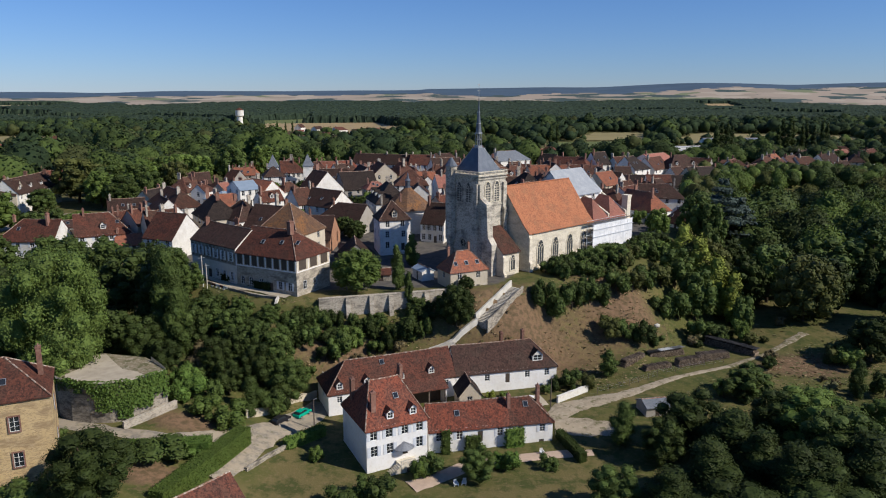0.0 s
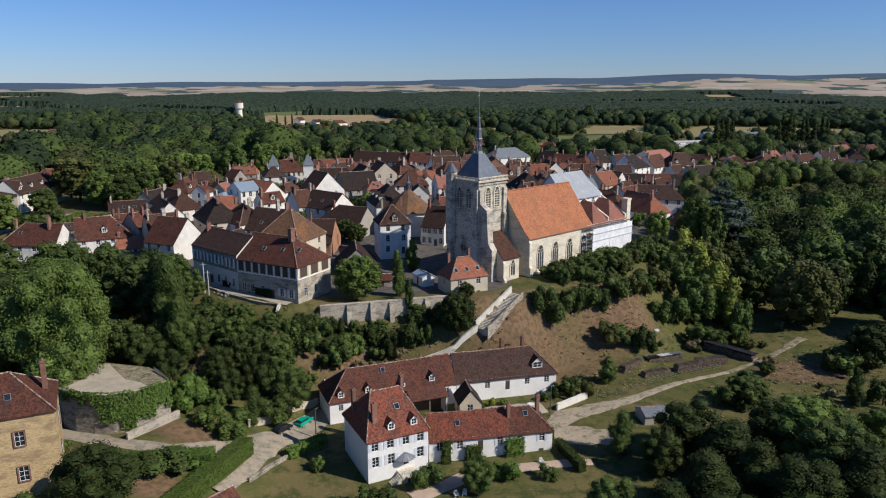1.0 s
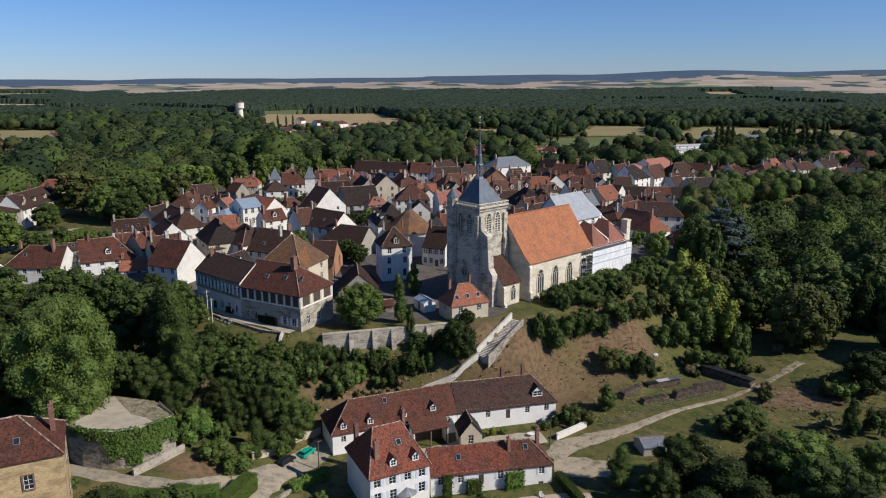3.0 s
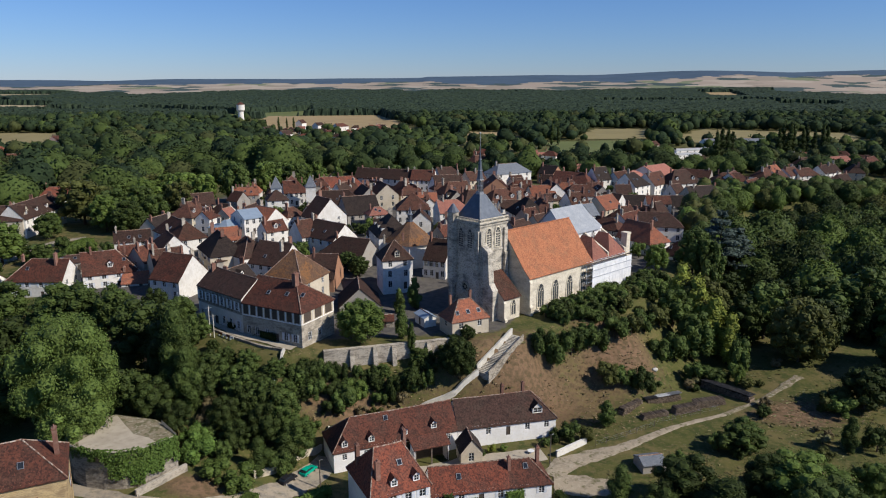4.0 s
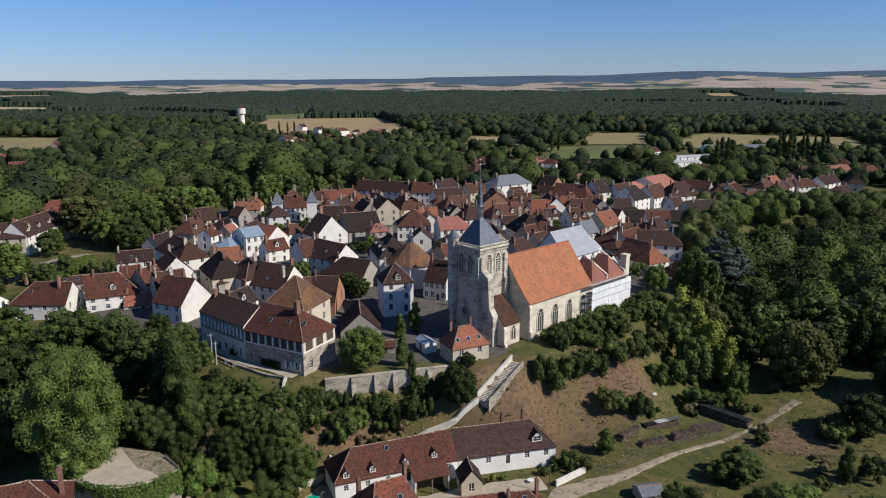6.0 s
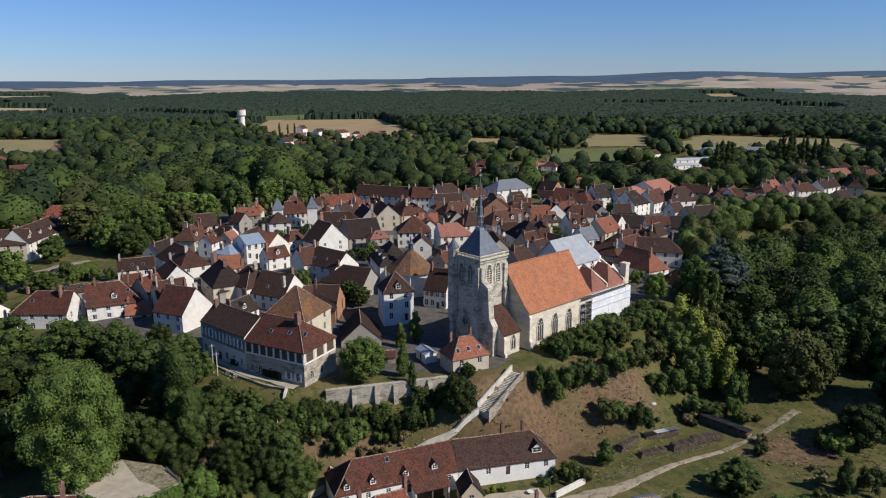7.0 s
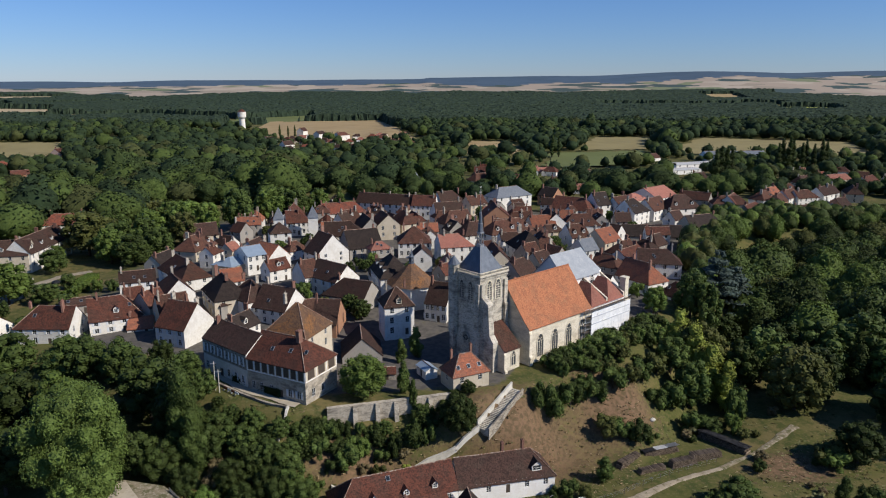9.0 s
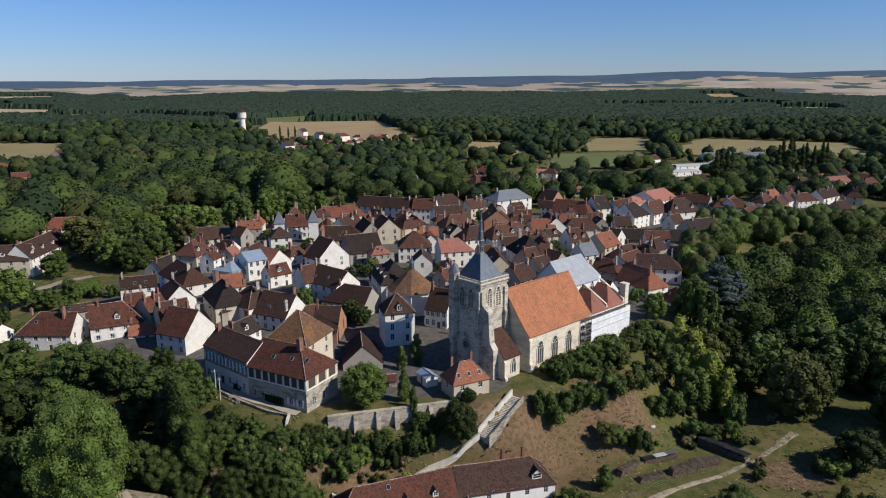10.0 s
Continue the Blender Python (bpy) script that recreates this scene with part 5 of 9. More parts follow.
def open_barn():
    """Open cart bay under the long roof; a dark panel stands in for its shaded interior."""
    b = thing("cart_bay", -3.6, 141.9, -15.5, 21.9, "open timber cart bay with a dark panel as its interior", "barn")
    bm = bmesh.new()
    for x in (-3.6, 0.0, 3.6):
        box(bm, x - 0.12, x + 0.12, -3.3, -3.06, 0, 3.6)
    part("post", bm, WOOD, b)
    bm = bmesh.new()
    box(bm, -3.8, 3.8, -3.35, -3.05, 3.6, 3.9)
    part("beam", bm, WOOD, b)
    # dark panel in place of the shade inside the opening
    bm = bmesh.new()
    box(bm, -3.6, 3.6, -0.5, -0.35, 0.1, 4.0)
    part("back_boarding", bm, DOORM, b)
    # projecting roof and the two walls below are added to shade the bay
    bm = bmesh.new()
    slab(bm, [(-4.2, -3.7, 4.0), (4.2, -3.7, 4.0), (4.2, 0.0, 5.3), (-4.2, 0.0, 5.3)], 0.15)
    part("pent_roof", bm, ROOF["rust"], b)
    for x in (-3.9, 3.6):
        bm = bmesh.new()
        box(bm, x, x + 0.3, -3.3, -0.5, 0, 4.0)
        part("side_wall", bm, WALL["clean"], b)


open_barn()
tan = front_house(-73.4, 93.6, -58.6, 100.8, 11.6, 4.2, 9.0, wall="tan", roof="rust", hips="LR", storeys=2, bays=0, ends=0, stacks=0, zg=-9.6,
                  label="ochre stone house with brick window surrounds and a hipped tile roof", group=NEAR, lights=((2.2, 0.35),))
chimney(tan, 7.0, 0.2, 15.0, 19.6, 0.7, 1.1)
for u in (3.3, -2.5):
    for z in (8.8, 3.1):
        window(tan, pose(u, -5.95, z), 1.3, 2.3, trim=BRICK)
for z in (8.8, 3.1):
    window(tan, pose(8.4, 0.5, z, 0, 0, 90), 1.3, 2.4, trim=BRICK)
house(-34.7, 93.0, 52, 11.0, 8.7, -10.5, -6.6, "rubble", "rust", "..", 1, 2, 1, 0, 0, 0, zg=-14.5, label="low stone house with a weathered red tiled roof", group=NEAR)

# the half-timbered school range on the plateau's edge
SCH = "ranges of the old school"
schoolA = front_house(-49.3, 168.7, -33.2, 160.2, 12.6, 11.2, 16.6, wall="field", roof="rust", hips=".R", storeys=2, bays=0, ends=0, stacks=0, zg=2.0,
                      label="long old range with a half-timbered upper floor and rust tiles", group=SCH, lights=((-3.0, 0.4), (2.5, 0.45), (7.0, 0.5)))
chimney(schoolA, 3.5, -1.0, 13.6, 16.8, 1.0, 1.4)


def timber_band(parent, length, place, z0, z1, bays, infill="cream", posts="clean", wins=True):
    """Half-timbered band: posts, rails, pale infill and dark windows between."""
    b = new("timber_band")
    b.parent = parent
    b.matrix_basis = place
    bm = bmesh.new()
    box(bm, -length / 2, length / 2, -0.06, -0.004, z0, z1)
    part("infill", bm, WALL[infill], b)
    bm = bmesh.new()
    for z in (z0, z1 - 0.22):
        box(bm, -length / 2, length / 2, -0.12, -0.065, z, z + 0.22)
    for k in range(bays * 2 + 1):
        x = -length / 2 + length * k / (bays * 2)
        box(bm, x - 0.11, x + 0.11, -0.13, -0.066, z0 + 0.2, z1 - 0.2)
    part("timber", bm, WALL[posts], b, "painted frame posts")
    if wins:
        for k in range(bays):
            x = -length / 2 + length * (k + 0.5) / bays
            bm = bmesh.new()
            w = length / bays * 0.31
            box(bm, x - w, x + w, -0.14, -0.068, z0 + 0.45, z1 - 0.3)
            part("window", bm, DOORM, b, "brown shuttered window")


timber_band(schoolA, 18.0, pose(0, -6.3, 0), 5.9, 9.0, 8)
timber_band(schoolA, 12.2, pose(9.1, 0, 0, 0, 0, 90), 5.9, 9.0, 3)
for u in (-7.2, -4.6, -1.4, 4.4, 7.2):                    # openings of the stone ground floor
    window(schoolA, pose(u, -6.45, 1.5), 1.1, 1.9, 1 if u > 0 else 0)
door(schoolA, pose(1.4, -6.46, 0.1), 1.3, 2.6)
for u in (-3.4, 0.4):
    window(schoolA, pose(9.25, u, 1.6, 0, 0, 90), 1.2, 2.0)
schoolB = front_house(-64.3, 181.3, -49.5, 168.9, 10.0, 12.0, 16.0, wall="white", roof="dark", hips="..", storeys=2, bays=0, ends=0, stacks=1, zg=2.4,
                      label="white range with a dark upper floor, pale shutters and dark tiles", group=SCH)
timber_band(schoolB, 19.2, pose(0, -5.0, 0), 5.2, 9.3, 6, "rubble", "grey", False)
timber_band(schoolB, 9.9, pose(-9.66, 0, 0, 0, 0, -90), 5.2, 9.3, 3, "rubble", "grey", False)
for k in range(6):
    window(schoolB, pose(-8.0 + 3.2 * k, -5.3, 6.1), 1.15, 2.3, 1, FRAME)
    if k != 2:
        window(schoolB, pose(-8.0 + 3.2 * k, -5.15, 1.4), 1.1, 2.0, 1 if k > 3 else 0)
door(schoolB, pose(-1.6, -5.16, 0.3), 1.3, 2.5)
house(-39.2, 183.6, -20, 12.5, 14.0, 13.8, 20.9, "cream", "pale", "LR", 2, 3, 2, 1, 0, 0, label="tall cream pavilion under a steep lichen-covered hipped roof", group=SCH)
# red-roofed house below the tower
redh = front_house(2.3, 167.9, 11.5, 172.6, 7.0, 6.4, 10.6, wall="cream", roof="orange", hips="LR", storeys=2, bays=2, ends=1, stacks=0, zg=-2.5,
                   label="small cream house with a bright orange-red hipped roof", group="houses of the hilltop town", lights=((-3.2, 0.25), (-0.2, 0.25), (2.8, 0.25)))
chimney(redh, -2.6, 2.6, 9.6, 13.6, 0.6, 0.6)
chimney(redh, 2.4, 1.4, 10.8, 14.6, 0.6, 0.6)
# tall pale house in the tower's shadow
tallh = front_house(-17.7, 204.2, -9.0, 206.8, 9.0, 12.8, 17.6, wall="white", roof="dark", hips="LR", storeys=3, bays=2, ends=2, stacks=1, label="tall pale three-storey house with a hipped roof and dormer")
dormer(tallh, 0, 9.0, 12.8 - tallh.location.z, 17.6 - tallh.location.z, ROOF["pale"], WALL["cream"], 1.2, 1.5, 0.1)
# manor to the west
front_house(-170.0, 287.4, -171.0, 321.4, 11.5, 8.9, 14.6, wall="white", roof="dark", hips="..", storeys=2, bays=8, ends=2, stacks=2, dormers=4, label="long white manor wing with dormers and a dark tiled roof")
front_house(-210.8, 277.9, -170.8, 287.0, 11.5, 8.6, 14.0, wall="cream", roof="dark", hips="..", storeys=2, bays=9, ends=2, stacks=3, dormers=2, label="cream manor front with regular windows and dark tiles")


def market_hall(x, y):
    """Round market hall with a two-tier tiled cone and a lantern."""
    h = thing("market_hall", x, y, 5.0, 0, "round market hall with a conical brown tile roof and lantern", "market hall")
    n = 8
    def rings(bm, levels, mi=0):
        for (r0, z0), (r1, z1) in zip(levels, levels[1:]):
            for i in range(n):
                t0, t1 = 2 * math.pi * i / n, 2 * math.pi * (i + 1) / n
                face(bm, [(r0 * math.cos(t0), r0 * math.sin(t0), z0), (r0 * math.cos(t1), r0 * math.sin(t1), z0), (r1 * math.cos(t1), r1 * math.sin(t1), z1), (r1 * math.cos(t0), r1 * math.sin(t0), z1)], mi)
    bm = bmesh.new()
    rings(bm, [(8.1, -1), (8.1, 7.2)])
    part("walls", bm, WALL["white"], h)
    bm = bmesh.new()
    rings(bm, [(9.0, 6.7), (6.3, 8.7), (3.6, 11.0), (0.9, 13.4)])
    rings(bm, [(8.0, 6.5), (9.0, 6.7)])
    part("roof", bm, ROOF["pale"], h, "lichen-spotted brown tile cone")
    for i in range(n):
        t = 2 * math.pi * (i + 0.5) / n
        for off in (-1.5, 1.5):
            m = Matrix.Rotation(t + math.pi / 2, 4, "Z")
            m.translation = (7.42 * math.cos(t) - off * math.sin(t), 7.42 * math.sin(t) + off * math.cos(t), 3.6)
            window(h, m, 1.2, 2.0)
    bm = bmesh.new()
    cylinder(bm, 0, 0, 13.0, 13.7, 1.05, 0.95, 8)
    for i in range(8):
        t = 2 * math.pi * i / 8
        rod(bm, (0.7 * math.cos(t), 0.7 * math.sin(t), 13.6), (0.7 * math.cos(t), 0.7 * math.sin(t), 15.6), 0.1, 5)
    cylinder(bm, 0, 0, 13.6, 15.6, 0.35, 0.35, 8)
    cylinder(bm, 0, 0, 15.6, 16.1, 1.05, 0.6, 8)
    cylinder(bm, 0, 0, 16.1, 18.4, 0.5, 0.03, 8)
    part("lantern", bm, SPIRE_SLATE, h, "slate-clad open lantern")


market_hall(-11.0, 235.0)


def turret(x, y, r, z1, z2, label):
    zg = ground(x, y) - 0.4
    t = thing("turret", x, y, zg, 10, label, "tower", "pointed turrets")
    bm = bmesh.new()
    box(bm, -r, r, -r, r, 0, z1 - zg)
    part("shaft", bm, WALL["white"], t)
    bm = bmesh.new()
    o = r + 0.3
    for a, b in (((-o, -o), (o, -o)), ((o, -o), (o, o)), ((o, o), (-o, o)), ((-o, o), (-o, -o))):
        slab(bm, [(*a, z1 - zg - 0.1), (*b, z1 - zg - 0.1), (0, 0, z2 - zg)], 0.15)
    part("cap", bm, ROOF["slate"], t)
    for z in (z1 - zg - 2.4, z1 - zg - 5.4):
        window(t, pose(0, -r - 0.12, z), 0.8, 1.3)


turret(-61.0, 329.0, 2.2, 16.5, 21.8, "white square turret with a pointed slate cap")
turret(-76.0, 325.0, 2.2, 16.5, 21.8, "white square turret with a pointed slate cap")
house(-71.5, 306, 20, 9, 9, 14.6, 18.4, "white", "dark", "LR", 3, 2, 2, 0, 0, 0, label="tall white pavilion with a pyramid roof of dark tiles")

# ---- the town ----
house(-119.2, 207.2, -0, 16.5, 10.8, 7.1, 12.5, "white", "rust", "L.", 2, 4, 1, 1, 0, 1)
house(-102.9, 215.1, 27, 15.6, 11.5, 7.4, 13.2, "white", "rust", ".R", 2, 4, 1, 2, 1, 0)
house(-121.5, 227.2, 31, 9.4, 7.2, 6.9, 8.7, "grey", "dark", "..", 1, 2, 0, 0, 0, 0)
house(-94.1, 213.0, 12, 7.5, 7.2, 4.4, 7.2, "white", "orange", "..", 1, 2, 0, 0, 0, 0)
house(-77.2, 203.6, -23, 10.8, 12.7, 8.6, 15.0, "white", "rust", "..", 2, 3, 0, 2, 0, 0)
house(-84.6, 213.4, 34, 9.3, 10.8, 8.9, 14.3, "cream", "brown", "..", 2, 3, 1, 1, 2, 0)
house(-89.1, 228.7, -57, 14.6, 9.6, 11.4, 16.2, "white", "brown", "..", 2, 3, 1, 1, 0, 0)
house(-93.5, 219.3, 58, 7.3, 8.6, 9.5, 13.8, "grey", "rust", "..", 2, 2, 1, 2, 0, 0)
house(-104.9, 232.8, 30, 6.0, 7.2, 7.6, 10.8, "grey", "rust", "..", 1, 2, 1, 1, 0, 0)
house(-95.3, 254.9, -50, 24.2, 10.8, 10.2, 15.6, "white", "brown", "..", 2, 3, 2, 1, 0, 0)
house(-105.7, 298.1, 76, 16.8, 10.6, 9.5, 14.8, "cream", "brown", "..", 2, 5, 1, 2, 2, 0)
house(-115.2, 331.7, 28, 15.8, 10.1, 7.9, 12.9, "cream", "dark", "..", 2, 4, 1, 1, 0, 0)
house(-96.9, 311.9, -32, 9.8, 7.7, 8.0, 11.5, "white", "dark", "..", 1, 2, 1, 0, 0, 0)
house(-200.4, 376.2, 16, 24.8, 12.0, 4.7, 9.5, "white", "red", "LR", 1, 4, 1, 1, 0, 0)
house(-35.8, 212.6, -5, 7.8, 13.2, 6.8, 12.8, "orange", "dark", "..", 2, 2, 0, 0, 0, 0)
house(-23.6, 193.3, -81, 12.4, 11.0, 4.2, 9.2, "grey", "dark", "..", 1, 1, 1, 0, 0, 0)
house(-0.6, 224.3, -23, 7.6, 11.5, 9.1, 14.9, "white", "dark", "..", 2, 4, 2, 1, 0, 1)
house(-31.4, 233.3, -25, 16.4, 11.0, 8.6, 13.5, "grey", "dark", "L.", 1, 3, 0, 0, 0, 0)
house(-48.5, 247.9, 36, 7.6, 10.8, 11.7, 16.6, "white", "brown", "..", 2, 2, 0, 1, 0, 0)
house(-39.7, 244.8, -41, 17.1, 11.0, 11.6, 16.6, "white", "dark", "..", 2, 4, 1, 1, 0, 0)
house(-18.2, 244.2, -73, 16.8, 12.0, 13.1, 19.1, "white", "black", "..", 3, 7, 2, 1, 3, 0)
house(-47.3, 281.3, -50, 10.7, 14.4, 11.9, 19.1, "white", "dark", "..", 3, 2, 2, 1, 0, 0)
house(-47.4, 343.4, 43, 9.7, 10.1, 11.2, 16.2, "white", "dark", "..", 2, 3, 1, 1, 0, 0)
house(-45.4, 320.5, 9, 17.7, 12.0, 10.7, 16.1, "cream", "dark", "..", 2, 4, 1, 1, 0, 0)
house(-35.4, 298.1, 26, 14.7, 14.4, 10.6, 17.1, "grey", "black", "..", 2, 4, 1, 1, 0, 0)
house(-70.3, 339.3, 17, 11.4, 10.1, 12.8, 17.8, "white", "rust", "..", 2, 5, 1, 2, 0, 0)
house(-68.8, 276.4, -40, 11.8, 11.0, 11.1, 16.1, "white", "orange", "..", 2, 3, 1, 1, 0, 0)
house(-74.6, 269.5, 41, 7.9, 11.0, 13.8, 16.6, "white", "metal", "..", 2, 3, 2, 0, 0, 0)
house(-81.4, 266.5, 65, 10.7, 9.6, 10.6, 13.0, "cream", "metal", "..", 1, 2, 1, 0, 0, 0)
house(-72.1, 227.3, -59, 16.8, 11.0, 10.6, 16.7, "cream", "black", "..", 2, 4, 1, 1, 0, 0)
house(-73.6, 239.5, 29, 7.5, 8.2, 11.9, 15.6, "white", "orange", "..", 2, 2, 1, 0, 0, 0)
house(-62.9, 225.1, -42, 12.2, 10.6, 10.2, 15.5, "white", "dark", "..", 2, 3, 1, 1, 0, 0)
house(-70.8, 223.0, -46, 7.7, 7.2, 9.0, 12.6, "grey", "dark", "..", 2, 2, 1, 0, 0, 0)
house(-52.5, 220.5, -26, 12.8, 12.0, 8.7, 14.7, "white", "dark", "..", 2, 4, 1, 1, 0, 0)
house(-44.5, 221.7, 12, 6.0, 6.2, 7.1, 9.9, "white", "brown", "..", 1, 2, 1, 0, 0, 0)
house(-32.1, 402.7, -19, 34.3, 11.0, 10.9, 15.9, "white", "dark", "..", 2, 9, 1, 3, 0, 0)
house(-10.6, 394.8, -10, 12.9, 11.0, 11.2, 16.2, "white", "rust", "..", 2, 5, 1, 1, 0, 1)
house(3.2, 415.4, 26, 16.0, 12.0, 9.4, 15.4, "white", "dark", "..", 2, 4, 1, 1, 0, 0)
house(-57.7, 386.6, 20, 29.3, 11.0, 8.5, 13.5, "white", "red", "..", 2, 6, 1, 2, 0, 0)
house(-77.8, 363.5, -86, 16.8, 10.8, 10.2, 16.1, "white", "rust", "..", 2, 2, 1, 1, 0, 0)
house(-28.0, 335.5, -71, 13.6, 11.0, 12.5, 17.4, "cream", "brown", "..", 2, 2, 2, 1, 0, 0)
house(-19.0, 344.6, -58, 13.9, 10.6, 11.4, 16.7, "cream", "brown", "..", 2, 3, 1, 2, 0, 0)
house(-36.4, 335.3, -72, 16.8, 10.1, 10.8, 15.9, "grey", "dark", "..", 2, 3, 1, 1, 0, 0)
house(-12.9, 301.4, 5, 13.8, 13.0, 11.8, 17.6, "white", "brown", "..", 2, 5, 1, 2, 0, 0)
house(4.2, 291.4, 15, 14.2, 11.0, 12.2, 16.6, "white", "salmon", "..", 2, 4, 1, 1, 0, 0)
house(1.8, 369.8, 21, 15.6, 12.0, 10.7, 16.7, "white", "dark", "..", 2, 4, 2, 2, 0, 0)
house(4.8, 348.2, 29, 15.7, 10.6, 10.7, 16.0, "cream", "brown", "L.", 2, 3, 1, 1, 0, 0)
house(11.6, 316.6, 31, 11.1, 10.1, 11.6, 16.6, "white", "dark", "..", 2, 3, 1, 2, 0, 0)
house(28.8, 319.9, 32, 24.4, 10.1, 12.1, 17.1, "white", "brown", "..", 2, 8, 1, 3, 3, 1)
house(34.7, 293.5, -75, 16.7, 12.5, 10.9, 17.1, "white", "black", "..", 2, 3, 1, 1, 0, 0)
house(45.7, 334.6, 15, 12.2, 10.1, 11.9, 16.4, "cream", "orange", "..", 2, 3, 1, 2, 0, 0)
house(51.9, 341.6, -83, 16.8, 12.0, 11.7, 17.1, "white", "dark", "..", 2, 3, 1, 1, 0, 0)
house(38.7, 431.9, 34, 26.6, 13.0, 10.4, 15.6, "white", "slate", "LR", 2, 4, 2, 0, 0, 0)
house(26.2, 361.1, -88, 16.8, 13.0, 11.9, 17.1, "orange", "rust", "..", 2, 3, 1, 1, 0, 0)
house(17.3, 410.3, 34, 11.8, 10.1, 9.1, 13.6, "cream", "brown", "..", 2, 3, 1, 2, 0, 0)
house(67.5, 452.9, -43, 11.7, 10.8, 7.1, 12.0, "orange", "black", "..", 2, 3, 1, 1, 0, 0)
house(72.3, 394.4, -32, 22.5, 12.0, 9.1, 15.1, "cream", "rust", ".R", 2, 6, 2, 2, 0, 1)
house(65.6, 340.7, -0, 18.1, 10.6, 11.0, 15.8, "white", "brown", "LR", 2, 3, 1, 1, 0, 0)
house(57.9, 313.0, 26, 9.5, 10.1, 11.4, 16.4, "white", "brown", "..", 2, 3, 1, 2, 2, 0)
house(57.5, 287.2, 29, 7.5, 9.1, 11.5, 15.6, "white", "slate", "..", 2, 2, 1, 1, 0, 0)
house(41.3, 295.0, -88, 16.8, 10.6, 11.3, 16.6, "cream", "brown", "..", 2, 3, 1, 2, 0, 0)
house(36.1, 264.7, 45, 8.5, 9.1, 11.0, 15.6, "cream", "dark", "..", 2, 2, 1, 1, 0, 0)
house(26.9, 252.8, 46, 10.1, 9.6, 10.8, 15.6, "grey", "dark", "..", 2, 3, 1, 2, 0, 0)
house(43.2, 273.4, -52, 7.5, 9.1, 11.0, 15.6, "grey", "brown", "..", 2, 2, 1, 1, 0, 0)
house(34.0, 282.9, 38, 7.5, 8.6, 10.3, 14.6, "grey", "brown", "..", 2, 2, 1, 1, 0, 0)
house(20.3, 273.0, -84, 16.8, 9.6, 10.8, 15.6, "cream", "brown", "..", 2, 2, 1, 2, 0, 0)
house(85.8, 396.3, 27, 9.7, 11.5, 11.3, 17.6, "white", "black", "..", 3, 2, 2, 1, 0, 0)
house(98.1, 398.3, 43, 12.5, 10.6, 9.8, 15.0, "white", "brown", "..", 2, 3, 1, 1, 0, 0)
house(100.3, 379.3, 44, 15.1, 13.0, 10.4, 16.9, "white", "black", ".R", 3, 3, 1, 1, 0, 0)
house(115.0, 393.3, 47, 17.4, 12.0, 9.2, 15.2, "white", "brown", "..", 2, 4, 1, 1, 0, 0)
house(130.9, 396.5, 19, 20.9, 13.4, 9.4, 16.1, "white", "dark", "LR", 2, 3, 3, 1, 2, 0)
house(119.5, 368.1, 32, 7.5, 8.2, 8.2, 12.3, "white", "dark", "..", 2, 1, 1, 0, 0, 0)
house(132.7, 452.2, 40, 22.4, 21.6, 7.1, 12.5, "white", "salmon", "..", 1, 4, 1, 0, 0, 0)
house(115.4, 435.1, 39, 15.2, 12.0, 7.4, 11.0, "cream", "salmon", "..", 1, 2, 1, 0, 0, 0)
house(97.6, 332.1, -6, 27.3, 11.0, 7.6, 12.0, "grey", "black", "..", 1, 5, 0, 0, 0, 0)
house(125.9, 345.0, 19, 20.5, 11.5, 9.5, 14.7, "cream", "black", ".R", 1, 4, 1, 1, 0, 0)
house(68.3, 303.0, 42, 11.7, 11.0, 11.6, 16.6, "cream", "orange", "..", 2, 3, 1, 1, 0, 0)
house(72.7, 286.4, 46, 11.0, 9.6, 10.3, 14.6, "grey", "brown", "..", 2, 3, 1, 1, 0, 0)
house(73.3, 279.3, 46, 14.8, 8.6, 10.6, 13.6, "white", "rust", "..", 1, 3, 1, 1, 0, 0)
house(82.1, 267.7, -11, 16.3, 10.1, 11.1, 15.6, "white", "dark", ".R", 2, 4, 1, 2, 0, 0)
house(71.0, 250.0, -58, 16.0, 10.0, 9.4, 15.2, "white", "orange", "..", 2, 4, 2, 1, 0, 0)
house(80.5, 240.6, -55, 8.5, 8.5, 6.2, 10.4, "white", "brown", "LR", 1, 2, 1, 0, 0, 0)
house(156.7, 444.8, -33, 18.8, 10.6, 6.3, 10.5, "grey", "brown", "..", 2, 4, 1, 1, 0, 0)
house(172.8, 431.1, -7, 21.4, 11.0, 5.7, 10.1, "grey", "brown", "..", 2, 4, 1, 1, 0, 0)
house(174.1, 402.7, 48, 22.2, 9.6, 6.1, 10.4, "grey", "rust", "..", 1, 3, 1, 1, 0, 0)
house(197.3, 440.5, 38, 16.3, 10.1, 7.0, 11.5, "white", "brown", "..", 2, 3, 1, 1, 0, 0)
house(206.4, 453.4, 42, 15.9, 8.6, 8.1, 12.0, "cream", "orange", "..", 2, 3, 1, 1, 0, 0)
house(203.8, 435.7, 51, 12.4, 9.6, 6.2, 10.5, "orange", "brown", "..", 2, 2, 1, 1, 0, 0)
house(215.1, 447.3, 41, 15.7, 10.1, 7.0, 11.5, "white", "brown", "..", 2, 3, 1, 1, 0, 0)
house(225.8, 448.1, 18, 16.0, 9.6, 6.7, 11.0, "white", "brown", "..", 2, 4, 1, 1, 0, 0)
house(246.3, 462.7, 38, 22.4, 10.6, 6.7, 11.5, "white", "dark", "..", 2, 3, 1, 2, 0, 0)
house(221.1, 409.4, 82, 16.8, 9.1, 6.5, 10.1, "white", "slate", "..", 2, 3, 1, 1, 0, 0)
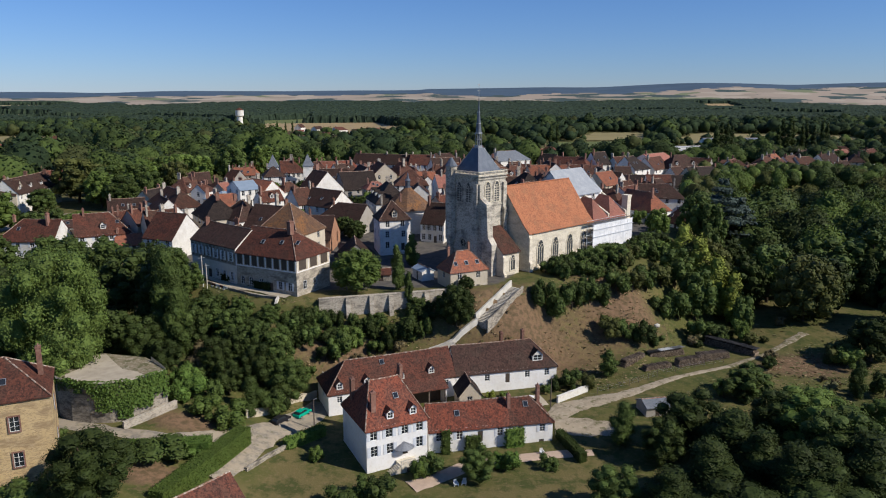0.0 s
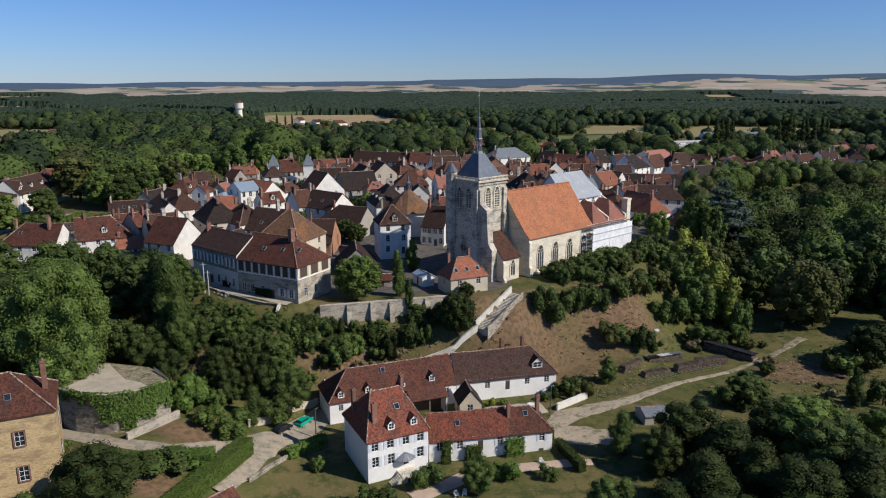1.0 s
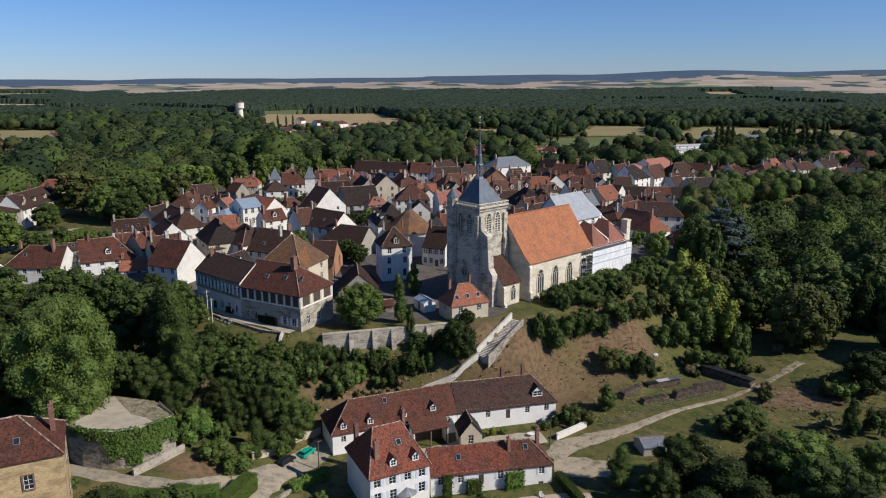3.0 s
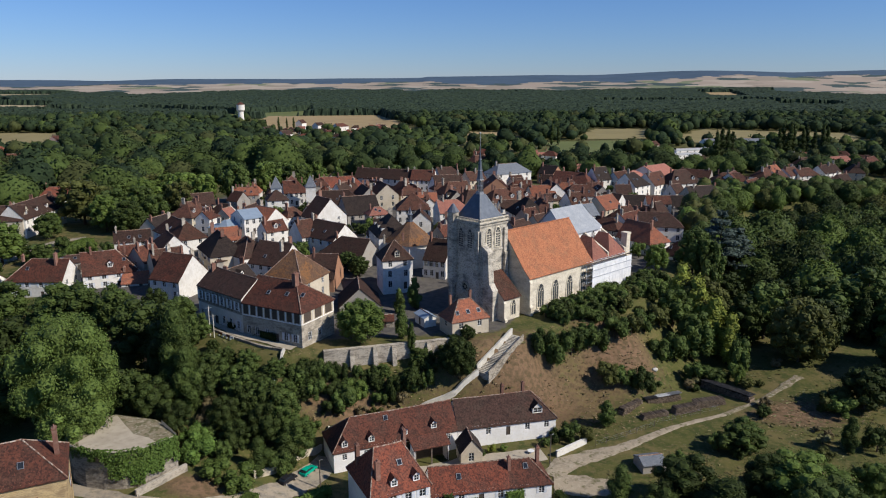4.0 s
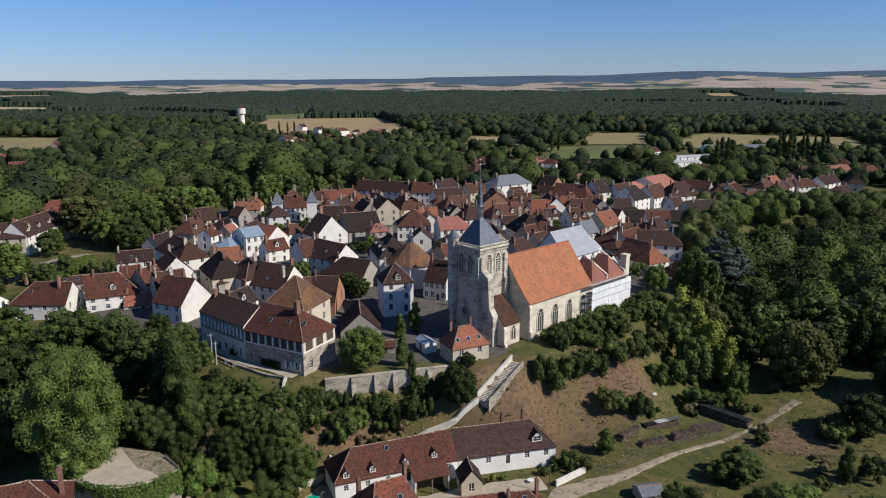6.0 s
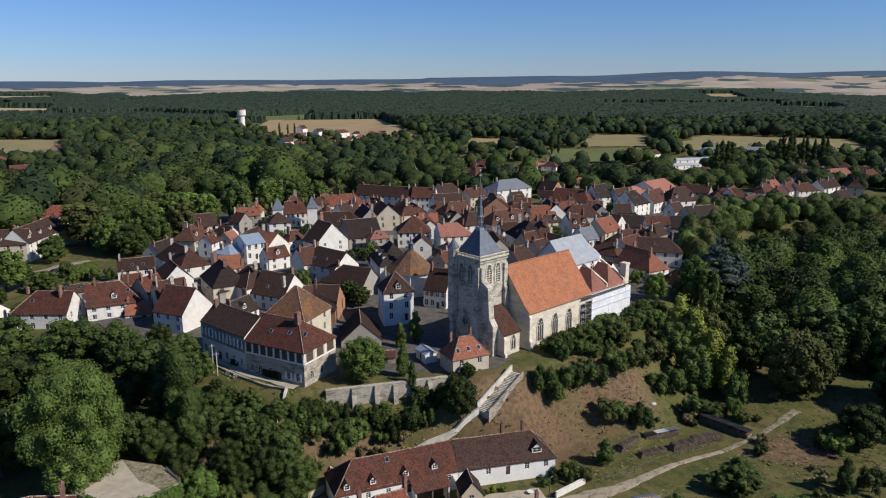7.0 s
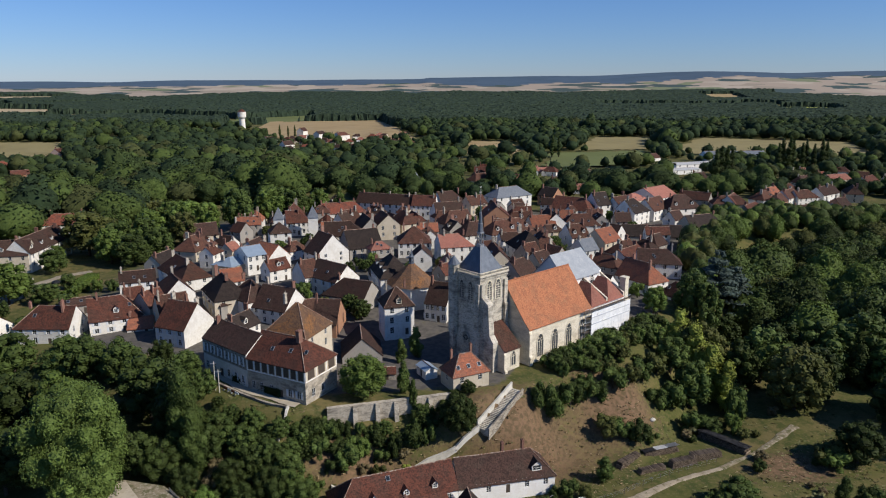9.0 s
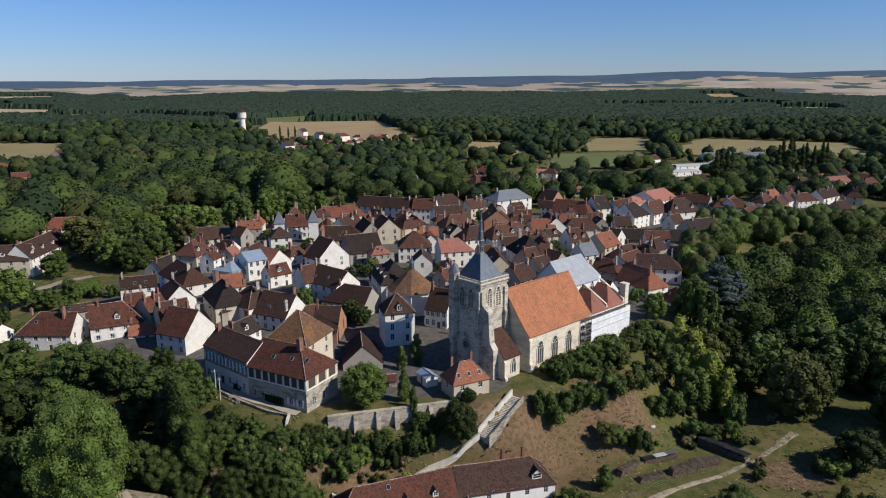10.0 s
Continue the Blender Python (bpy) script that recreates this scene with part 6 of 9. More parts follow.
house(232.9, 419.0, 28, 9.5, 9.6, 6.5, 10.8, "orange", "dark", "..", 2, 3, 1, 1, 0, 0)
house(267.3, 466.7, 71, 16.8, 10.1, 6.5, 11.0, "cream", "dark", "..", 2, 3, 1, 1, 0, 0)
house(305.6, 517.7, 43, 22.4, 11.0, 6.1, 10.5, "white", "rust", "..", 2, 3, 1, 1, 0, 0)
house(299.4, 547.9, 21, 19.7, 12.0, 4.4, 8.0, "cream", "salmon", "..", 1, 4, 0, 0, 0, 0)
house(268.5, 538.5, 32, 13.0, 9.1, 3.4, 8.0, "white", "dark", "..", 2, 3, 2, 1, 0, 0)
house(204.1, 402.7, 33, 22.2, 8.6, 5.5, 9.4, "grey", "dark", "..", 1, 3, 0, 1, 0, 0)
house(174.5, 433.6, 56, 16.8, 9.1, 6.4, 10.5, "white", "rust", "..", 2, 2, 1, 1, 0, 0)
house(31.4, 557.8, 40, 28.1, 10.6, 3.2, 8.0, "cream", "brown", "LR", 2, 3, 1, 1, 0, 0)
house(-26.9, 563.2, 42, 11.5, 10.1, 3.5, 8.0, "white", "slate", "..", 2, 3, 1, 1, 0, 0)
house(197.7, 747.8, 38, 22.4, 13.2, -3.6, 1.0, "white", "rust", "..", 1, 4, 1, 0, 0, 0)
house(219.7, 770.0, 39, 22.4, 12.0, -3.2, 1.0, "white", "brown", "..", 2, 4, 2, 1, 0, 0)
house(90.2, 650.1, 9, 27.7, 10.6, -2.7, 1.0, "white", "salmon", ".R", 1, 5, 1, 0, 0, 0)
house(126.6, 664.7, -0, 17.1, 9.6, -2.8, 1.0, "cream", "salmon", "LR", 1, 3, 1, 0, 0, 0)
house(139.6, 612.2, 25, 19.8, 10.6, -2.2, 2.0, "cream", "dark", "..", 1, 3, 1, 0, 0, 0)
house(88.7, 575.1, 46, 15.5, 10.1, -2.0, 2.5, "white", "dark", "..", 2, 2, 2, 1, 0, 0)
house(210.3, 596.7, 29, 16.4, 10.1, -2.0, 3.0, "white", "dark", "..", 2, 2, 2, 1, 0, 0)
house(257.8, 575.8, 17, 22.4, 10.8, -1.8, 2.0, "white", "rust", "..", 1, 5, 1, 0, 0, 0)
house(-242.3, 1011.1, 43, 15.9, 10.8, -3.3, 1.0, "white", "dark", "..", 1, 3, 1, 0, 0, 0)
house(-203.9, 939.7, 57, 16.8, 10.8, -3.9, 1.0, "white", "dark", "..", 2, 3, 1, 1, 0, 0)
house(-185.9, 863.3, 81, 16.8, 10.8, -3.9, 1.0, "white", "dark", "..", 1, 3, 1, 0, 0, 0)
house(-233.3, 1197.3, 74, 16.8, 11.5, -4.2, 1.0, "white", "brown", "..", 2, 2, 2, 0, 0, 0)
house(-154.3, 1097.4, 50, 22.4, 11.5, -3.6, 1.0, "white", "rust", "..", 1, 4, 1, 1, 0, 0)
house(-191.6, 1120.0, 61, 16.8, 10.8, -3.3, 1.0, "white", "dark", "..", 1, 3, 1, 0, 0, 0)
house(-42.1, 938.2, 57, 16.8, 10.8, -3.3, 1.0, "white", "brown", "..", 1, 3, 1, 1, 0, 0)
house(-66.9, 939.2, 70, 16.8, 10.1, -3.5, 1.0, "white", "dark", "..", 1, 2, 1, 0, 0, 0)
house(-434.8, 817.3, 83, 16.8, 12.0, -1.8, 3.0, "salmon", "rust", "..", 2, 3, 1, 1, 0, 0)
house(-410.5, 667.7, 85, 15.4, 12.0, 0.2, 5.0, "white", "red", "..", 2, 3, 1, 1, 0, 0)
house(-359.1, 607.1, 37, 14.0, 9.6, 0.6, 4.0, "orange", "rust", "..", 1, 3, 1, 0, 0, 0)
house(-297.4, 542.1, 36, 17.1, 9.6, 1.6, 3.0, "white", "metal", "..", 1, 3, 1, 0, 0, 0)
house(42.0, 847.1, 42, 22.4, 12.0, -5.8, -1.0, "orange", "salmon", "..", 1, 3, 1, 1, 0, 0)
house(13.6, 808.4, 62, 15.7, 10.1, -5.5, -1.0, "white", "dark", "..", 1, 2, 1, 0, 0, 0)
house(-139.0, 210.9, -26, 7.5, 9.6, 4.2, 8.0, "white", "brown", "..", 2, 3, 1, 0, 0, 0)

# smaller houses that fill the lanes between
house(1.8, 268.7, -88, 9.5, 6.7, 10.0, 12.9, "cream", "salmon", "..", 2, 3, 1, 0, 0, 0)
house(-98.5, 410.6, -66, 6.5, 6.8, 7.8, 10.8, "white", "dark", "..", 2, 3, 1, 1, 0, 0)
house(42.2, 416.2, 32, 8.3, 6.4, 7.2, 10.4, "white", "brown", "..", 2, 2, 1, 1, 0, 0)
house(-88.3, 289.0, 74, 6.6, 6.1, 10.7, 13.6, "cream", "salmon", "..", 2, 2, 1, 1, 0, 0)
house(-63.7, 424.5, -62, 8.1, 8.6, 7.1, 10.9, "cream", "dark", "..", 2, 2, 1, 0, 1, 0)
house(-62.5, 258.3, 44, 8.8, 6.7, 10.9, 14.2, "white", "rust", "..", 2, 2, 1, 1, 1, 0)
house(25.2, 380.9, 0, 8.8, 6.6, 9.5, 12.6, "white", "orange", "..", 1, 3, 1, 2, 0, 0)
house(-90.2, 418.1, 28, 11.3, 7.8, 6.9, 10.5, "grey", "salmon", "..", 1, 2, 1, 0, 0, 0)
house(49.3, 320.1, 23, 8.4, 6.2, 12.0, 14.8, "cream", "dark", "..", 2, 2, 1, 1, 1, 0)
house(-27.3, 361.5, -63, 11.3, 6.5, 9.3, 12.5, "grey", "rust", "..", 2, 3, 1, 0, 0, 0)
house(-81.2, 347.6, 17, 9.2, 7.9, 10.9, 14.3, "cream", "dark", "..", 2, 2, 1, 0, 0, 0)
house(29.5, 339.1, 15, 11.5, 8.0, 9.8, 13.8, "white", "rust", "..", 2, 3, 1, 0, 0, 0)
house(84.3, 294.3, -47, 9.2, 6.6, 10.2, 13.4, "white", "dark", "..", 2, 3, 1, 1, 0, 0)
house(94.3, 422.3, 45, 8.2, 6.2, 6.4, 9.1, "grey", "orange", "..", 1, 2, 1, 0, 0, 0)
house(-111.1, 274.6, 74, 11.3, 7.7, 9.1, 12.7, "cream", "black", "..", 2, 2, 1, 2, 0, 0)
house(-62.2, 291.1, 47, 8.7, 6.4, 10.3, 13.5, "white", "brown", "..", 2, 2, 1, 0, 0, 0)
house(-92.7, 339.1, 14, 9.5, 7.2, 11.5, 14.7, "grey", "orange", "..", 2, 2, 1, 2, 0, 0)
house(12.8, 213.2, 64, 9.7, 8.1, 7.4, 11.3, "grey", "dark", "..", 1, 2, 1, 1, 0, 0)
house(62.3, 361.4, -4, 6.9, 8.0, 10.1, 13.9, "white", "orange", "..", 1, 2, 1, 0, 0, 0)
house(-6.7, 317.0, -82, 10.8, 7.8, 10.1, 13.5, "white", "dark", "..", 2, 3, 1, 1, 1, 0)
house(-93.1, 279.9, 75, 7.6, 6.2, 11.5, 14.2, "white", "rust", "..", 2, 2, 1, 2, 0, 0)
house(78.0, 369.3, -2, 7.9, 7.5, 9.2, 12.9, "white", "brown", "..", 2, 2, 1, 0, 0, 0)
house(89.4, 355.5, 0, 7.9, 8.4, 9.7, 13.6, "cream", "dark", "..", 2, 3, 1, 2, 0, 0)
house(-39.0, 368.6, -60, 6.7, 6.4, 9.5, 12.3, "white", "rust", "..", 2, 3, 1, 1, 0, 0)
house(-42.1, 420.9, -25, 7.1, 6.8, 7.7, 10.8, "white", "brown", "..", 2, 3, 1, 0, 0, 0)
house(12.8, 336.8, -59, 8.6, 6.6, 10.7, 13.9, "cream", "dark", "..", 2, 3, 1, 2, 0, 0)
house(-75.7, 415.7, -61, 9.8, 7.8, 8.6, 12.0, "cream", "dark", "..", 2, 2, 1, 2, 1, 0)
house(-108.5, 245.6, 24, 12.0, 7.1, 9.9, 13.2, "white", "dark", "..", 2, 2, 1, 1, 0, 0)
house(40.8, 380.6, 5, 11.9, 8.2, 8.7, 12.4, "white", "rust", "..", 2, 3, 1, 1, 0, 0)
house(51.0, 255.9, -47, 8.8, 7.1, 11.4, 14.5, "white", "dark", "..", 2, 3, 1, 2, 0, 0)
house(-8.8, 276.9, -87, 9.7, 7.8, 11.2, 14.7, "white", "dark", "..", 1, 2, 1, 1, 0, 0)
house(-76.8, 399.6, 32, 11.0, 6.1, 8.9, 11.8, "white", "dark", "..", 2, 2, 1, 0, 0, 0)
house(18.7, 292.8, 11, 10.4, 7.2, 10.2, 13.4, "cream", "brown", "..", 1, 2, 1, 2, 0, 0)
house(-26.7, 287.0, 25, 8.7, 6.1, 11.7, 14.3, "grey", "salmon", "..", 2, 3, 1, 1, 0, 0)
house(55.3, 244.7, -46, 9.3, 8.0, 8.6, 12.4, "white", "black", "..", 2, 2, 1, 0, 1, 0)
house(62.7, 265.2, -42, 11.0, 8.3, 10.3, 14.0, "grey", "brown", "..", 2, 3, 1, 1, 0, 0)
house(-36.6, 391.4, -24, 7.8, 7.0, 7.5, 10.6, "grey", "dark", "..", 2, 2, 1, 2, 1, 0)
house(-62.2, 412.2, -62, 10.1, 7.5, 6.3, 10.0, "white", "dark", "..", 2, 3, 1, 2, 0, 0)
house(91.6, 307.1, 45, 9.6, 8.4, 8.8, 13.0, "grey", "dark", "..", 2, 2, 1, 1, 0, 0)
house(78.2, 357.4, -86, 11.2, 6.1, 10.4, 13.1, "grey", "dark", "..", 2, 2, 1, 2, 0, 0)
house(-2.2, 356.2, 24, 7.3, 6.4, 11.6, 14.3, "white", "brown", "..", 1, 3, 1, 1, 0, 0)
house(-61.7, 205.3, 65, 10.4, 7.7, 6.9, 10.5, "white", "black", "..", 1, 3, 1, 1, 1, 0)
house(-7.7, 327.1, 7, 9.6, 7.3, 10.7, 14.1, "grey", "orange", "..", 2, 3, 1, 2, 0, 0)
house(41.0, 400.1, 32, 7.8, 6.6, 8.1, 11.0, "cream", "dark", "..", 2, 3, 1, 0, 0, 0)
house(-52.6, 298.7, 45, 11.3, 6.3, 10.7, 13.5, "cream", "dark", "..", 1, 3, 1, 2, 0, 0)
house(91.2, 366.2, 88, 10.3, 7.3, 8.4, 11.7, "white", "black", "..", 1, 2, 1, 0, 1, 0)
house(4.7, 332.6, -62, 7.5, 8.6, 10.1, 14.1, "grey", "black", "..", 2, 3, 1, 1, 1, 0)
house(63.1, 370.7, -5, 11.3, 8.6, 7.5, 11.4, "grey", "black", "..", 2, 2, 1, 2, 0, 0)
house(29.9, 411.3, -53, 9.2, 7.1, 6.4, 10.0, "grey", "black", "..", 2, 2, 1, 0, 1, 0)
house(76.6, 321.2, -44, 9.4, 7.9, 10.8, 14.6, "white", "dark", "..", 2, 2, 1, 0, 1, 0)
house(9.4, 251.6, 47, 11.2, 6.8, 10.2, 13.2, "white", "rust", "..", 2, 2, 1, 2, 0, 0)
house(12.8, 233.1, -24, 10.2, 8.5, 8.8, 12.7, "white", "dark", "..", 1, 2, 1, 0, 0, 0)
house(-90.7, 386.2, 36, 11.0, 8.0, 7.6, 11.1, "white", "brown", "..", 1, 3, 1, 2, 0, 0)
house(-23.6, 258.4, -78, 10.2, 8.2, 9.2, 13.0, "white", "dark", "..", 2, 3, 1, 2, 0, 0)
house(-53.6, 330.3, 11, 7.7, 6.6, 10.7, 13.9, "cream", "orange", "..", 2, 3, 1, 0, 0, 0)
house(67.5, 410.6, -29, 6.6, 6.9, 6.5, 9.7, "white", "dark", "..", 1, 2, 1, 2, 0, 0)
house(-14.5, 359.4, -65, 10.4, 7.9, 9.4, 13.0, "cream", "rust", "..", 2, 3, 1, 1, 1, 0)
house(-93.1, 398.1, -53, 7.6, 8.6, 8.1, 12.2, "cream", "rust", "..", 2, 3, 1, 2, 0, 0)
house(-95.7, 359.8, -84, 10.3, 7.6, 9.4, 13.0, "white", "orange", "..", 1, 2, 1, 2, 0, 0)
house(40.9, 315.2, 21, 7.4, 7.2, 10.4, 13.4, "white", "dark", "..", 1, 2, 1, 2, 0, 0)
house(-93.3, 324.4, -34, 7.0, 7.6, 11.1, 14.9, "grey", "brown", "..", 2, 2, 1, 0, 0, 0)
house(4.1, 400.4, -64, 7.3, 6.6, 6.9, 9.7, "white", "orange", "..", 2, 3, 1, 1, 0, 0)
house(68.2, 383.7, 63, 7.1, 6.2, 9.3, 12.1, "white", "brown", "..", 2, 2, 1, 2, 0, 0)
house(-48.2, 356.8, 48, 9.6, 7.9, 11.0, 14.9, "cream", "brown", "..", 2, 2, 1, 2, 1, 0)
house(-69.3, 407.9, -64, 7.9, 6.6, 9.2, 12.2, "cream", "orange", "..", 1, 2, 1, 2, 0, 0)
house(-85.3, 405.1, 32, 8.5, 7.5, 8.7, 12.0, "white", "dark", "..", 2, 2, 1, 2, 0, 0)
house(14.9, 243.0, -25, 8.1, 7.4, 10.4, 13.6, "cream", "rust", "..", 2, 2, 1, 1, 0, 0)
house(42.5, 251.9, -51, 9.0, 6.0, 10.4, 13.4, "white", "rust", "..", 1, 3, 1, 2, 0, 0)
house(-58.1, 351.1, -38, 7.3, 7.6, 9.8, 13.5, "white", "rust", "..", 2, 2, 1, 0, 0, 0)
house(0.8, 257.2, 44, 8.0, 6.8, 9.6, 12.9, "grey", "rust", "..", 2, 2, 1, 2, 0, 0)
house(-66.5, 396.4, 28, 7.9, 6.8, 7.8, 11.0, "white", "salmon", "..", 2, 3, 1, 0, 1, 0)
house(28.6, 305.5, 14, 9.7, 6.3, 11.3, 14.2, "white", "dark", "..", 2, 2, 1, 2, 0, 0)
house(-20.3, 378.5, -59, 9.6, 6.6, 9.2, 12.1, "cream", "orange", "..", 2, 2, 1, 2, 0, 0)
house(-98.0, 347.7, 10, 8.5, 7.3, 9.5, 13.1, "grey", "orange", "..", 2, 3, 1, 2, 0, 0)
house(30.2, 392.0, -88, 11.4, 8.3, 6.1, 10.1, "white", "orange", "..", 2, 3, 1, 0, 0, 0)
house(-99.2, 376.3, 38, 9.3, 6.5, 9.9, 13.0, "cream", "dark", "..", 2, 2, 1, 2, 0, 0)
house(-64.3, 370.4, 10, 9.2, 6.3, 11.5, 14.6, "grey", "brown", "..", 1, 2, 1, 1, 0, 0)
house(27.9, 231.9, -28, 10.4, 7.8, 8.9, 12.4, "white", "black", "..", 2, 3, 1, 0, 0, 0)
house(63.2, 424.2, -28, 9.1, 7.5, 6.2, 9.7, "white", "dark", "..", 2, 3, 1, 0, 0, 0)
house(39.7, 368.7, 10, 9.4, 7.9, 8.1, 11.8, "cream", "brown", "..", 2, 3, 1, 2, 1, 0)
house(64.0, 350.5, 5, 6.7, 6.2, 10.3, 13.0, "white", "black", "..", 1, 2, 1, 0, 0, 0)
house(-9.1, 424.6, -63, 11.0, 8.2, 5.9, 9.6, "white", "salmon", "..", 2, 3, 1, 0, 0, 0)
house(-78.3, 288.4, 77, 10.1, 7.4, 11.7, 14.9, "white", "dark", "..", 2, 2, 1, 0, 0, 0)
house(97.0, 321.5, -1, 10.9, 6.2, 10.3, 13.3, "white", "rust", "..", 2, 3, 1, 0, 0, 0)


# ---- woods, fields and farther things ----
def outlying_houses():
    """Scattered houses among the trees beyond the town."""
    rnd = random.Random(88)
    for count, x0, x1, y0, y1 in ((24, -260, -50, 880, 1110), (9, 20, 98, 500, 680), (9, 220, 345, 500, 650)):
        made = 0
        while made < count:
            x, y = rnd.uniform(x0, x1), rnd.uniform(y0, y1)
            if in_house(x, y, 9):
                continue
            made += 1
            g, L, W = ground(x, y), rnd.uniform(10, 15), rnd.uniform(8, 9.5)
            high = rnd.choice((3.4, 4.4, 5.6))
            house(x, y, rnd.uniform(-40, 40), L, W, g + high, g + high + 3.6, rnd.choice(("white", "clean", "cream")), rnd.choice(("rust", "brown", "red", "dark", "salmon")), rnd.choice(("..", "LR")), 1, 2, 1, 1, 0, 0,
                  group="houses beyond the town")


outlying_houses()


def clear(x, y):
    """True where open ground, fields or buildings keep trees away."""
    if y < 470 and y > edge_y(x) - 6 and x > -165 - (y - 300) * 0.12 and x < 150 + max(0, y - 330) * 1.5:
        return True
    if -260 < x < -60 and 200 < y < 345 and x > -235:
        return not (-150 < x < -112 and 285 < y < 345)
    return False


FIELDS = []


def field(corners, colour, rough_edge=6.0):
    """A field laid just above the land between four corners (near left, near right, far right, far left), with an uneven edge."""
    a, b, c, d = corners
    rnd = random.Random(int(a[0] * 7 + a[1]))
    mat = material("field_soil", colour, 1.0, 0, ((tuple(q * 0.72 for q in colour), 0.02, 0.7, 0.4, 0.7), (tuple(q * 1.15 for q in colour), 0.15, 0.5, 0.5, 0.75)))
    verts, faces = [], []
    nx, ny = 24, 10
    for j in range(ny + 1):
        for i in range(nx + 1):
            u, v = i / nx, j / ny
            x = (a[0] * (1 - u) + b[0] * u) * (1 - v) + (d[0] * (1 - u) + c[0] * u) * v
            y = (a[1] * (1 - u) + b[1] * u) * (1 - v) + (d[1] * (1 - u) + c[1] * u) * v
            x += rnd.uniform(-1, 1) * rough_edge if i in (0, nx) else 0
            y += rnd.uniform(-1, 1) * rough_edge if j in (0, ny) else 0
            verts.append((x, y, max(ground(x, y), ground(x, y + 30), ground(x, y - 30)) + 0.5))
    for j in range(ny):
        for i in range(nx):
            k = j * (nx + 1) + i
            faces.append((k, k + 1, k + nx + 2, k + nx + 1))
    ob = mesh_object("field", verts, faces, mat)
    FIELDS.append(corners)
    return tagged(ob, "open dry field between the woods", "field", kind="structure")


STUBBLE, GREEN, PALE, MEADOW = (0.34, 0.25, 0.13), (0.13, 0.15, 0.055), (0.40, 0.32, 0.20), (0.25, 0.21, 0.10)
field(((-500, 790), (-425, 790), (-560, 1060), (-680, 1060)), MEADOW)                  # west of the pink house
field(((-490, 990), (-455, 1030), (-530, 1170), (-565, 1140)), MEADOW)
field(((-440, 1190), (-355, 1230), (-425, 1420), (-470, 1360)), MEADOW)               # by the water tower
field(((-1200, 1810), (-990, 1810), (-1230, 2310), (-1500, 2400)), PALE)
field(((-975, 1770), (-885, 1790), (-975, 2010), (-1060, 1980)), STUBBLE)
field(((-760, 1690), (-670, 1690), (-720, 1850), (-800, 1850)), STUBBLE)
field(((-1950, 3000), (-1720, 3260), (-1760, 3440), (-2200, 3440)), PALE)
field(((-455, 1500), (-300, 1690), (-350, 1930), (-500, 1740)), GREEN)
field(((-330, 1200), (-30, 1010), (-145, 1690), (-395, 1640)), STUBBLE)
field(((28, 850), (92, 850), (95, 1010), (38, 1030)), STUBBLE)
field(((96, 680), (215, 735), (240, 880), (122, 850)), GREEN)                         # playing field
field(((170, 890), (262, 900), (312, 1100), (226, 1100)), MEADOW)
field(((262, 850), (470, 790), (560, 1000), (385, 1090)), MEADOW)
field(((905, 1970), (1080, 1970), (1245, 2340), (1075, 2385)), (0.32, 0.33, 0.07))
field(((1290, 1990), (1420, 1990), (1560, 2230), (1440, 2230)), (0.32, 0.33, 0.07))
field(((1150, 3060), (1290, 3060), (1340, 3420), (1180, 3420)), STUBBLE)


def in_field(x, y, pad=0):
    for q in FIELDS:
        if all((b[0] - a[0]) * (y - a[1]) - (b[1] - a[1]) * (x - a[0]) > -pad * math.hypot(b[0] - a[0], b[1] - a[1]) for a, b in zip(q, q[1:] + q[:1])):
            return True
    return False


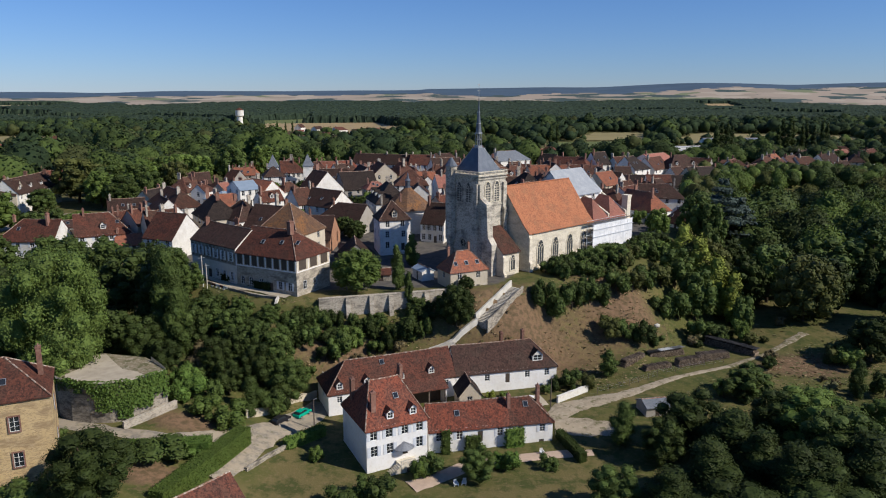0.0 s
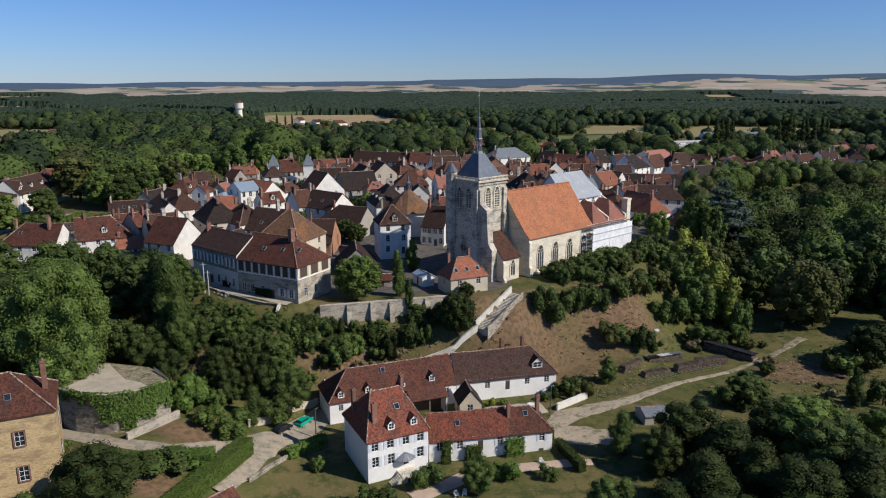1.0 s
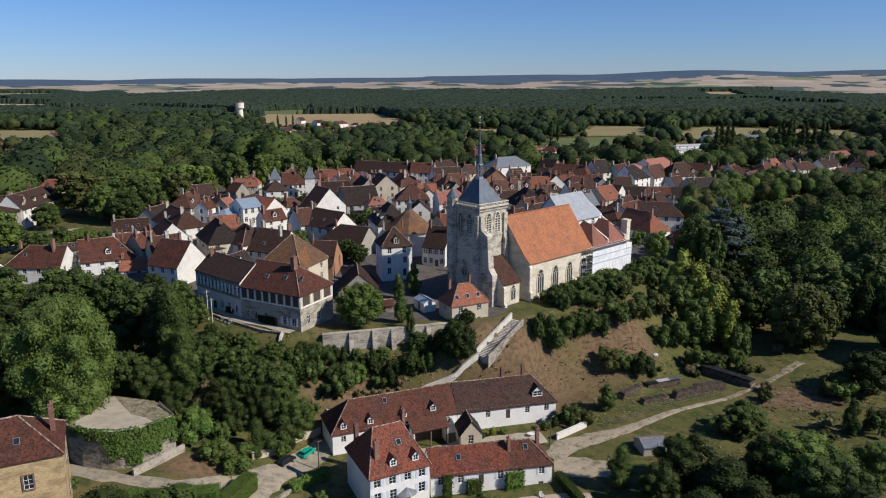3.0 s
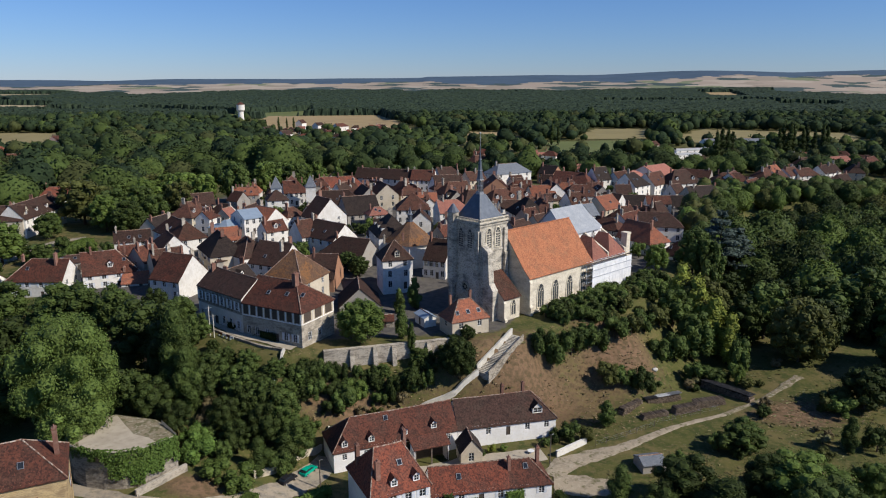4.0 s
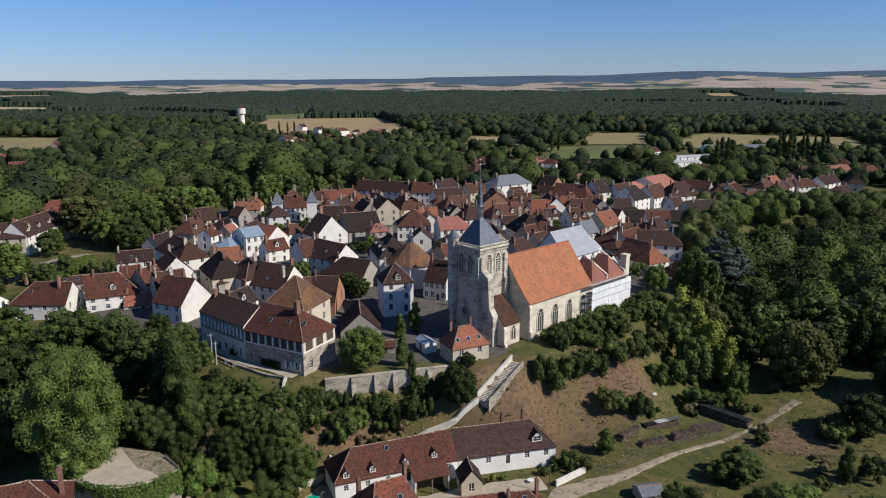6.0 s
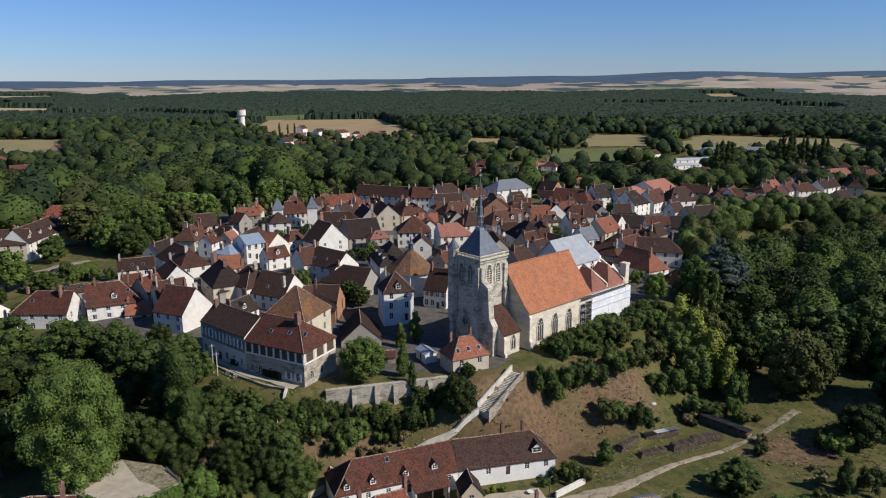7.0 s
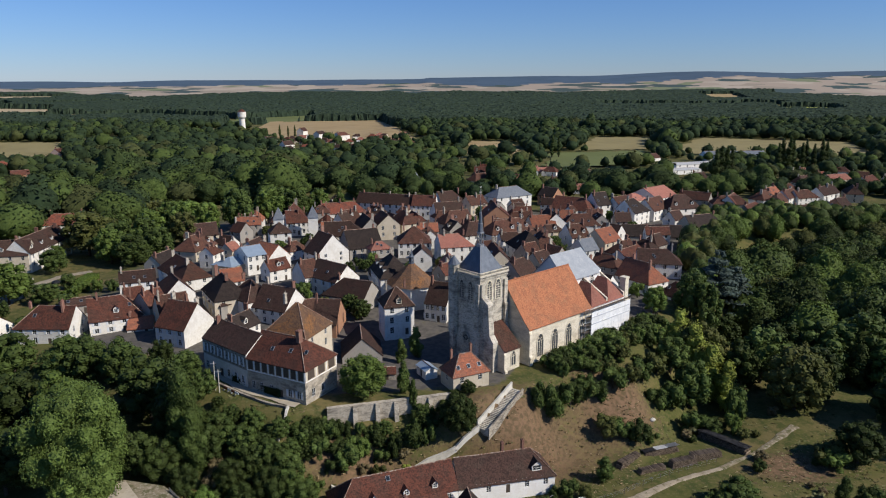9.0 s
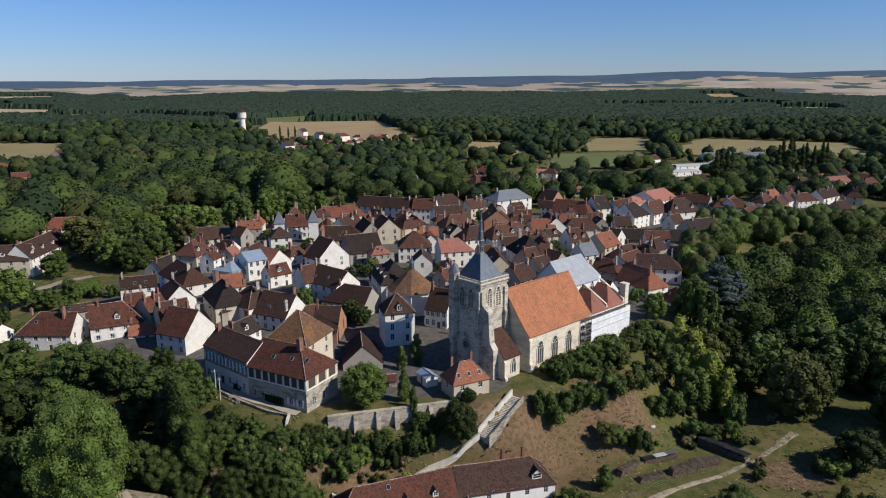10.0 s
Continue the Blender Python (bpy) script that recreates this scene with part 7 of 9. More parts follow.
def woods():
    """Canopy of single crowns between the town and the far woods."""
    rnd = random.Random(5)
    kinds = {"mid": [], "dark": [], "olive": [], "light": []}
    y = 330.0
    while y < 1420:
        step = 14.0 + y * 0.0035
        half = y * 0.70 + 60
        x = -half
        while x < half:
            px, py = x + rnd.uniform(-6, 6), y + rnd.uniform(-6, 6)
            x += step * rnd.uniform(0.7, 1.25)
            if py < 430 and -145 < px < 150 or clear(px, py) or in_field(px, py, 5) or in_house(px, py, 4):
                continue
            if py < edge_y(px) + 4 and px > 0:
                continue
            open_town = math.exp(-((px - 110) / 210) ** 2 - ((py - 640) / 210) ** 2) + 1.25 * math.exp(-((px + 165) / 120) ** 2 - ((py - 1000) / 130) ** 2) + 0.8 * math.exp(-((px + 360) / 60) ** 2 - ((py - 560) / 110) ** 2)
            if 470 < py < 860 and -0.64 < px / py < -0.47:
                open_town += 0.45
            if 1170 < py < 1352 and abs(px / py + 0.277) < 0.022:
                continue
            if 330 < py < 376 and -206 < px < -172:
                continue
            if 590 < py < 900 and 60 < px < 470:
                open_town += 0.35
            if 590 < py < 790 and abs(px / py - 0.36) < 0.075 and in_house(px, py + 40, 45):
                continue
            if noise.noise((px * 0.022, py * 0.022, 9)) > 0.62 - 0.58 * open_town:
                continue
            stand = noise.noise((px * 0.012, py * 0.012, 31))  # stands of like age and kind
            h = rnd.uniform(13, 19) + 5 * stand + (rnd.uniform(3, 7) if rnd.random() < 0.12 else 0)
            if open_town > 0.2:
                h = rnd.uniform(6, 15) * rnd.choice((0.8, 1.0, 1.15))
            h *= 1.15 if px < -40 and py < 800 else 1.0
            odds = (4.5, 3 - 4 * stand, 1.6, 2.4 + 5 * stand) if py < 800 else (4, 5, 0.6, 0.4)
            if py < 540 and px < -50:
                odds = (4.0, 0.8, 1.6, 5.0)
            kinds[rnd.choices(("mid", "dark", "olive", "light"), [max(0.1, o) for o in odds])[0]].append((px, py, h * 1.08, rnd.uniform(1.0, 1.55)))
        y += step * 0.9
    for leaf, places in kinds.items():
        seed = {"mid": 3, "dark": 4, "olive": 6, "light": 8}[leaf]
        scatter("woodland", f"{LEAFWORD[leaf]} broadleaf woods beyond the town", [q for q in places if q[1] < 600], 8, 11, 16, 60, 330, 0.35, leaf, seed)
        scatter("woodland", f"{LEAFWORD[leaf]} woods on the plain", [q for q in places if q[1] >= 600], 8, 6, 9, 24, 30, 0.62, leaf, seed + 20)


woods()


def far_canopy():
    """Unbroken canopy of the far woods as one rolling sheet of crowns."""
    xs0 = [(-1 + 2 * i / 520) for i in range(521)]
    ys, y = [], 1370.0
    while y < 3900:
        ys.append(y)
        y += 7 + (y - 1370) * 0.006
    verts, faces = [], []
    rnd = random.Random(9)
    n = len(xs0)
    for y in ys:
        half = y * 0.72 + 80
        step = 7 + (y - 1370) * 0.006
        for u in xs0:
            x = u * half + rnd.uniform(-3, 3)
            yy = y + rnd.uniform(-0.55, 0.55) * step
            g = ground(x, min(yy, 3500))
            m = noise.noise((x * 0.0011, yy * 0.0014, 2)) + 0.35 * noise.noise((x * 0.004, yy * 0.004, 4))
            cover = m > -0.42 + 0.75 * smooth(3200, 3750, yy) and not in_field(x, yy) and y > 1371
            top = 15 + rnd.uniform(-2.2, 2.2) + 3 * noise.noise((x * 0.02, yy * 0.02, 1)) + 3 * noise.noise((x * 0.005, yy * 0.005, 6))
            verts.append((x, yy, g + (top if cover else -6)))
    for j in range(len(ys) - 1):
        for i in range(n - 1):
            a = j * n + i
            if max(verts[a][2], verts[a + 1][2], verts[a + n][2], verts[a + n + 1][2]) > -10:
                faces.append((a, a + 1, a + n + 1, a + n))
    ob = mesh_object("far_woodland", verts, faces, CANOPY)
    return tagged(ob, "dark unbroken forest canopy stretching to the hills", "forest", kind="stuff")


CANOPY = material("forest_canopy", (0.028, 0.043, 0.026), 0.95, 0, (((0.040, 0.057, 0.031), 0.03, 0.8, 0.46, 0.60), ((0.015, 0.025, 0.014), 0.10, 0.9, 0.47, 0.58)), 0.5, 0.2)
far_canopy()


def water_tower(x, y):
    z = ground(x, y)
    t = thing("water_tower", x, y, z - 0.5, 0, "white concrete water tower with a wide tank", "water tower")
    bm = bmesh.new()
    cylinder(bm, 0, 0, 0, 17, 4.4, 3.9, 20)
    part("shaft", bm, WALL["white"], t)
    bm = bmesh.new()
    cylinder(bm, 0, 0, 16.5, 18.5, 3.9, 6.0, 20)
    cylinder(bm, 0, 0, 18.5, 26.0, 6.0, 6.0, 20)
    part("tank", bm, WALL["white"], t)
    bm = bmesh.new()
    cylinder(bm, 0, 0, 26.0, 29.5, 6.3, 0.5, 20)
    part("cap", bm, ROOF["rust"], t, "low conical tiled cap")
    t.scale = (1.25, 1.25, 1.35)


water_tower(-372.0, 1345.0)


def long_shed(x, y, a, L, W, ze, zr, roof, label):
    return house(x, y, a, L, W, ze, zr, "clean", roof, "..", 1, 6, 0, 0, 0, 0, label=label, group="sheds beyond the town", name="shed")


long_shed(311.0, 775.0, 4, 66, 22, -1.0, 3.6, "slate", "long farm shed with a grey sheet roof and white gable")
long_shed(206.0, 640.0, 20, 44, 16, 0.4, 1.2, "sheet", "low white flat-roofed works hall")
long_shed(238.0, 690.0, 20, 50, 18, 0.2, 1.0, "sheet", "low white flat-roofed works hall")

# poplar rows and park trees behind the town
for x, y, h in ((214, 566, 27), (219, 569, 29), (224, 570, 28), (229, 574, 26), (304, 655, 26), (309, 658, 31), (314, 656, 32), (319, 660, 29), (327, 658, 26), (332, 662, 28), (337, 657, 25), (346, 660, 29), (351, 662, 27), (120, 800, 24), (128, 806, 22), (-262, 1160, 20), (-250, 1166, 18), (-240, 1170, 19)):
    tree(x, y, h, "poplar", "dark", 1.25 if y < 600 else 1.1, group="poplars beyond the town")

# trees west of the town
for x, y, h, k, l in ((-150, 318, 17, "round", "olive"), (-143, 300, 16, "round", "light"), (-132, 312, 18, "round", "mid"), (-138, 330, 19, "round", "light"), (-122, 330, 17, "round", "olive"), (-160, 340, 18, "round", "mid"),
                      (-166, 300, 9, "round", "light"), (-128, 296, 10, "round", "mid"), (-118, 352, 18, "round", "light"), (-104, 360, 20, "round", "mid"), (-92, 372, 20, "round", "light"), (-80, 384, 18, "round", "mid"), (-128, 352, 20, "round", "light"),
                      (-110, 378, 21, "round", "mid"), (-140, 366, 19, "round", "light"), (-154, 380, 18, "round", "olive"), (-70, 396, 17, "round", "light"), (-168, 366, 17, "round", "mid"), (-60, 408, 16, "tall", "mid"), (-92, 396, 19, "round", "mid"),
                      (-142, 262, 8, "shrub", "mid"), (-134, 252, 6, "shrub", "light"), (-124, 258, 5, "shrub", "mid"), (-152, 250, 10, "round", "mid"), (-160, 236, 10, "round", "light"), (-172, 226, 11, "round", "mid"), (-146, 226, 7, "round", "dark"),
                      (-30, 440, 14, "round", "mid"), (6, 300, 7, "round", "olive"), (28, 372, 6, "round", "dark"), (-47, 226, 5, "shrub", "mid"), (-27, 220, 7, "round", "dark"), (-8, 192, 9, "tall", "mid"), (-12, 188, 7, "tall", "mid")):
    tree(x, y, h, k, l)


# ---- the wooded slope to the east ----
def east_wood():
    rnd = random.Random(21)
    kinds = {"mid": [], "dark": [], "olive": [], "light": []}
    for y in range(150, 424, 12):
        for i in range(-1, 23):
            x = 70 + i * 12.5 + rnd.uniform(-5, 5)
            yy = y + rnd.uniform(-5, 5)
            d = edge_y(x) - yy
            right = x - (0.0 + 0.62 * yy)
            if d < -3 or x < 92 + max(0, 195 - yy) * 0.9 or right > 60:
                continue
            if yy < 200 and x < 118 or yy < 262 and x < 110:
                continue
            h = max(9.0, min(rnd.uniform(12, 23), 12.0 - ground(x, yy)))
            leaf = rnd.choices(("mid", "dark", "olive", "light"), (5, 4.5, 1.4, 1.5))[0]
            if yy < 225:
                tree(x, yy, h, rnd.choice(("round", "round", "tall")), leaf, rnd.uniform(1.05, 1.35))
            else:
                kinds[leaf].append((x, yy, h, rnd.uniform(0.85, 1.2)))
    low = {"mid": [], "dark": [], "olive": [], "light": []}
    for _ in range(330):                                    # trees, thickets and gardens along the rim
        x = rnd.uniform(92, 330)
        yy = edge_y(x) + rnd.uniform(-10, 26 if x < 215 else 8)
        if in_house(x, yy, 2.5):
            continue
        low[rnd.choice(("mid", "mid", "olive", "dark", "light"))].append((x, yy, rnd.uniform(6, 11), rnd.uniform(0.9, 1.3)))
    for leaf, places in kinds.items():
        scatter("slope_woodland", f"{LEAFWORD[leaf]} trees of the wooded slope below the town", places, 8, 14, 20, 80, 1500, 0.255, leaf, {"mid": 51, "dark": 52, "olive": 53, "light": 54}[leaf], LEAF)
        scatter("rim_thicket", f"{LEAFWORD[leaf]} low trees and thickets along the town's rim", low[leaf], 6, 10, 14, 20, 160, 0.32, leaf, {"mid": 61, "dark": 62, "olive": 63, "light": 64}[leaf], LEAF)


east_wood()


def yard_trees():
    """Small trees and bushes in the courts between the houses."""
    rnd = random.Random(63)
    made = 0
    while made < 46:
        x, y = rnd.uniform(-100, 95), rnd.uniform(212, 400)
        if y < edge_y(x) + 12 or in_house(x, y, 1.6) or math.hypot(x + 11, y - 235) < 13 or abs(x - 40) < 26 and y < 232:
            continue
        made += 1
        tree(x, y, rnd.uniform(4, 7.5), rnd.choice(("round", "shrub", "round")), rnd.choice(("mid", "dark", "olive", "light")), rnd.uniform(0.9, 1.2), group="trees in the town's yards")


yard_trees()


# single trees and shrubs of the slope, placed one by one
tree(-49.8, 93.4, 11.0, "round", "dark", 1.37)
tree(-58.1, 93.2, 5.5, "shrub", "mid", 1.70)
tree(-60.6, 91.9, 4.2, "shrub", "light", 1.77)
tree(-44.3, 107.9, 5.0, "shrub", "mid", 2.37)
tree(-48.3, 106.6, 4.0, "shrub", "mid", 1.88)
tree(-40.7, 110.7, 4.2, "shrub", "ivy", 1.51)
tree(-22.2, 118.2, 3.5, "shrub", "light", 1.06)
tree(-12.8, 106.3, 5.0, "shrub", "mid", 1.14)
tree(-9.6, 105.5, 6.2, "shrub", "dark", 1.14)
tree(-16.1, 103.6, 4.0, "shrub", "mid", 1.86)
tree(-1.3, 114.7, 5.2, "shrub", "mid", 1.29)
tree(-4.0, 112.7, 5.0, "shrub", "light", 0.79)
tree(6.2, 112.4, 6.5, "round", "mid", 1.20)
tree(12.6, 116.3, 4.8, "shrub", "ivy", 1.02)
tree(10.4, 117.0, 3.8, "shrub", "ivy", 1.08)
tree(18.9, 116.0, 3.5, "shrub", "mid", 1.39)
tree(34.0, 124.0, 8.8, "tall", "mid", 1.34)
tree(27.6, 103.2, 8.2, "round", "mid", 1.27)
tree(46.0, 123.2, 11.8, "round", "dark", 1.29)
tree(39.5, 117.3, 8.8, "round", "dark", 1.12)
tree(50.9, 115.4, 11.8, "tall", "dark", 2.03)
tree(43.7, 106.5, 10.5, "tall", "dark", 2.05)
tree(53.1, 109.0, 11.2, "tall", "dark", 1.72)
tree(68.1, 122.1, 12.8, "round", "light", 1.51)
tree(62.8, 124.2, 11.2, "round", "dark", 1.14)
tree(67.9, 111.8, 13.8, "round", "mid", 1.24)
tree(67.8, 103.4, 13.0, "tall", "dark", 1.80)
tree(55.6, 102.4, 11.8, "tall", "dark", 1.84)
tree(60.1, 102.4, 10.8, "tall", "dark", 1.87)
tree(35.0, 99.3, 9.5, "tall", "dark", 2.12)
tree(44.3, 96.5, 8.2, "round", "dark", 2.27)
tree(58.1, 95.2, 9.0, "round", "dark", 2.16)
tree(81.7, 122.1, 11.2, "round", "light", 0.95)
tree(65.7, 144.4, 7.2, "round", "mid", 1.65)
tree(60.5, 143.6, 6.2, "shrub", "mid", 1.14)
tree(88.8, 143.3, 8.5, "tall", "mid", 0.98)
tree(95.0, 143.5, 8.2, "shrub", "dark", 0.94)
tree(77.1, 159.2, 4.0, "shrub", "dark", 1.28)
tree(28.8, 148.7, 6.5, "shrub", "mid", 0.99)
tree(32.5, 148.4, 5.2, "shrub", "olive", 0.95)
tree(25.7, 148.7, 4.5, "shrub", "dark", 0.99)
tree(38.5, 155.9, 6.2, "tall", "mid", 1.65)
tree(96.2, 160.0, 7.0, "shrub", "light", 1.28)
tree(103.0, 162.7, 11.2, "round", "dark", 1.35)
tree(95.2, 163.1, 7.0, "shrub", "olive", 1.50)
tree(54.0, 171.4, 4.0, "shrub", "mid", 1.15)
tree(64.9, 176.1, 3.2, "shrub", "dry", 1.29)
tree(50.0, 137.2, 5.0, "shrub", "mid", 1.25)
tree(-22.4, 149.2, 8.8, "shrub", "mid", 0.98)
tree(-14.8, 154.0, 4.8, "shrub", "mid", 1.08)
tree(-19.8, 153.5, 6.5, "shrub", "light", 0.98)
tree(-11.8, 155.4, 7.5, "shrub", "dark", 0.59)
tree(-6.7, 157.0, 8.5, "shrub", "dark", 0.86)
tree(-3.8, 157.5, 7.0, "shrub", "mid", 0.67)
tree(-15.4, 151.5, 4.2, "shrub", "olive", 1.08)
tree(-9.4, 155.1, 3.8, "shrub", "dry", 0.97)
tree(-8.8, 152.8, 3.5, "shrub", "lime", 1.03)
tree(-18.6, 151.1, 3.0, "shrub", "dry", 1.19)
tree(-25.1, 147.7, 5.0, "shrub", "dark", 1.10)
tree(-28.5, 150.2, 6.8, "shrub", "mid", 0.97)
tree(-36.9, 130.8, 7.8, "tall", "mid", 1.37)
tree(-39.7, 123.6, 6.0, "shrub", "light", 1.44)
tree(-43.4, 124.7, 5.8, "shrub", "light", 1.36)
tree(-48.1, 129.6, 6.0, "shrub", "ivy", 1.42)
tree(-51.5, 133.9, 6.2, "shrub", "ivy", 1.01)
tree(-51.0, 149.8, 8.8, "round", "mid", 1.12)
tree(-44.8, 147.3, 8.5, "round", "mid", 1.13)
tree(-52.8, 145.0, 10.5, "round", "dark", 0.86)
tree(-38.8, 144.3, 9.0, "round", "mid", 1.04)
tree(-34.1, 141.7, 9.8, "round", "mid", 1.01)
tree(-37.1, 138.2, 10.0, "round", "dark", 0.92)
tree(-31.4, 137.9, 9.5, "round", "mid", 1.14)
tree(-29.3, 144.7, 6.2, "shrub", "mid", 1.13)
tree(-31.8, 134.7, 7.8, "shrub", "dark", 0.93)
tree(-42.2, 142.8, 9.0, "round", "dark", 1.04)
tree(-33.4, 132.6, 7.2, "shrub", "mid", 0.98)
tree(-46.0, 139.2, 9.0, "round", "dark", 1.03)
tree(-42.6, 135.5, 7.5, "round", "dark", 1.07)
tree(-43.5, 130.6, 6.2, "shrub", "mid", 0.76)
tree(-49.6, 139.7, 5.8, "shrub", "dry", 1.13)
tree(-32.7, 153.0, 6.0, "shrub", "mid", 1.11)
tree(-29.6, 154.7, 6.8, "shrub", "dark", 0.84)
tree(-37.9, 153.4, 4.8, "shrub", "mid", 1.08)
tree(-44.9, 155.4, 5.5, "shrub", "mid", 1.05)
tree(-50.6, 157.2, 5.5, "shrub", "mid", 1.07)
tree(-20.0, 166.2, 10.6, "ball", "light", 1.22, "round bright green lime tree behind the retaining wall", z=1.9)
tree(3.7, 159.1, 10.2, "ball", "dark", 0.90)
tree(-10.1, 167.7, 8.8, "tall", "mid", 0.83)
tree(-7.7, 164.1, 8.5, "tall", "mid", 0.67)
tree(25.0, 169.9, 9.0, "shrub", "mid", 0.87)
tree(28.7, 170.6, 9.5, "shrub", "mid", 0.90)
tree(32.8, 173.8, 9.8, "shrub", "dark", 0.83)
tree(37.7, 176.7, 9.2, "shrub", "mid", 0.89)
tree(41.7, 177.3, 8.0, "shrub", "mid", 0.89)
tree(45.7, 181.1, 8.5, "shrub", "mid", 1.06)
tree(50.4, 183.4, 8.0, "shrub", "olive", 0.99)
tree(55.4, 187.6, 8.8, "shrub", "mid", 1.00)
tree(61.1, 193.7, 9.0, "shrub", "olive", 1.08)
tree(66.5, 197.9, 12.0, "round", "mid", 1.05)
tree(73.3, 205.9, 14.0, "round", "olive", 0.99)
tree(41.9, 170.7, 7.8, "shrub", "olive", 1.05)
tree(46.1, 170.3, 6.8, "shrub", "mid", 1.04)
tree(50.5, 170.4, 7.5, "shrub", "dark", 1.10)
tree(59.2, 183.3, 8.0, "shrub", "mid", 1.02)
tree(64.2, 186.6, 11.5, "shrub", "mid", 0.84)
tree(70.5, 191.0, 15.0, "round", "mid", 0.88)
for x, y, h in ((74.5, 203.0, 17.5), (78.5, 198.5, 17.0), (82.0, 194.5, 13.5), (71.5, 207.5, 14.5), (80.5, 191.5, 11.0)):
    tree(x, y, h, "tall", "lime", 1.15, "feathery yellow-green bamboo thicket on the slope")
tree(81.0, 188.2, 9.5, "shrub", "lime", 0.8)
tree(80.3, 207.7, 18.0, "round", "olive", 0.83)
tree(80.3, 185.1, 13.2, "shrub", "mid", 0.64)
tree(67.7, 179.8, 8.0, "shrub", "mid", 1.10)
tree(72.3, 179.3, 6.2, "shrub", "mid", 1.22)
tree(77.7, 178.4, 8.0, "shrub", "light", 0.72)
tree(97.6, 207.3, 18.8, "round", "mid", 0.99)
tree(99.3, 188.6, 18.5, "ball", "olive", 1.02)
tree(89.5, 204.3, 16.0, "round", "dark", 0.89)
tree(106.8, 216.4, 16.8, "round", "dark", 1.01)
tree(107.4, 192.8, 16.8, "round", "dark", 0.93)
tree(97.0, 246.0, 21.0, "cedar", "blue", 1.05)
tree(105.5, 252.0, 23.0, "cedar", "blue", 1.15)
tree(92.5, 226.0, 12.0, "round", "dark", 1.1)
tree(85.3, 223.2, 20.8, "round", "mid", 0.60)
tree(69.0, 225.8, 9.5, "round", "light", 1.03)
tree(56.5, 205.7, 7.0, "shrub", "dark", 0.86)
tree(82.1, 228.8, 17.0, "round", "mid", 0.89)
tree(70.7, 209.7, 8.0, "shrub", "light", 0.96)
tree(-160.5, 316.4, 22.2, "round", "olive", 1.23)
tree(-142.7, 306.2, 18.0, "round", "mid", 1.16)
tree(-160.7, 286.7, 10.5, "round", "mid", 1.29)
tree(-154.1, 243.5, 16.5, "round", "light", 1.15)
tree(-140.8, 243.8, 8.0, "round", "mid", 1.53)
tree(-131.5, 239.6, 6.5, "shrub", "mid", 1.32)
tree(-130.2, 212.1, 6.8, "shrub", "mid", 1.28)
tree(-134.3, 257.6, 5.8, "shrub", "light", 1.11)
tree(-128.0, 255.9, 6.8, "shrub", "light", 0.93)
tree(-137.1, 255.4, 3.2, "shrub", "light", 1.40)
tree(-121.1, 254.3, 5.5, "shrub", "mid", 0.96)
tree(-116.7, 256.2, 5.5, "shrub", "dark", 1.12)
tree(-130.6, 294.1, 14.5, "round", "dark", 1.15)
tree(-124.5, 306.5, 13.8, "round", "mid", 1.16)
tree(-132.2, 337.2, 12.2, "round", "dark", 1.52)
tree(-260.2, 424.3, 17.0, "round", "mid", 1.49)
tree(-239.8, 412.1, 16.5, "round", "dark", 1.37)
tree(-80.1, 176.6, 6.2, "shrub", "mid", 1.21)
tree(-71.8, 174.7, 6.2, "shrub", "mid", 1.28)
tree(-86.5, 177.5, 8.0, "shrub", "mid", 0.96)
tree(-66.3, 171.4, 5.5, "shrub", "mid", 1.10)
tree(-103.0, 180.0, 10.5, "round", "mid", 1.42)
tree(-94.6, 178.6, 12.8, "round", "mid", 1.20)
tree(-118.4, 185.5, 13.2, "round", "mid", 1.18)
tree(-49.6, 241.7, 6.2, "shrub", "mid", 0.75)
tree(-46.9, 236.7, 5.0, "shrub", "light", 0.76)
tree(-0.3, 280.9, 5.8, "shrub", "olive", 1.22)
tree(-31.0, 225.6, 6.8, "round", "dark", 1.19)
tree(-26.8, 221.4, 6.8, "round", "dark", 1.17)


# the great plane tree and its neighbours by the terrace
tree(-73.5, 131.5, 28.5, "round", "plane", 0.86, "tall bright green plane tree beside the gravel terrace", z=-7.0, count=26000, size=0.085, variant=0)
tree(-58.5, 148.0, 21.5, "tall", "mid", 0.95, "tall ivy-clad tree on the bank above the terrace", z=-5.0, count=14000, size=0.09, variant=1)
tree(-54.5, 143.0, 15.5, "tall", "mid", 0.95, "ivy-clad tree leaning over the terrace", z=-6.0, count=11000, size=0.10, variant=2)
tree(-71.0, 126.5, 13.0, "round", "plane", 1.0, "low spreading limbs of a plane tree over the terrace", z=-6.5, count=10000, size=0.12, variant=1)
tree(-60.5, 138.5, 9.5, "round", "dark", 1.1, z=-5.5)
tree(-54.5, 135.0, 7.5, "round", "dark", 1.1, z=-6.5)
tree(-66.5, 141.0, 11.0, "round", "dark", 1.1, z=-5.5)
tree(-62.0, 153.0, 20.0, "tall", "dark", 1.1, z=-4.0)
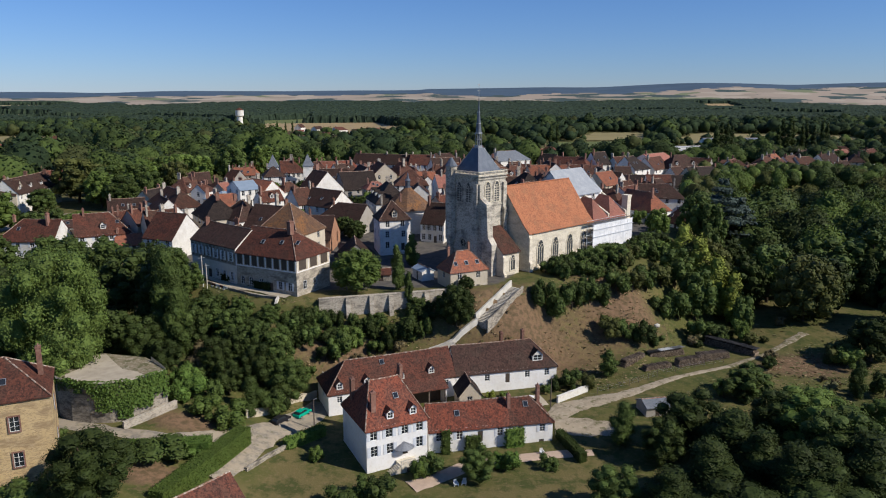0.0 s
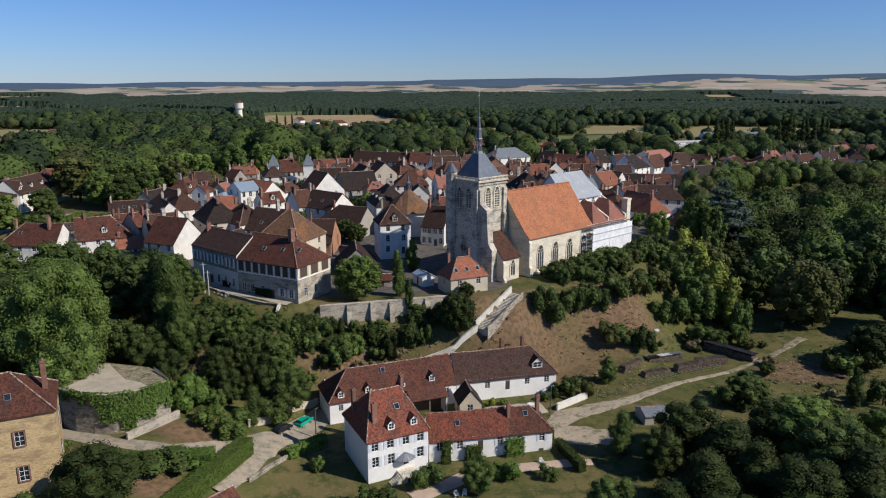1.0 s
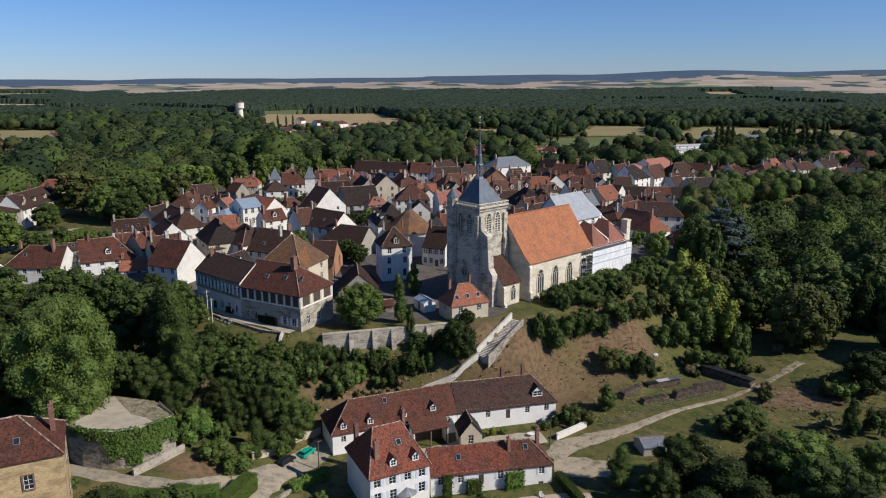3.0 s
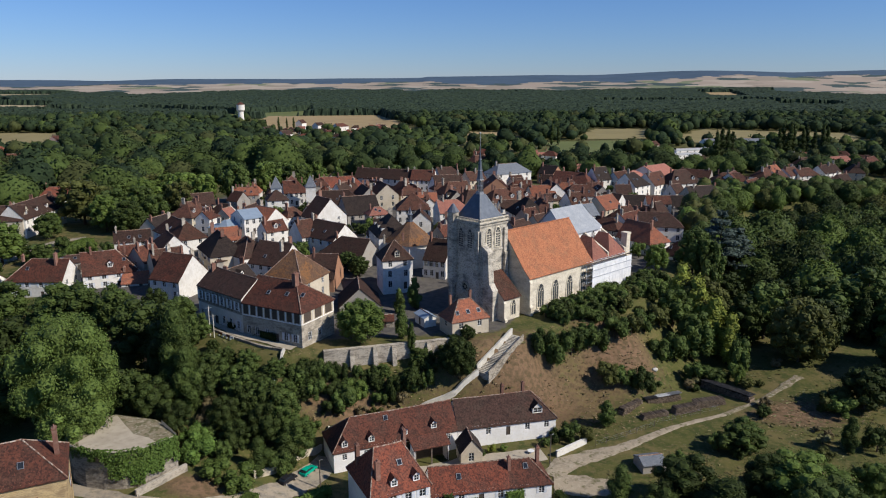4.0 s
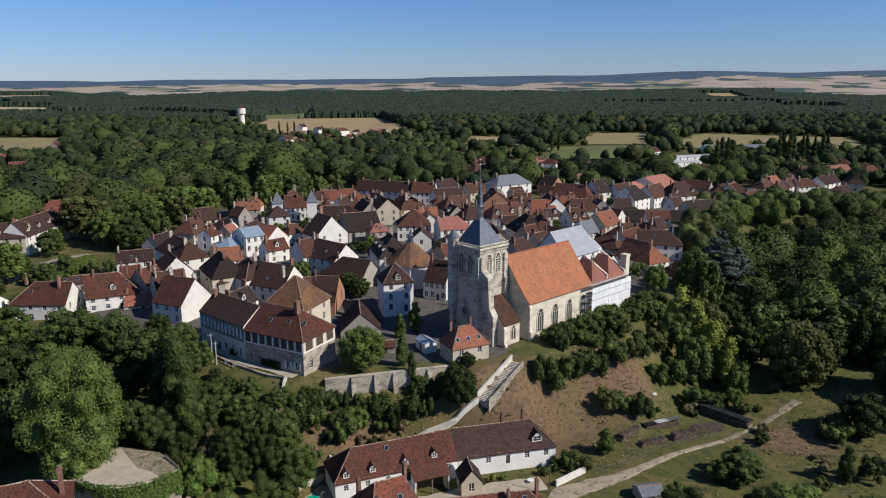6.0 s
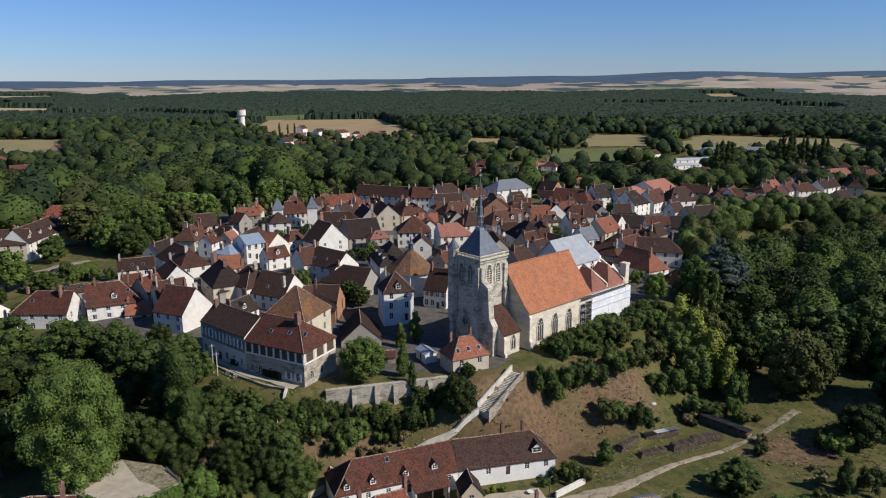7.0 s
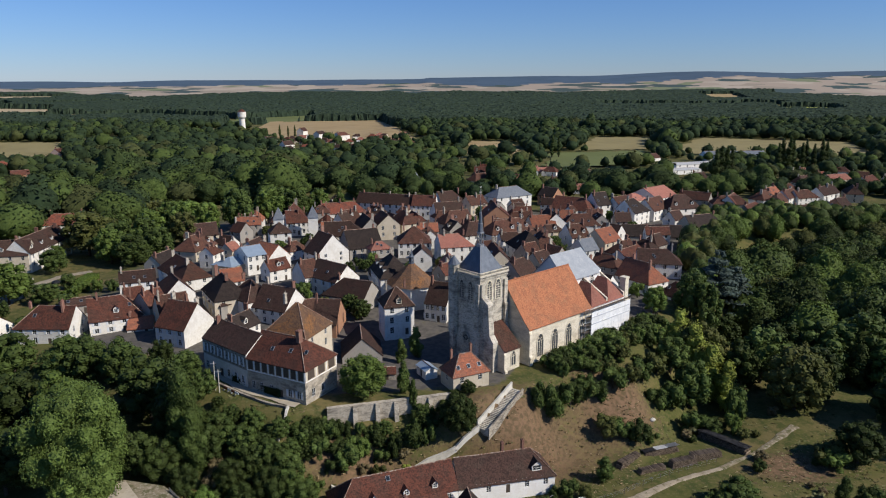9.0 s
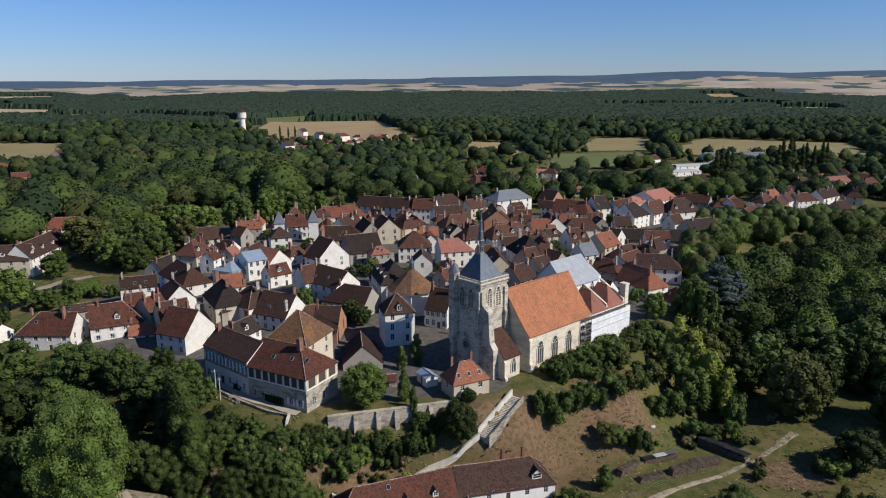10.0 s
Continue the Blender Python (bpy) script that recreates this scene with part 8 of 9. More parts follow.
for x, y, h, k, l, w in ((-84, 150, 20, "round", "mid", 1.1), (-93, 162, 17, "round", "light", 1.1), (-72, 163, 17, "round", "dark", 1.1), (-84, 176, 13, "round", "mid", 1.1), (-100, 180, 13, "round", "mid", 1.1),
                         (-108, 166, 16, "round", "dark", 1.2), (-122, 178, 15, "round", "mid", 1.2), (-66, 172, 10, "round", "mid", 1.1), (-60, 166, 8, "round", "mid", 1.1), (-76, 182, 8, "round", "dark", 1.1),
                         (-95, 140, 16, "round", "dark", 1.2), (-110, 150, 17, "round", "dark", 1.2), (-132, 166, 16, "round", "mid", 1.2), (-140, 190, 13, "round", "mid", 1.2)):
    tree(x, y, h, k, l, w)


for x, y, h, l in ((-32.0, 156.2, 4.6, "dark"), (-29.0, 156.0, 5.4, "mid"), (-26.2, 156.4, 5.0, "dark"), (-34.5, 154.8, 4.2, "mid"), (-50.0, 129.0, 5.5, "ivy"), (-49.5, 133.5, 6.5, "ivy"), (-48.6, 127.6, 2.6, "ivy"), (-48.5, 136.0, 5.0, "mid"), (-49.5, 142.5, 6.0, "dry"), (-46.5, 139.5, 4.5, "mid"), (-73.0, 121.0, 5.0, "ivy"), (-64.0, 111.0, 4.0, "mid")):
    tree(x, y, h, "shrub", l, 1.0)


for x, y, h in ((-55, 162, 3.2), (-50, 156.5, 4.6), (-44, 153.5, 5.4), (-38, 151.5, 5.0), (-46, 149.5, 6.6), (-35, 148.5, 5.2), (-54, 154, 6.4), (-41.5, 148.0, 6.0)):
    tree(x, y, h, "round", trnd.choice(("dark", "mid", "dark")), 1.25)


for k in range(13):                                         # bushes standing against the plateau's wall
    x = -33 + 2.6 * k + trnd.uniform(-0.7, 0.7)
    if not -14.6 < x < -7.5:
        tree(x, 163.2 + 0.285 * (x + 12) - trnd.uniform(2.4, 4.2), trnd.uniform(3.6, 5.2) + (1.6 if x < -22 else 0), "shrub", trnd.choice(("dark", "mid", "mid")), trnd.uniform(0.75, 1.0))
for k in range(20):                                         # thicket under the plateau's wall
    x = -33 + 2.0 * k + trnd.uniform(-1.2, 1.2)
    tree(x, 147.5 + (x + 24) * 0.43 + trnd.uniform(3.5, 8.5), trnd.uniform(2.8, 4.6), trnd.choice(("round", "shrub")), trnd.choice(("dark", "dark", "mid")), 1.3)


for k in range(16):                                         # rough growth between the nave and the bare slope
    s, o = trnd.uniform(12, 50), trnd.uniform(10, 17)
    tree(23 + 0.731 * s + 0.682 * o, 185.5 + 0.682 * s - 0.731 * o, trnd.uniform(2.2, 4.4), "shrub", trnd.choice(("mid", "dark", "olive", "light")), 1.25)
for k in range(22):                                         # scrub around the upper meadow
    x, y = trnd.uniform(58, 112), trnd.uniform(140, 190)
    if abs((y - 158.2) - (x - 61) * 0.6) > 4 and not (x < 72 and 158 < y < 172):
        tree(x, y, trnd.uniform(1.4, 3.6), "shrub", trnd.choice(("mid", "olive", "dry", "dark", "weed")), 1.4)


for k in range(44):                                         # dense thicket between the nave and the bare slope
    s, o = trnd.uniform(9, 56), trnd.uniform(3.6, 14.0)
    tree(23 + 0.731 * s + 0.682 * o, 185.5 + 0.682 * s - 0.731 * o, trnd.uniform(4.4, 7.0), "shrub", trnd.choice(("mid", "dark", "mid", "olive", "light")), trnd.uniform(1.0, 1.3))
for k in range(20):                                         # bushes right of the stair, close under the nave
    s, o = trnd.uniform(-1, 24), trnd.uniform(2.6, 10.5)
    if (23 + 0.731 * s + 0.682 * o) > 22.5:
        tree(23 + 0.731 * s + 0.682 * o, 185.5 + 0.682 * s - 0.731 * o, trnd.uniform(3.8, 6.0), "shrub", trnd.choice(("mid", "dark", "mid", "light")), trnd.uniform(0.95, 1.2))
for k in range(10):                                         # shrubs along the foot of the nave
    s, o = 2.5 + 4.6 * k, trnd.uniform(3.4, 5.4)
    tree(23 + 0.731 * s + 0.682 * o, 185.5 + 0.682 * s - 0.731 * o, trnd.uniform(3.2, 4.8), "shrub", trnd.choice(("mid", "dark", "mid", "olive")), 1.15)
for k in range(9):
    s, o = 8 + 4.6 * k, trnd.uniform(7.5, 11)
    tree(23 + 0.731 * s + 0.682 * o, 185.5 + 0.682 * s - 0.731 * o, trnd.uniform(3.6, 5.6), "shrub", trnd.choice(("mid", "dark", "mid", "olive")), 1.2)
for x, y, h, l in ((10.5, 143.6, 2.6, "lime"), (8.6, 142.2, 2.2, "mid"), (13.5, 144.6, 2.0, "light"), (22.5, 146.5, 3.0, "mid"), (0.5, 131.0, 2.4, "mid"), (-6.0, 131.5, 2.6, "dark")):
    tree(x, y, h, "shrub", l, 1.1)


# ---- roads, walls and steps ----
ASPHALT = material("worn_asphalt", (0.330, 0.275, 0.200), 0.95, 0, (((0.160, 0.146, 0.120), 0.5, 0.7, 0.44, 0.62), ((0.370, 0.320, 0.245), 1.4, 0.6, 0.5, 0.68), ((0.110, 0.115, 0.055), 0.9, 0.5, 0.58, 0.68)), 0.2, 10)
GRAVEL = material("pale_gravel", (0.430, 0.370, 0.280), 1.0, 0, (((0.300, 0.255, 0.190), 0.4, 0.7, 0.42, 0.7), ((0.200, 0.180, 0.110), 1.1, 0.6, 0.55, 0.75)), 0.3, 9)
PINKGRAVEL = material("pink_gravel", (0.480, 0.360, 0.270), 1.0, 0, (((0.360, 0.270, 0.200), 0.8, 0.6, 0.42, 0.7),), 0.3, 9)
CEMENT = material("cement_wall", (0.560, 0.530, 0.460), 0.9, 0, (((0.340, 0.320, 0.270), 0.6, 0.7, 0.42, 0.7), ((0.660, 0.630, 0.550), 2.5, 0.4, 0.5, 0.75)), 0.4, 5)


def along(points, step):
    """Points every step metres along a polyline, with the way's direction."""
    out = []
    for (x0, y0), (x1, y1) in zip(points, points[1:]):
        n = max(1, round(math.hypot(x1 - x0, y1 - y0) / step))
        for i in range(n):
            out.append((x0 + (x1 - x0) * i / n, y0 + (y1 - y0) * i / n))
    out.append(points[-1])
    way = []
    for i, p in enumerate(out):
        a, b = out[max(0, i - 1)], out[min(len(out) - 1, i + 1)]
        d = math.hypot(b[0] - a[0], b[1] - a[1]) or 1
        way.append((p[0], p[1], (b[0] - a[0]) / d, (b[1] - a[1]) / d))
    return way


def ribbon(name, points, widths, mat, label, lift=0.14):
    """A road or path laid on the land."""
    way = along(points, 1.6)
    verts, faces, n = [], [], 5
    for i, (x, y, dx, dy) in enumerate(way):
        t = i / (len(way) - 1) * (len(widths) - 1)
        k = min(int(t), len(widths) - 2)
        w = widths[k] + (widths[k + 1] - widths[k]) * (t - k)
        w *= 1 + 0.3 * noise.noise((x * 0.35, y * 0.35, 5)) + 0.25 * noise.noise((x * 1.3, y * 1.3, 6))
        for j in range(n):
            o = (j / (n - 1) - 0.5) * w
            px, py = x - dy * o, y + dx * o
            verts.append((px, py, max(ground(px, py), ground(px + 0.8, py), ground(px - 0.8, py), ground(px, py + 0.8), ground(px, py - 0.8)) + lift - (0.1 if j in (0, n - 1) else 0)))
    for i in range(len(way) - 1):
        for j in range(n - 1):
            a = i * n + j
            faces.append((a, a + n, a + n + 1, a + 1))
    return tagged(mesh_object(name, verts, faces, mat), label, name, kind="structure")


TRACK = material("track_gravel", (0.340, 0.282, 0.200), 1.0, 0, (((0.230, 0.190, 0.130), 0.4, 0.8, 0.44, 0.62), ((0.430, 0.370, 0.275), 1.5, 0.6, 0.50, 0.64), ((0.120, 0.115, 0.050), 0.8, 0.8, 0.56, 0.66)), 0.4, 8)
ribbon("track", [(22.5, 134), (26, 139.0), (32, 142), (39.1, 145.0), (47, 150), (54.3, 154.6), (61, 158.2), (68.5, 161)], [5, 4.6, 3.0, 2.1, 1.6, 1.2], TRACK, "pale gravel track climbing past the log stacks")
STONY = material("stony_earth", (0.230, 0.190, 0.125), 1.0, 0, (((0.110, 0.105, 0.050), 0.6, 0.9, 0.44, 0.58), ((0.380, 0.330, 0.250), 1.6, 0.7, 0.52, 0.64)), 0.5, 5)
ribbon("footpath", [(68.5, 161), (74, 164.5), (80, 168), (87, 173), (95, 179)], [1.5, 1.2, 1.8, 2.6], STONY, "stony grass-grown path up to the trees")
ribbon("yard", [(22.5, 131.5), (34, 130)], [7, 6], TRACK, "pale gravel yard beside the villa", 0.2)
ribbon("road", [(-24, 141), (-26.5, 134.5), (-30.0, 128.6), (-34.2, 123.8), (-37.5, 119.8), (-42.0, 116.2), (-47.5, 113.9), (-54.7, 115.0), (-61.4, 116.4), (-69, 118.8), (-90, 121)], [6.0, 6.2, 5.0, 3.8, 3.3, 3.0, 3.0, 3.0], ASPHALT, "worn village road below the bank")
ribbon("road", [(-31, 127.5), (-33.2, 118), (-36.5, 106)], [3.6, 3.2, 3.0], ASPHALT, "worn side lane between hedges", 0.17)
ribbon("road", [(-156, 226), (-155.5, 240), (-157.5, 256), (-158.5, 268), (-155, 280), (-146, 288)], [5, 5, 5, 4.5], ASPHALT, "worn lane past the manor garden", 0.2)
ribbon("garden_path", [(-5, 110), (-1, 112.5), (5, 117.6), (12, 119.4), (20, 120.8), (28, 121.4)], [3.5, 3, 2.6, 2.2], PINKGRAVEL, "pink gravel path before the white wing")
ribbon("pavement", [(-60, 178), (-50, 168.2), (-35, 160.0)], [3, 3], GRAVEL, "dry gravel walk along the terrace edge", 0.25)


def wall_run(name, points, thick, high, below, mat, label, level=None, cope=True):
    """A free-standing or retaining wall following the land."""
    way = along(points, 2.0)
    w = tagged(new(name), label, "wall", kind="structure")
    bm = bmesh.new()
    rows = []
    for x, y, dx, dy in way:
        g = ground(x, y)
        top = (g + high if level is None else level) + 0.10 * noise.noise((x * 0.5, y * 0.5, 8))
        rows.append([bm.verts.new(p) for p in ((x + dy * thick / 2, y - dx * thick / 2, min(g, top) - below), (x + dy * thick / 2, y - dx * thick / 2, top),
                                               (x - dy * thick / 2, y + dx * thick / 2, top), (x - dy * thick / 2, y + dx * thick / 2, min(g, top) - below))])
    for a, b in zip(rows, rows[1:]):
        for i in range(3):
            bm.faces.new((a[i], b[i], b[i + 1], a[i + 1]))
    bm.faces.new(rows[0])
    bm.faces.new(rows[-1][::-1])
    part("masonry", bm, mat, w)
    if cope:
        bm = bmesh.new()
        last = None
        for x, y, dx, dy in way:
            g = ground(x, y)
            top = (g + high if level is None else level) + 0.10 * noise.noise((x * 0.5, y * 0.5, 8)) + 0.004
            o = thick / 2 + 0.07
            r = [bm.verts.new(p) for p in ((x + dy * o, y - dx * o, top), (x + dy * o, y - dx * o, top + 0.12), (x - dy * o, y + dx * o, top + 0.12), (x - dy * o, y + dx * o, top))]
            if last:
                for i in range(4):
                    bm.faces.new((last[i], r[i], r[(i + 1) % 4], last[(i + 1) % 4]))
            last = r
        part("coping", bm, mat, w)
    return w


ribbon("yard", [(-14, 131.5), (-4, 135.0), (8, 139.5), (22, 143.2)], [5, 6, 6, 5], GRAVEL, "gravel court between the farm ranges", 0.2)


def tufts():
    """Dry grass tufts, weeds and stones over the open slopes."""
    rnd = random.Random(77)
    for leaf, count, size, keep in (("straw", 2200, 0.16, 0.3), ("weed", 1700, 0.26, 0.0), ("olive", 500, 0.30, 0.0)):
        verts, faces = [], []
        made = 0
        while made < count:
            x, y = rnd.uniform(-55, 115), rnd.uniform(100, 188)
            if y > edge_y(x) - 1 or -26 < x < 30 and 112 < y < 160 and not (y > 150 + (x - 0) * 0.3 and x < 30 and y > 156):
                if not (y < edge_y(x) - 1 and y > 0.31 * (x + 22.6) + 147):
                    continue
            if keep and dryness(x, y) < keep:
                continue
            if abs((y - 134) - (x - 22.5) * 0.62) < 5 and 20 < x < 100 or x < -20 and y < 131 or y < 128 and x < 45:
                continue
            if rnd.random() > 0.55 + 0.9 * noise.noise((x * 0.15, y * 0.15, 4)):
                continue
            made += 1
            z = ground(x, y)
            for _ in range(2):
                t = rnd.uniform(0, 6.28)
                s = size * rnd.uniform(0.5, 1.6)
                c, d = math.cos(t) * s, math.sin(t) * s
                i = len(verts)
                px, py = x + rnd.uniform(-0.2, 0.2), y + rnd.uniform(-0.2, 0.2)
                verts += [(px - c, py - d, z - 0.05), (px + c, py + d, z - 0.05), (px + c * 1.3 + d * 0.9, py + d * 1.3 - c * 0.9, z + s * 0.4), (px - c * 1.2 + d * 0.9, py - d * 1.2 - c * 0.9, z + s * 0.34)]
                faces.append((i, i + 1, i + 2, i + 3))
        tagged(mesh_object("grass_tufts", verts, faces, LEAF[leaf]), f"{LEAFWORD[leaf]} grass tufts and weeds on the open slope", "grass", kind="stuff")


tufts()
wall_run("wall_path", [(8.4, 159.4), (2.7, 156.6), (-3.8, 154.6), (-10, 151.9), (-18, 148.0), (-25.5, 146.2)], 0.5, 1.2, 2.0, CEMENT, "pale cement wall beside the sloping path")
wall_run("wall_road", [(-37.5, 128.6), (-33.2, 133.2), (-29.6, 139.6), (-26.8, 144.5)], 0.4, 1.5, 1.5, WALL["cream"], "low cream wall below the bushes")
wall_run("wall_edge", [(-28.0, 158.4), (-24, 159.6), (-12, 163.0), (3.0, 167.3)], 1.1, 1.6, 4.6, WALL["field"], "old rubble retaining wall of the plateau", 2.3)


def wall_buttresses():
    """Sloping stone piers against the plateau's retaining wall."""
    for k, x in enumerate((-21.5, -16.2, -11.8, -3.5)):
        y = 163.0 + 0.285 * (x + 12) - 0.6
        b = thing("buttress", x, y, ground(x, y - 0.8) - 0.6, 15.9, "sloping rubble pier against the retaining wall", "buttress", "piers of the retaining wall")
        h = 2.3 - b.location.z + 0.2 * math.sin(k * 2.1)
        bm = bmesh.new()
        pts = [(0.1, 0), (-1.3, 0), (-0.9, h * 0.55), (-0.25, h), (0.1, h)]
        p, q = [bm.verts.new((-0.55, u, v)) for u, v in pts], [bm.verts.new((0.55, u, v)) for u, v in pts]
        bm.faces.new(p)
        bm.faces.new(q[::-1])
        for i in range(5):
            bm.faces.new((p[i], q[i], q[(i + 1) % 5], p[(i + 1) % 5]))
        bmesh.ops.bevel(bm, geom=bm.edges[:], offset=0.06, segments=1, affect="EDGES")
        part("pier", bm, WALL["field"], b)


wall_buttresses()
wall_run("wall_garden", [(-57.5, 171.0), (-50, 165.4), (-43, 161.0), (-37.0, 158.6)], 0.5, 0.4, 3.0, WALL["rubble"], "low stone wall edging the school garden")
wall_run("wall_footing", [(30.6, 189.2), (34.6, 193.0), (38.6, 196.7), (42.6, 200.4)], 0.5, 1.1, 1.2, BRICK, "low weathered brick wall along the foot of the nave")
wall_run("wall_bank", [(-37.2, 158.4), (-37.4, 155.0), (-38.2, 151.0)], 0.4, 0.8, 1.5, CEMENT, "pale wall stepping down the bank")
wall_run("wall_yard", [(24.6, 141.8), (28, 144.4), (32.2, 147.6)], 0.4, 1.4, 1.0, WALL["white"], "low white yard wall with an uneven top")
wall_run("wall_lane", [(-33.0, 111.4), (-30.6, 117.2), (-27.8, 122.4), (-24, 127.4)], 0.35, 0.7, 0.8, WALL["rubble"], "crumbling low stone wall of the garden")
wall_run("wall_terrace", [(-55.4, 116.3), (-52.6, 120.3), (-49.4, 125.4)], 0.5, 1.3, 1.0, WALL["field"], "pale patched stone wall below the terrace")


def stairs():
    """Straight flight from the church down to the path, between parapets."""
    a, b = Vector((18.6, 170.2, 2.0)), Vector((9.3, 158.8, -3.2))
    d = b - a
    run = math.hypot(d.x, d.y)
    turn = math.degrees(math.atan2(d.y, d.x))
    st = thing("stone_stair", a.x, a.y, a.z, turn, "long flight of worn stone steps with a pale parapet", "stairs")
    n = 29
    me = None
    for k in range(n):
        if me is None:
            bm = bmesh.new()
            box(bm, 0, run / n + 0.06, -1.5, 1.5, -1.6, 0)
            bmesh.ops.bevel(bm, geom=bm.edges[:], offset=0.02, segments=1, affect="EDGES")
            me = bpy.data.meshes.new("step")
            bm.to_mesh(me)
            bm.free()
            me.materials.append(WALL["oldstone"])
        piece("step", me, st, "", pose(run * k / n, 0, d.z * (k + 1) / n))
    for y0, y1, hi, m in ((-1.98, -1.52, 1.5, CEMENT), (1.52, 1.85, 0.6, WALL["rubble"])):
        bm = bmesh.new()
        pts = [(0, hi), (run, d.z + hi), (run, d.z - 2.4), (0, -2.4)]
        p, q = [(x, y0, z) for x, z in pts], [(x, y1, z) for x, z in pts]
        face(bm, p)
        face(bm, q[::-1])
        for i in range(4):
            face(bm, [p[i], q[i], q[(i + 1) % 4], p[(i + 1) % 4]])
        part("parapet", bm, m, st)


stairs()


def leaf_box(bm_name, parent, L, W, H, count, size, leaf, seed, base=0.0):
    """A clipped hedge: leaf clumps over a box, with a dense core."""
    rnd = random.Random(seed)
    verts, faces = [], []
    for _ in range(count):
        s = rnd.random() * (2 * L * H + 2 * W * H + L * W)
        if s < 2 * L * H:
            p, n = Vector((rnd.uniform(-L / 2, L / 2), rnd.choice((-1, 1)) * W / 2, rnd.uniform(0, H))), None
        elif s < 2 * L * H + 2 * W * H:
            p = Vector((rnd.choice((-1, 1)) * L / 2, rnd.uniform(-W / 2, W / 2), rnd.uniform(0, H)))
        else:
            p = Vector((rnd.uniform(-L / 2, L / 2), rnd.uniform(-W / 2, W / 2), H))
        p += Vector((rnd.gauss(0, 0.12), rnd.gauss(0, 0.12), rnd.gauss(0, 0.1) + base))
        n = Vector((rnd.gauss(0, 1), rnd.gauss(0, 1), rnd.gauss(0.5, 1))).normalized()
        a = n.orthogonal().normalized() * size * rnd.uniform(0.6, 1.4)
        b = n.cross(a) * 0.7
        i = len(verts)
        verts += [p - a, p - b, p + a, p + b]
        faces.append((i, i + 1, i + 2, i + 3))
    i = len(verts)
    x, y, z = L / 2 - 0.1, W / 2 - 0.1, H - 0.1
    verts += [Vector(v) for v in ((-x, -y, -0.3 + base), (x, -y, -0.3 + base), (x, y, -0.3 + base), (-x, y, -0.3 + base), (-x, -y, z + base), (x, -y, z + base), (x, y, z + base), (-x, y, z + base))]
    faces += [(i + 4, i + 5, i + 6, i + 7), (i, i + 1, i + 5, i + 4), (i + 1, i + 2, i + 6, i + 5), (i + 2, i + 3, i + 7, i + 6), (i + 3, i, i + 4, i + 7)]
    return mesh_object(bm_name, verts, faces, LEAF[leaf], parent)


def hedge(x0, y0, x1, y1, W, H, leaf, label, seed):
    L = math.hypot(x1 - x0, y1 - y0)
    h = thing("hedge", (x0 + x1) / 2, (y0 + y1) / 2, (ground(x0, y0) + ground(x1, y1)) / 2, math.degrees(math.atan2(y1 - y0, x1 - x0)), label, "hedge", "clipped hedges")
    leaf_box("foliage", h, L, W, H, int(L * (W + 2 * H) * (38 if seed in (1, 2, 8) else 16)), 0.11 if seed in (1, 2, 8) else 0.2, leaf, seed)


hedge(-34.9, 118.4, -42.2, 96.5, 2.8, 3.0, "light", "long clipped hedge with a flat top beside the lane", 1)
hedge(-59.0, 108.6, -38.6, 111.2, 3.0, 2.6, "ivy", "long leafy vine row beside the village road", 8)
hedge(22.6, 127.4, 25.6, 118.0, 1.6, 1.8, "dark", "clipped dark green hedge beside the villa garden", 2)
hedge(-54.0, 173.2, -40.0, 164.0, 1.6, 2.0, "dark", "dark hedge under the old school wall", 3)
hedge(4.6, 122.1, 7.4, 122.7, 0.7, 3.0, "mid", "dark climbing vine against the white wing", 5)
hedge(12.2, 123.5, 15.6, 124.2, 0.8, 3.6, "ivy", "green climbing vine against the white end house", 6)
hedge(0.2, 121.2, 1.8, 121.6, 0.8, 4.6, "mid", "tall climber in the corner of the white villa", 7)
hedge(-28.5, 121.4, -22.5, 127.6, 1.8, 1.9, "ivy", "loose green hedge beside the garden wall", 4)


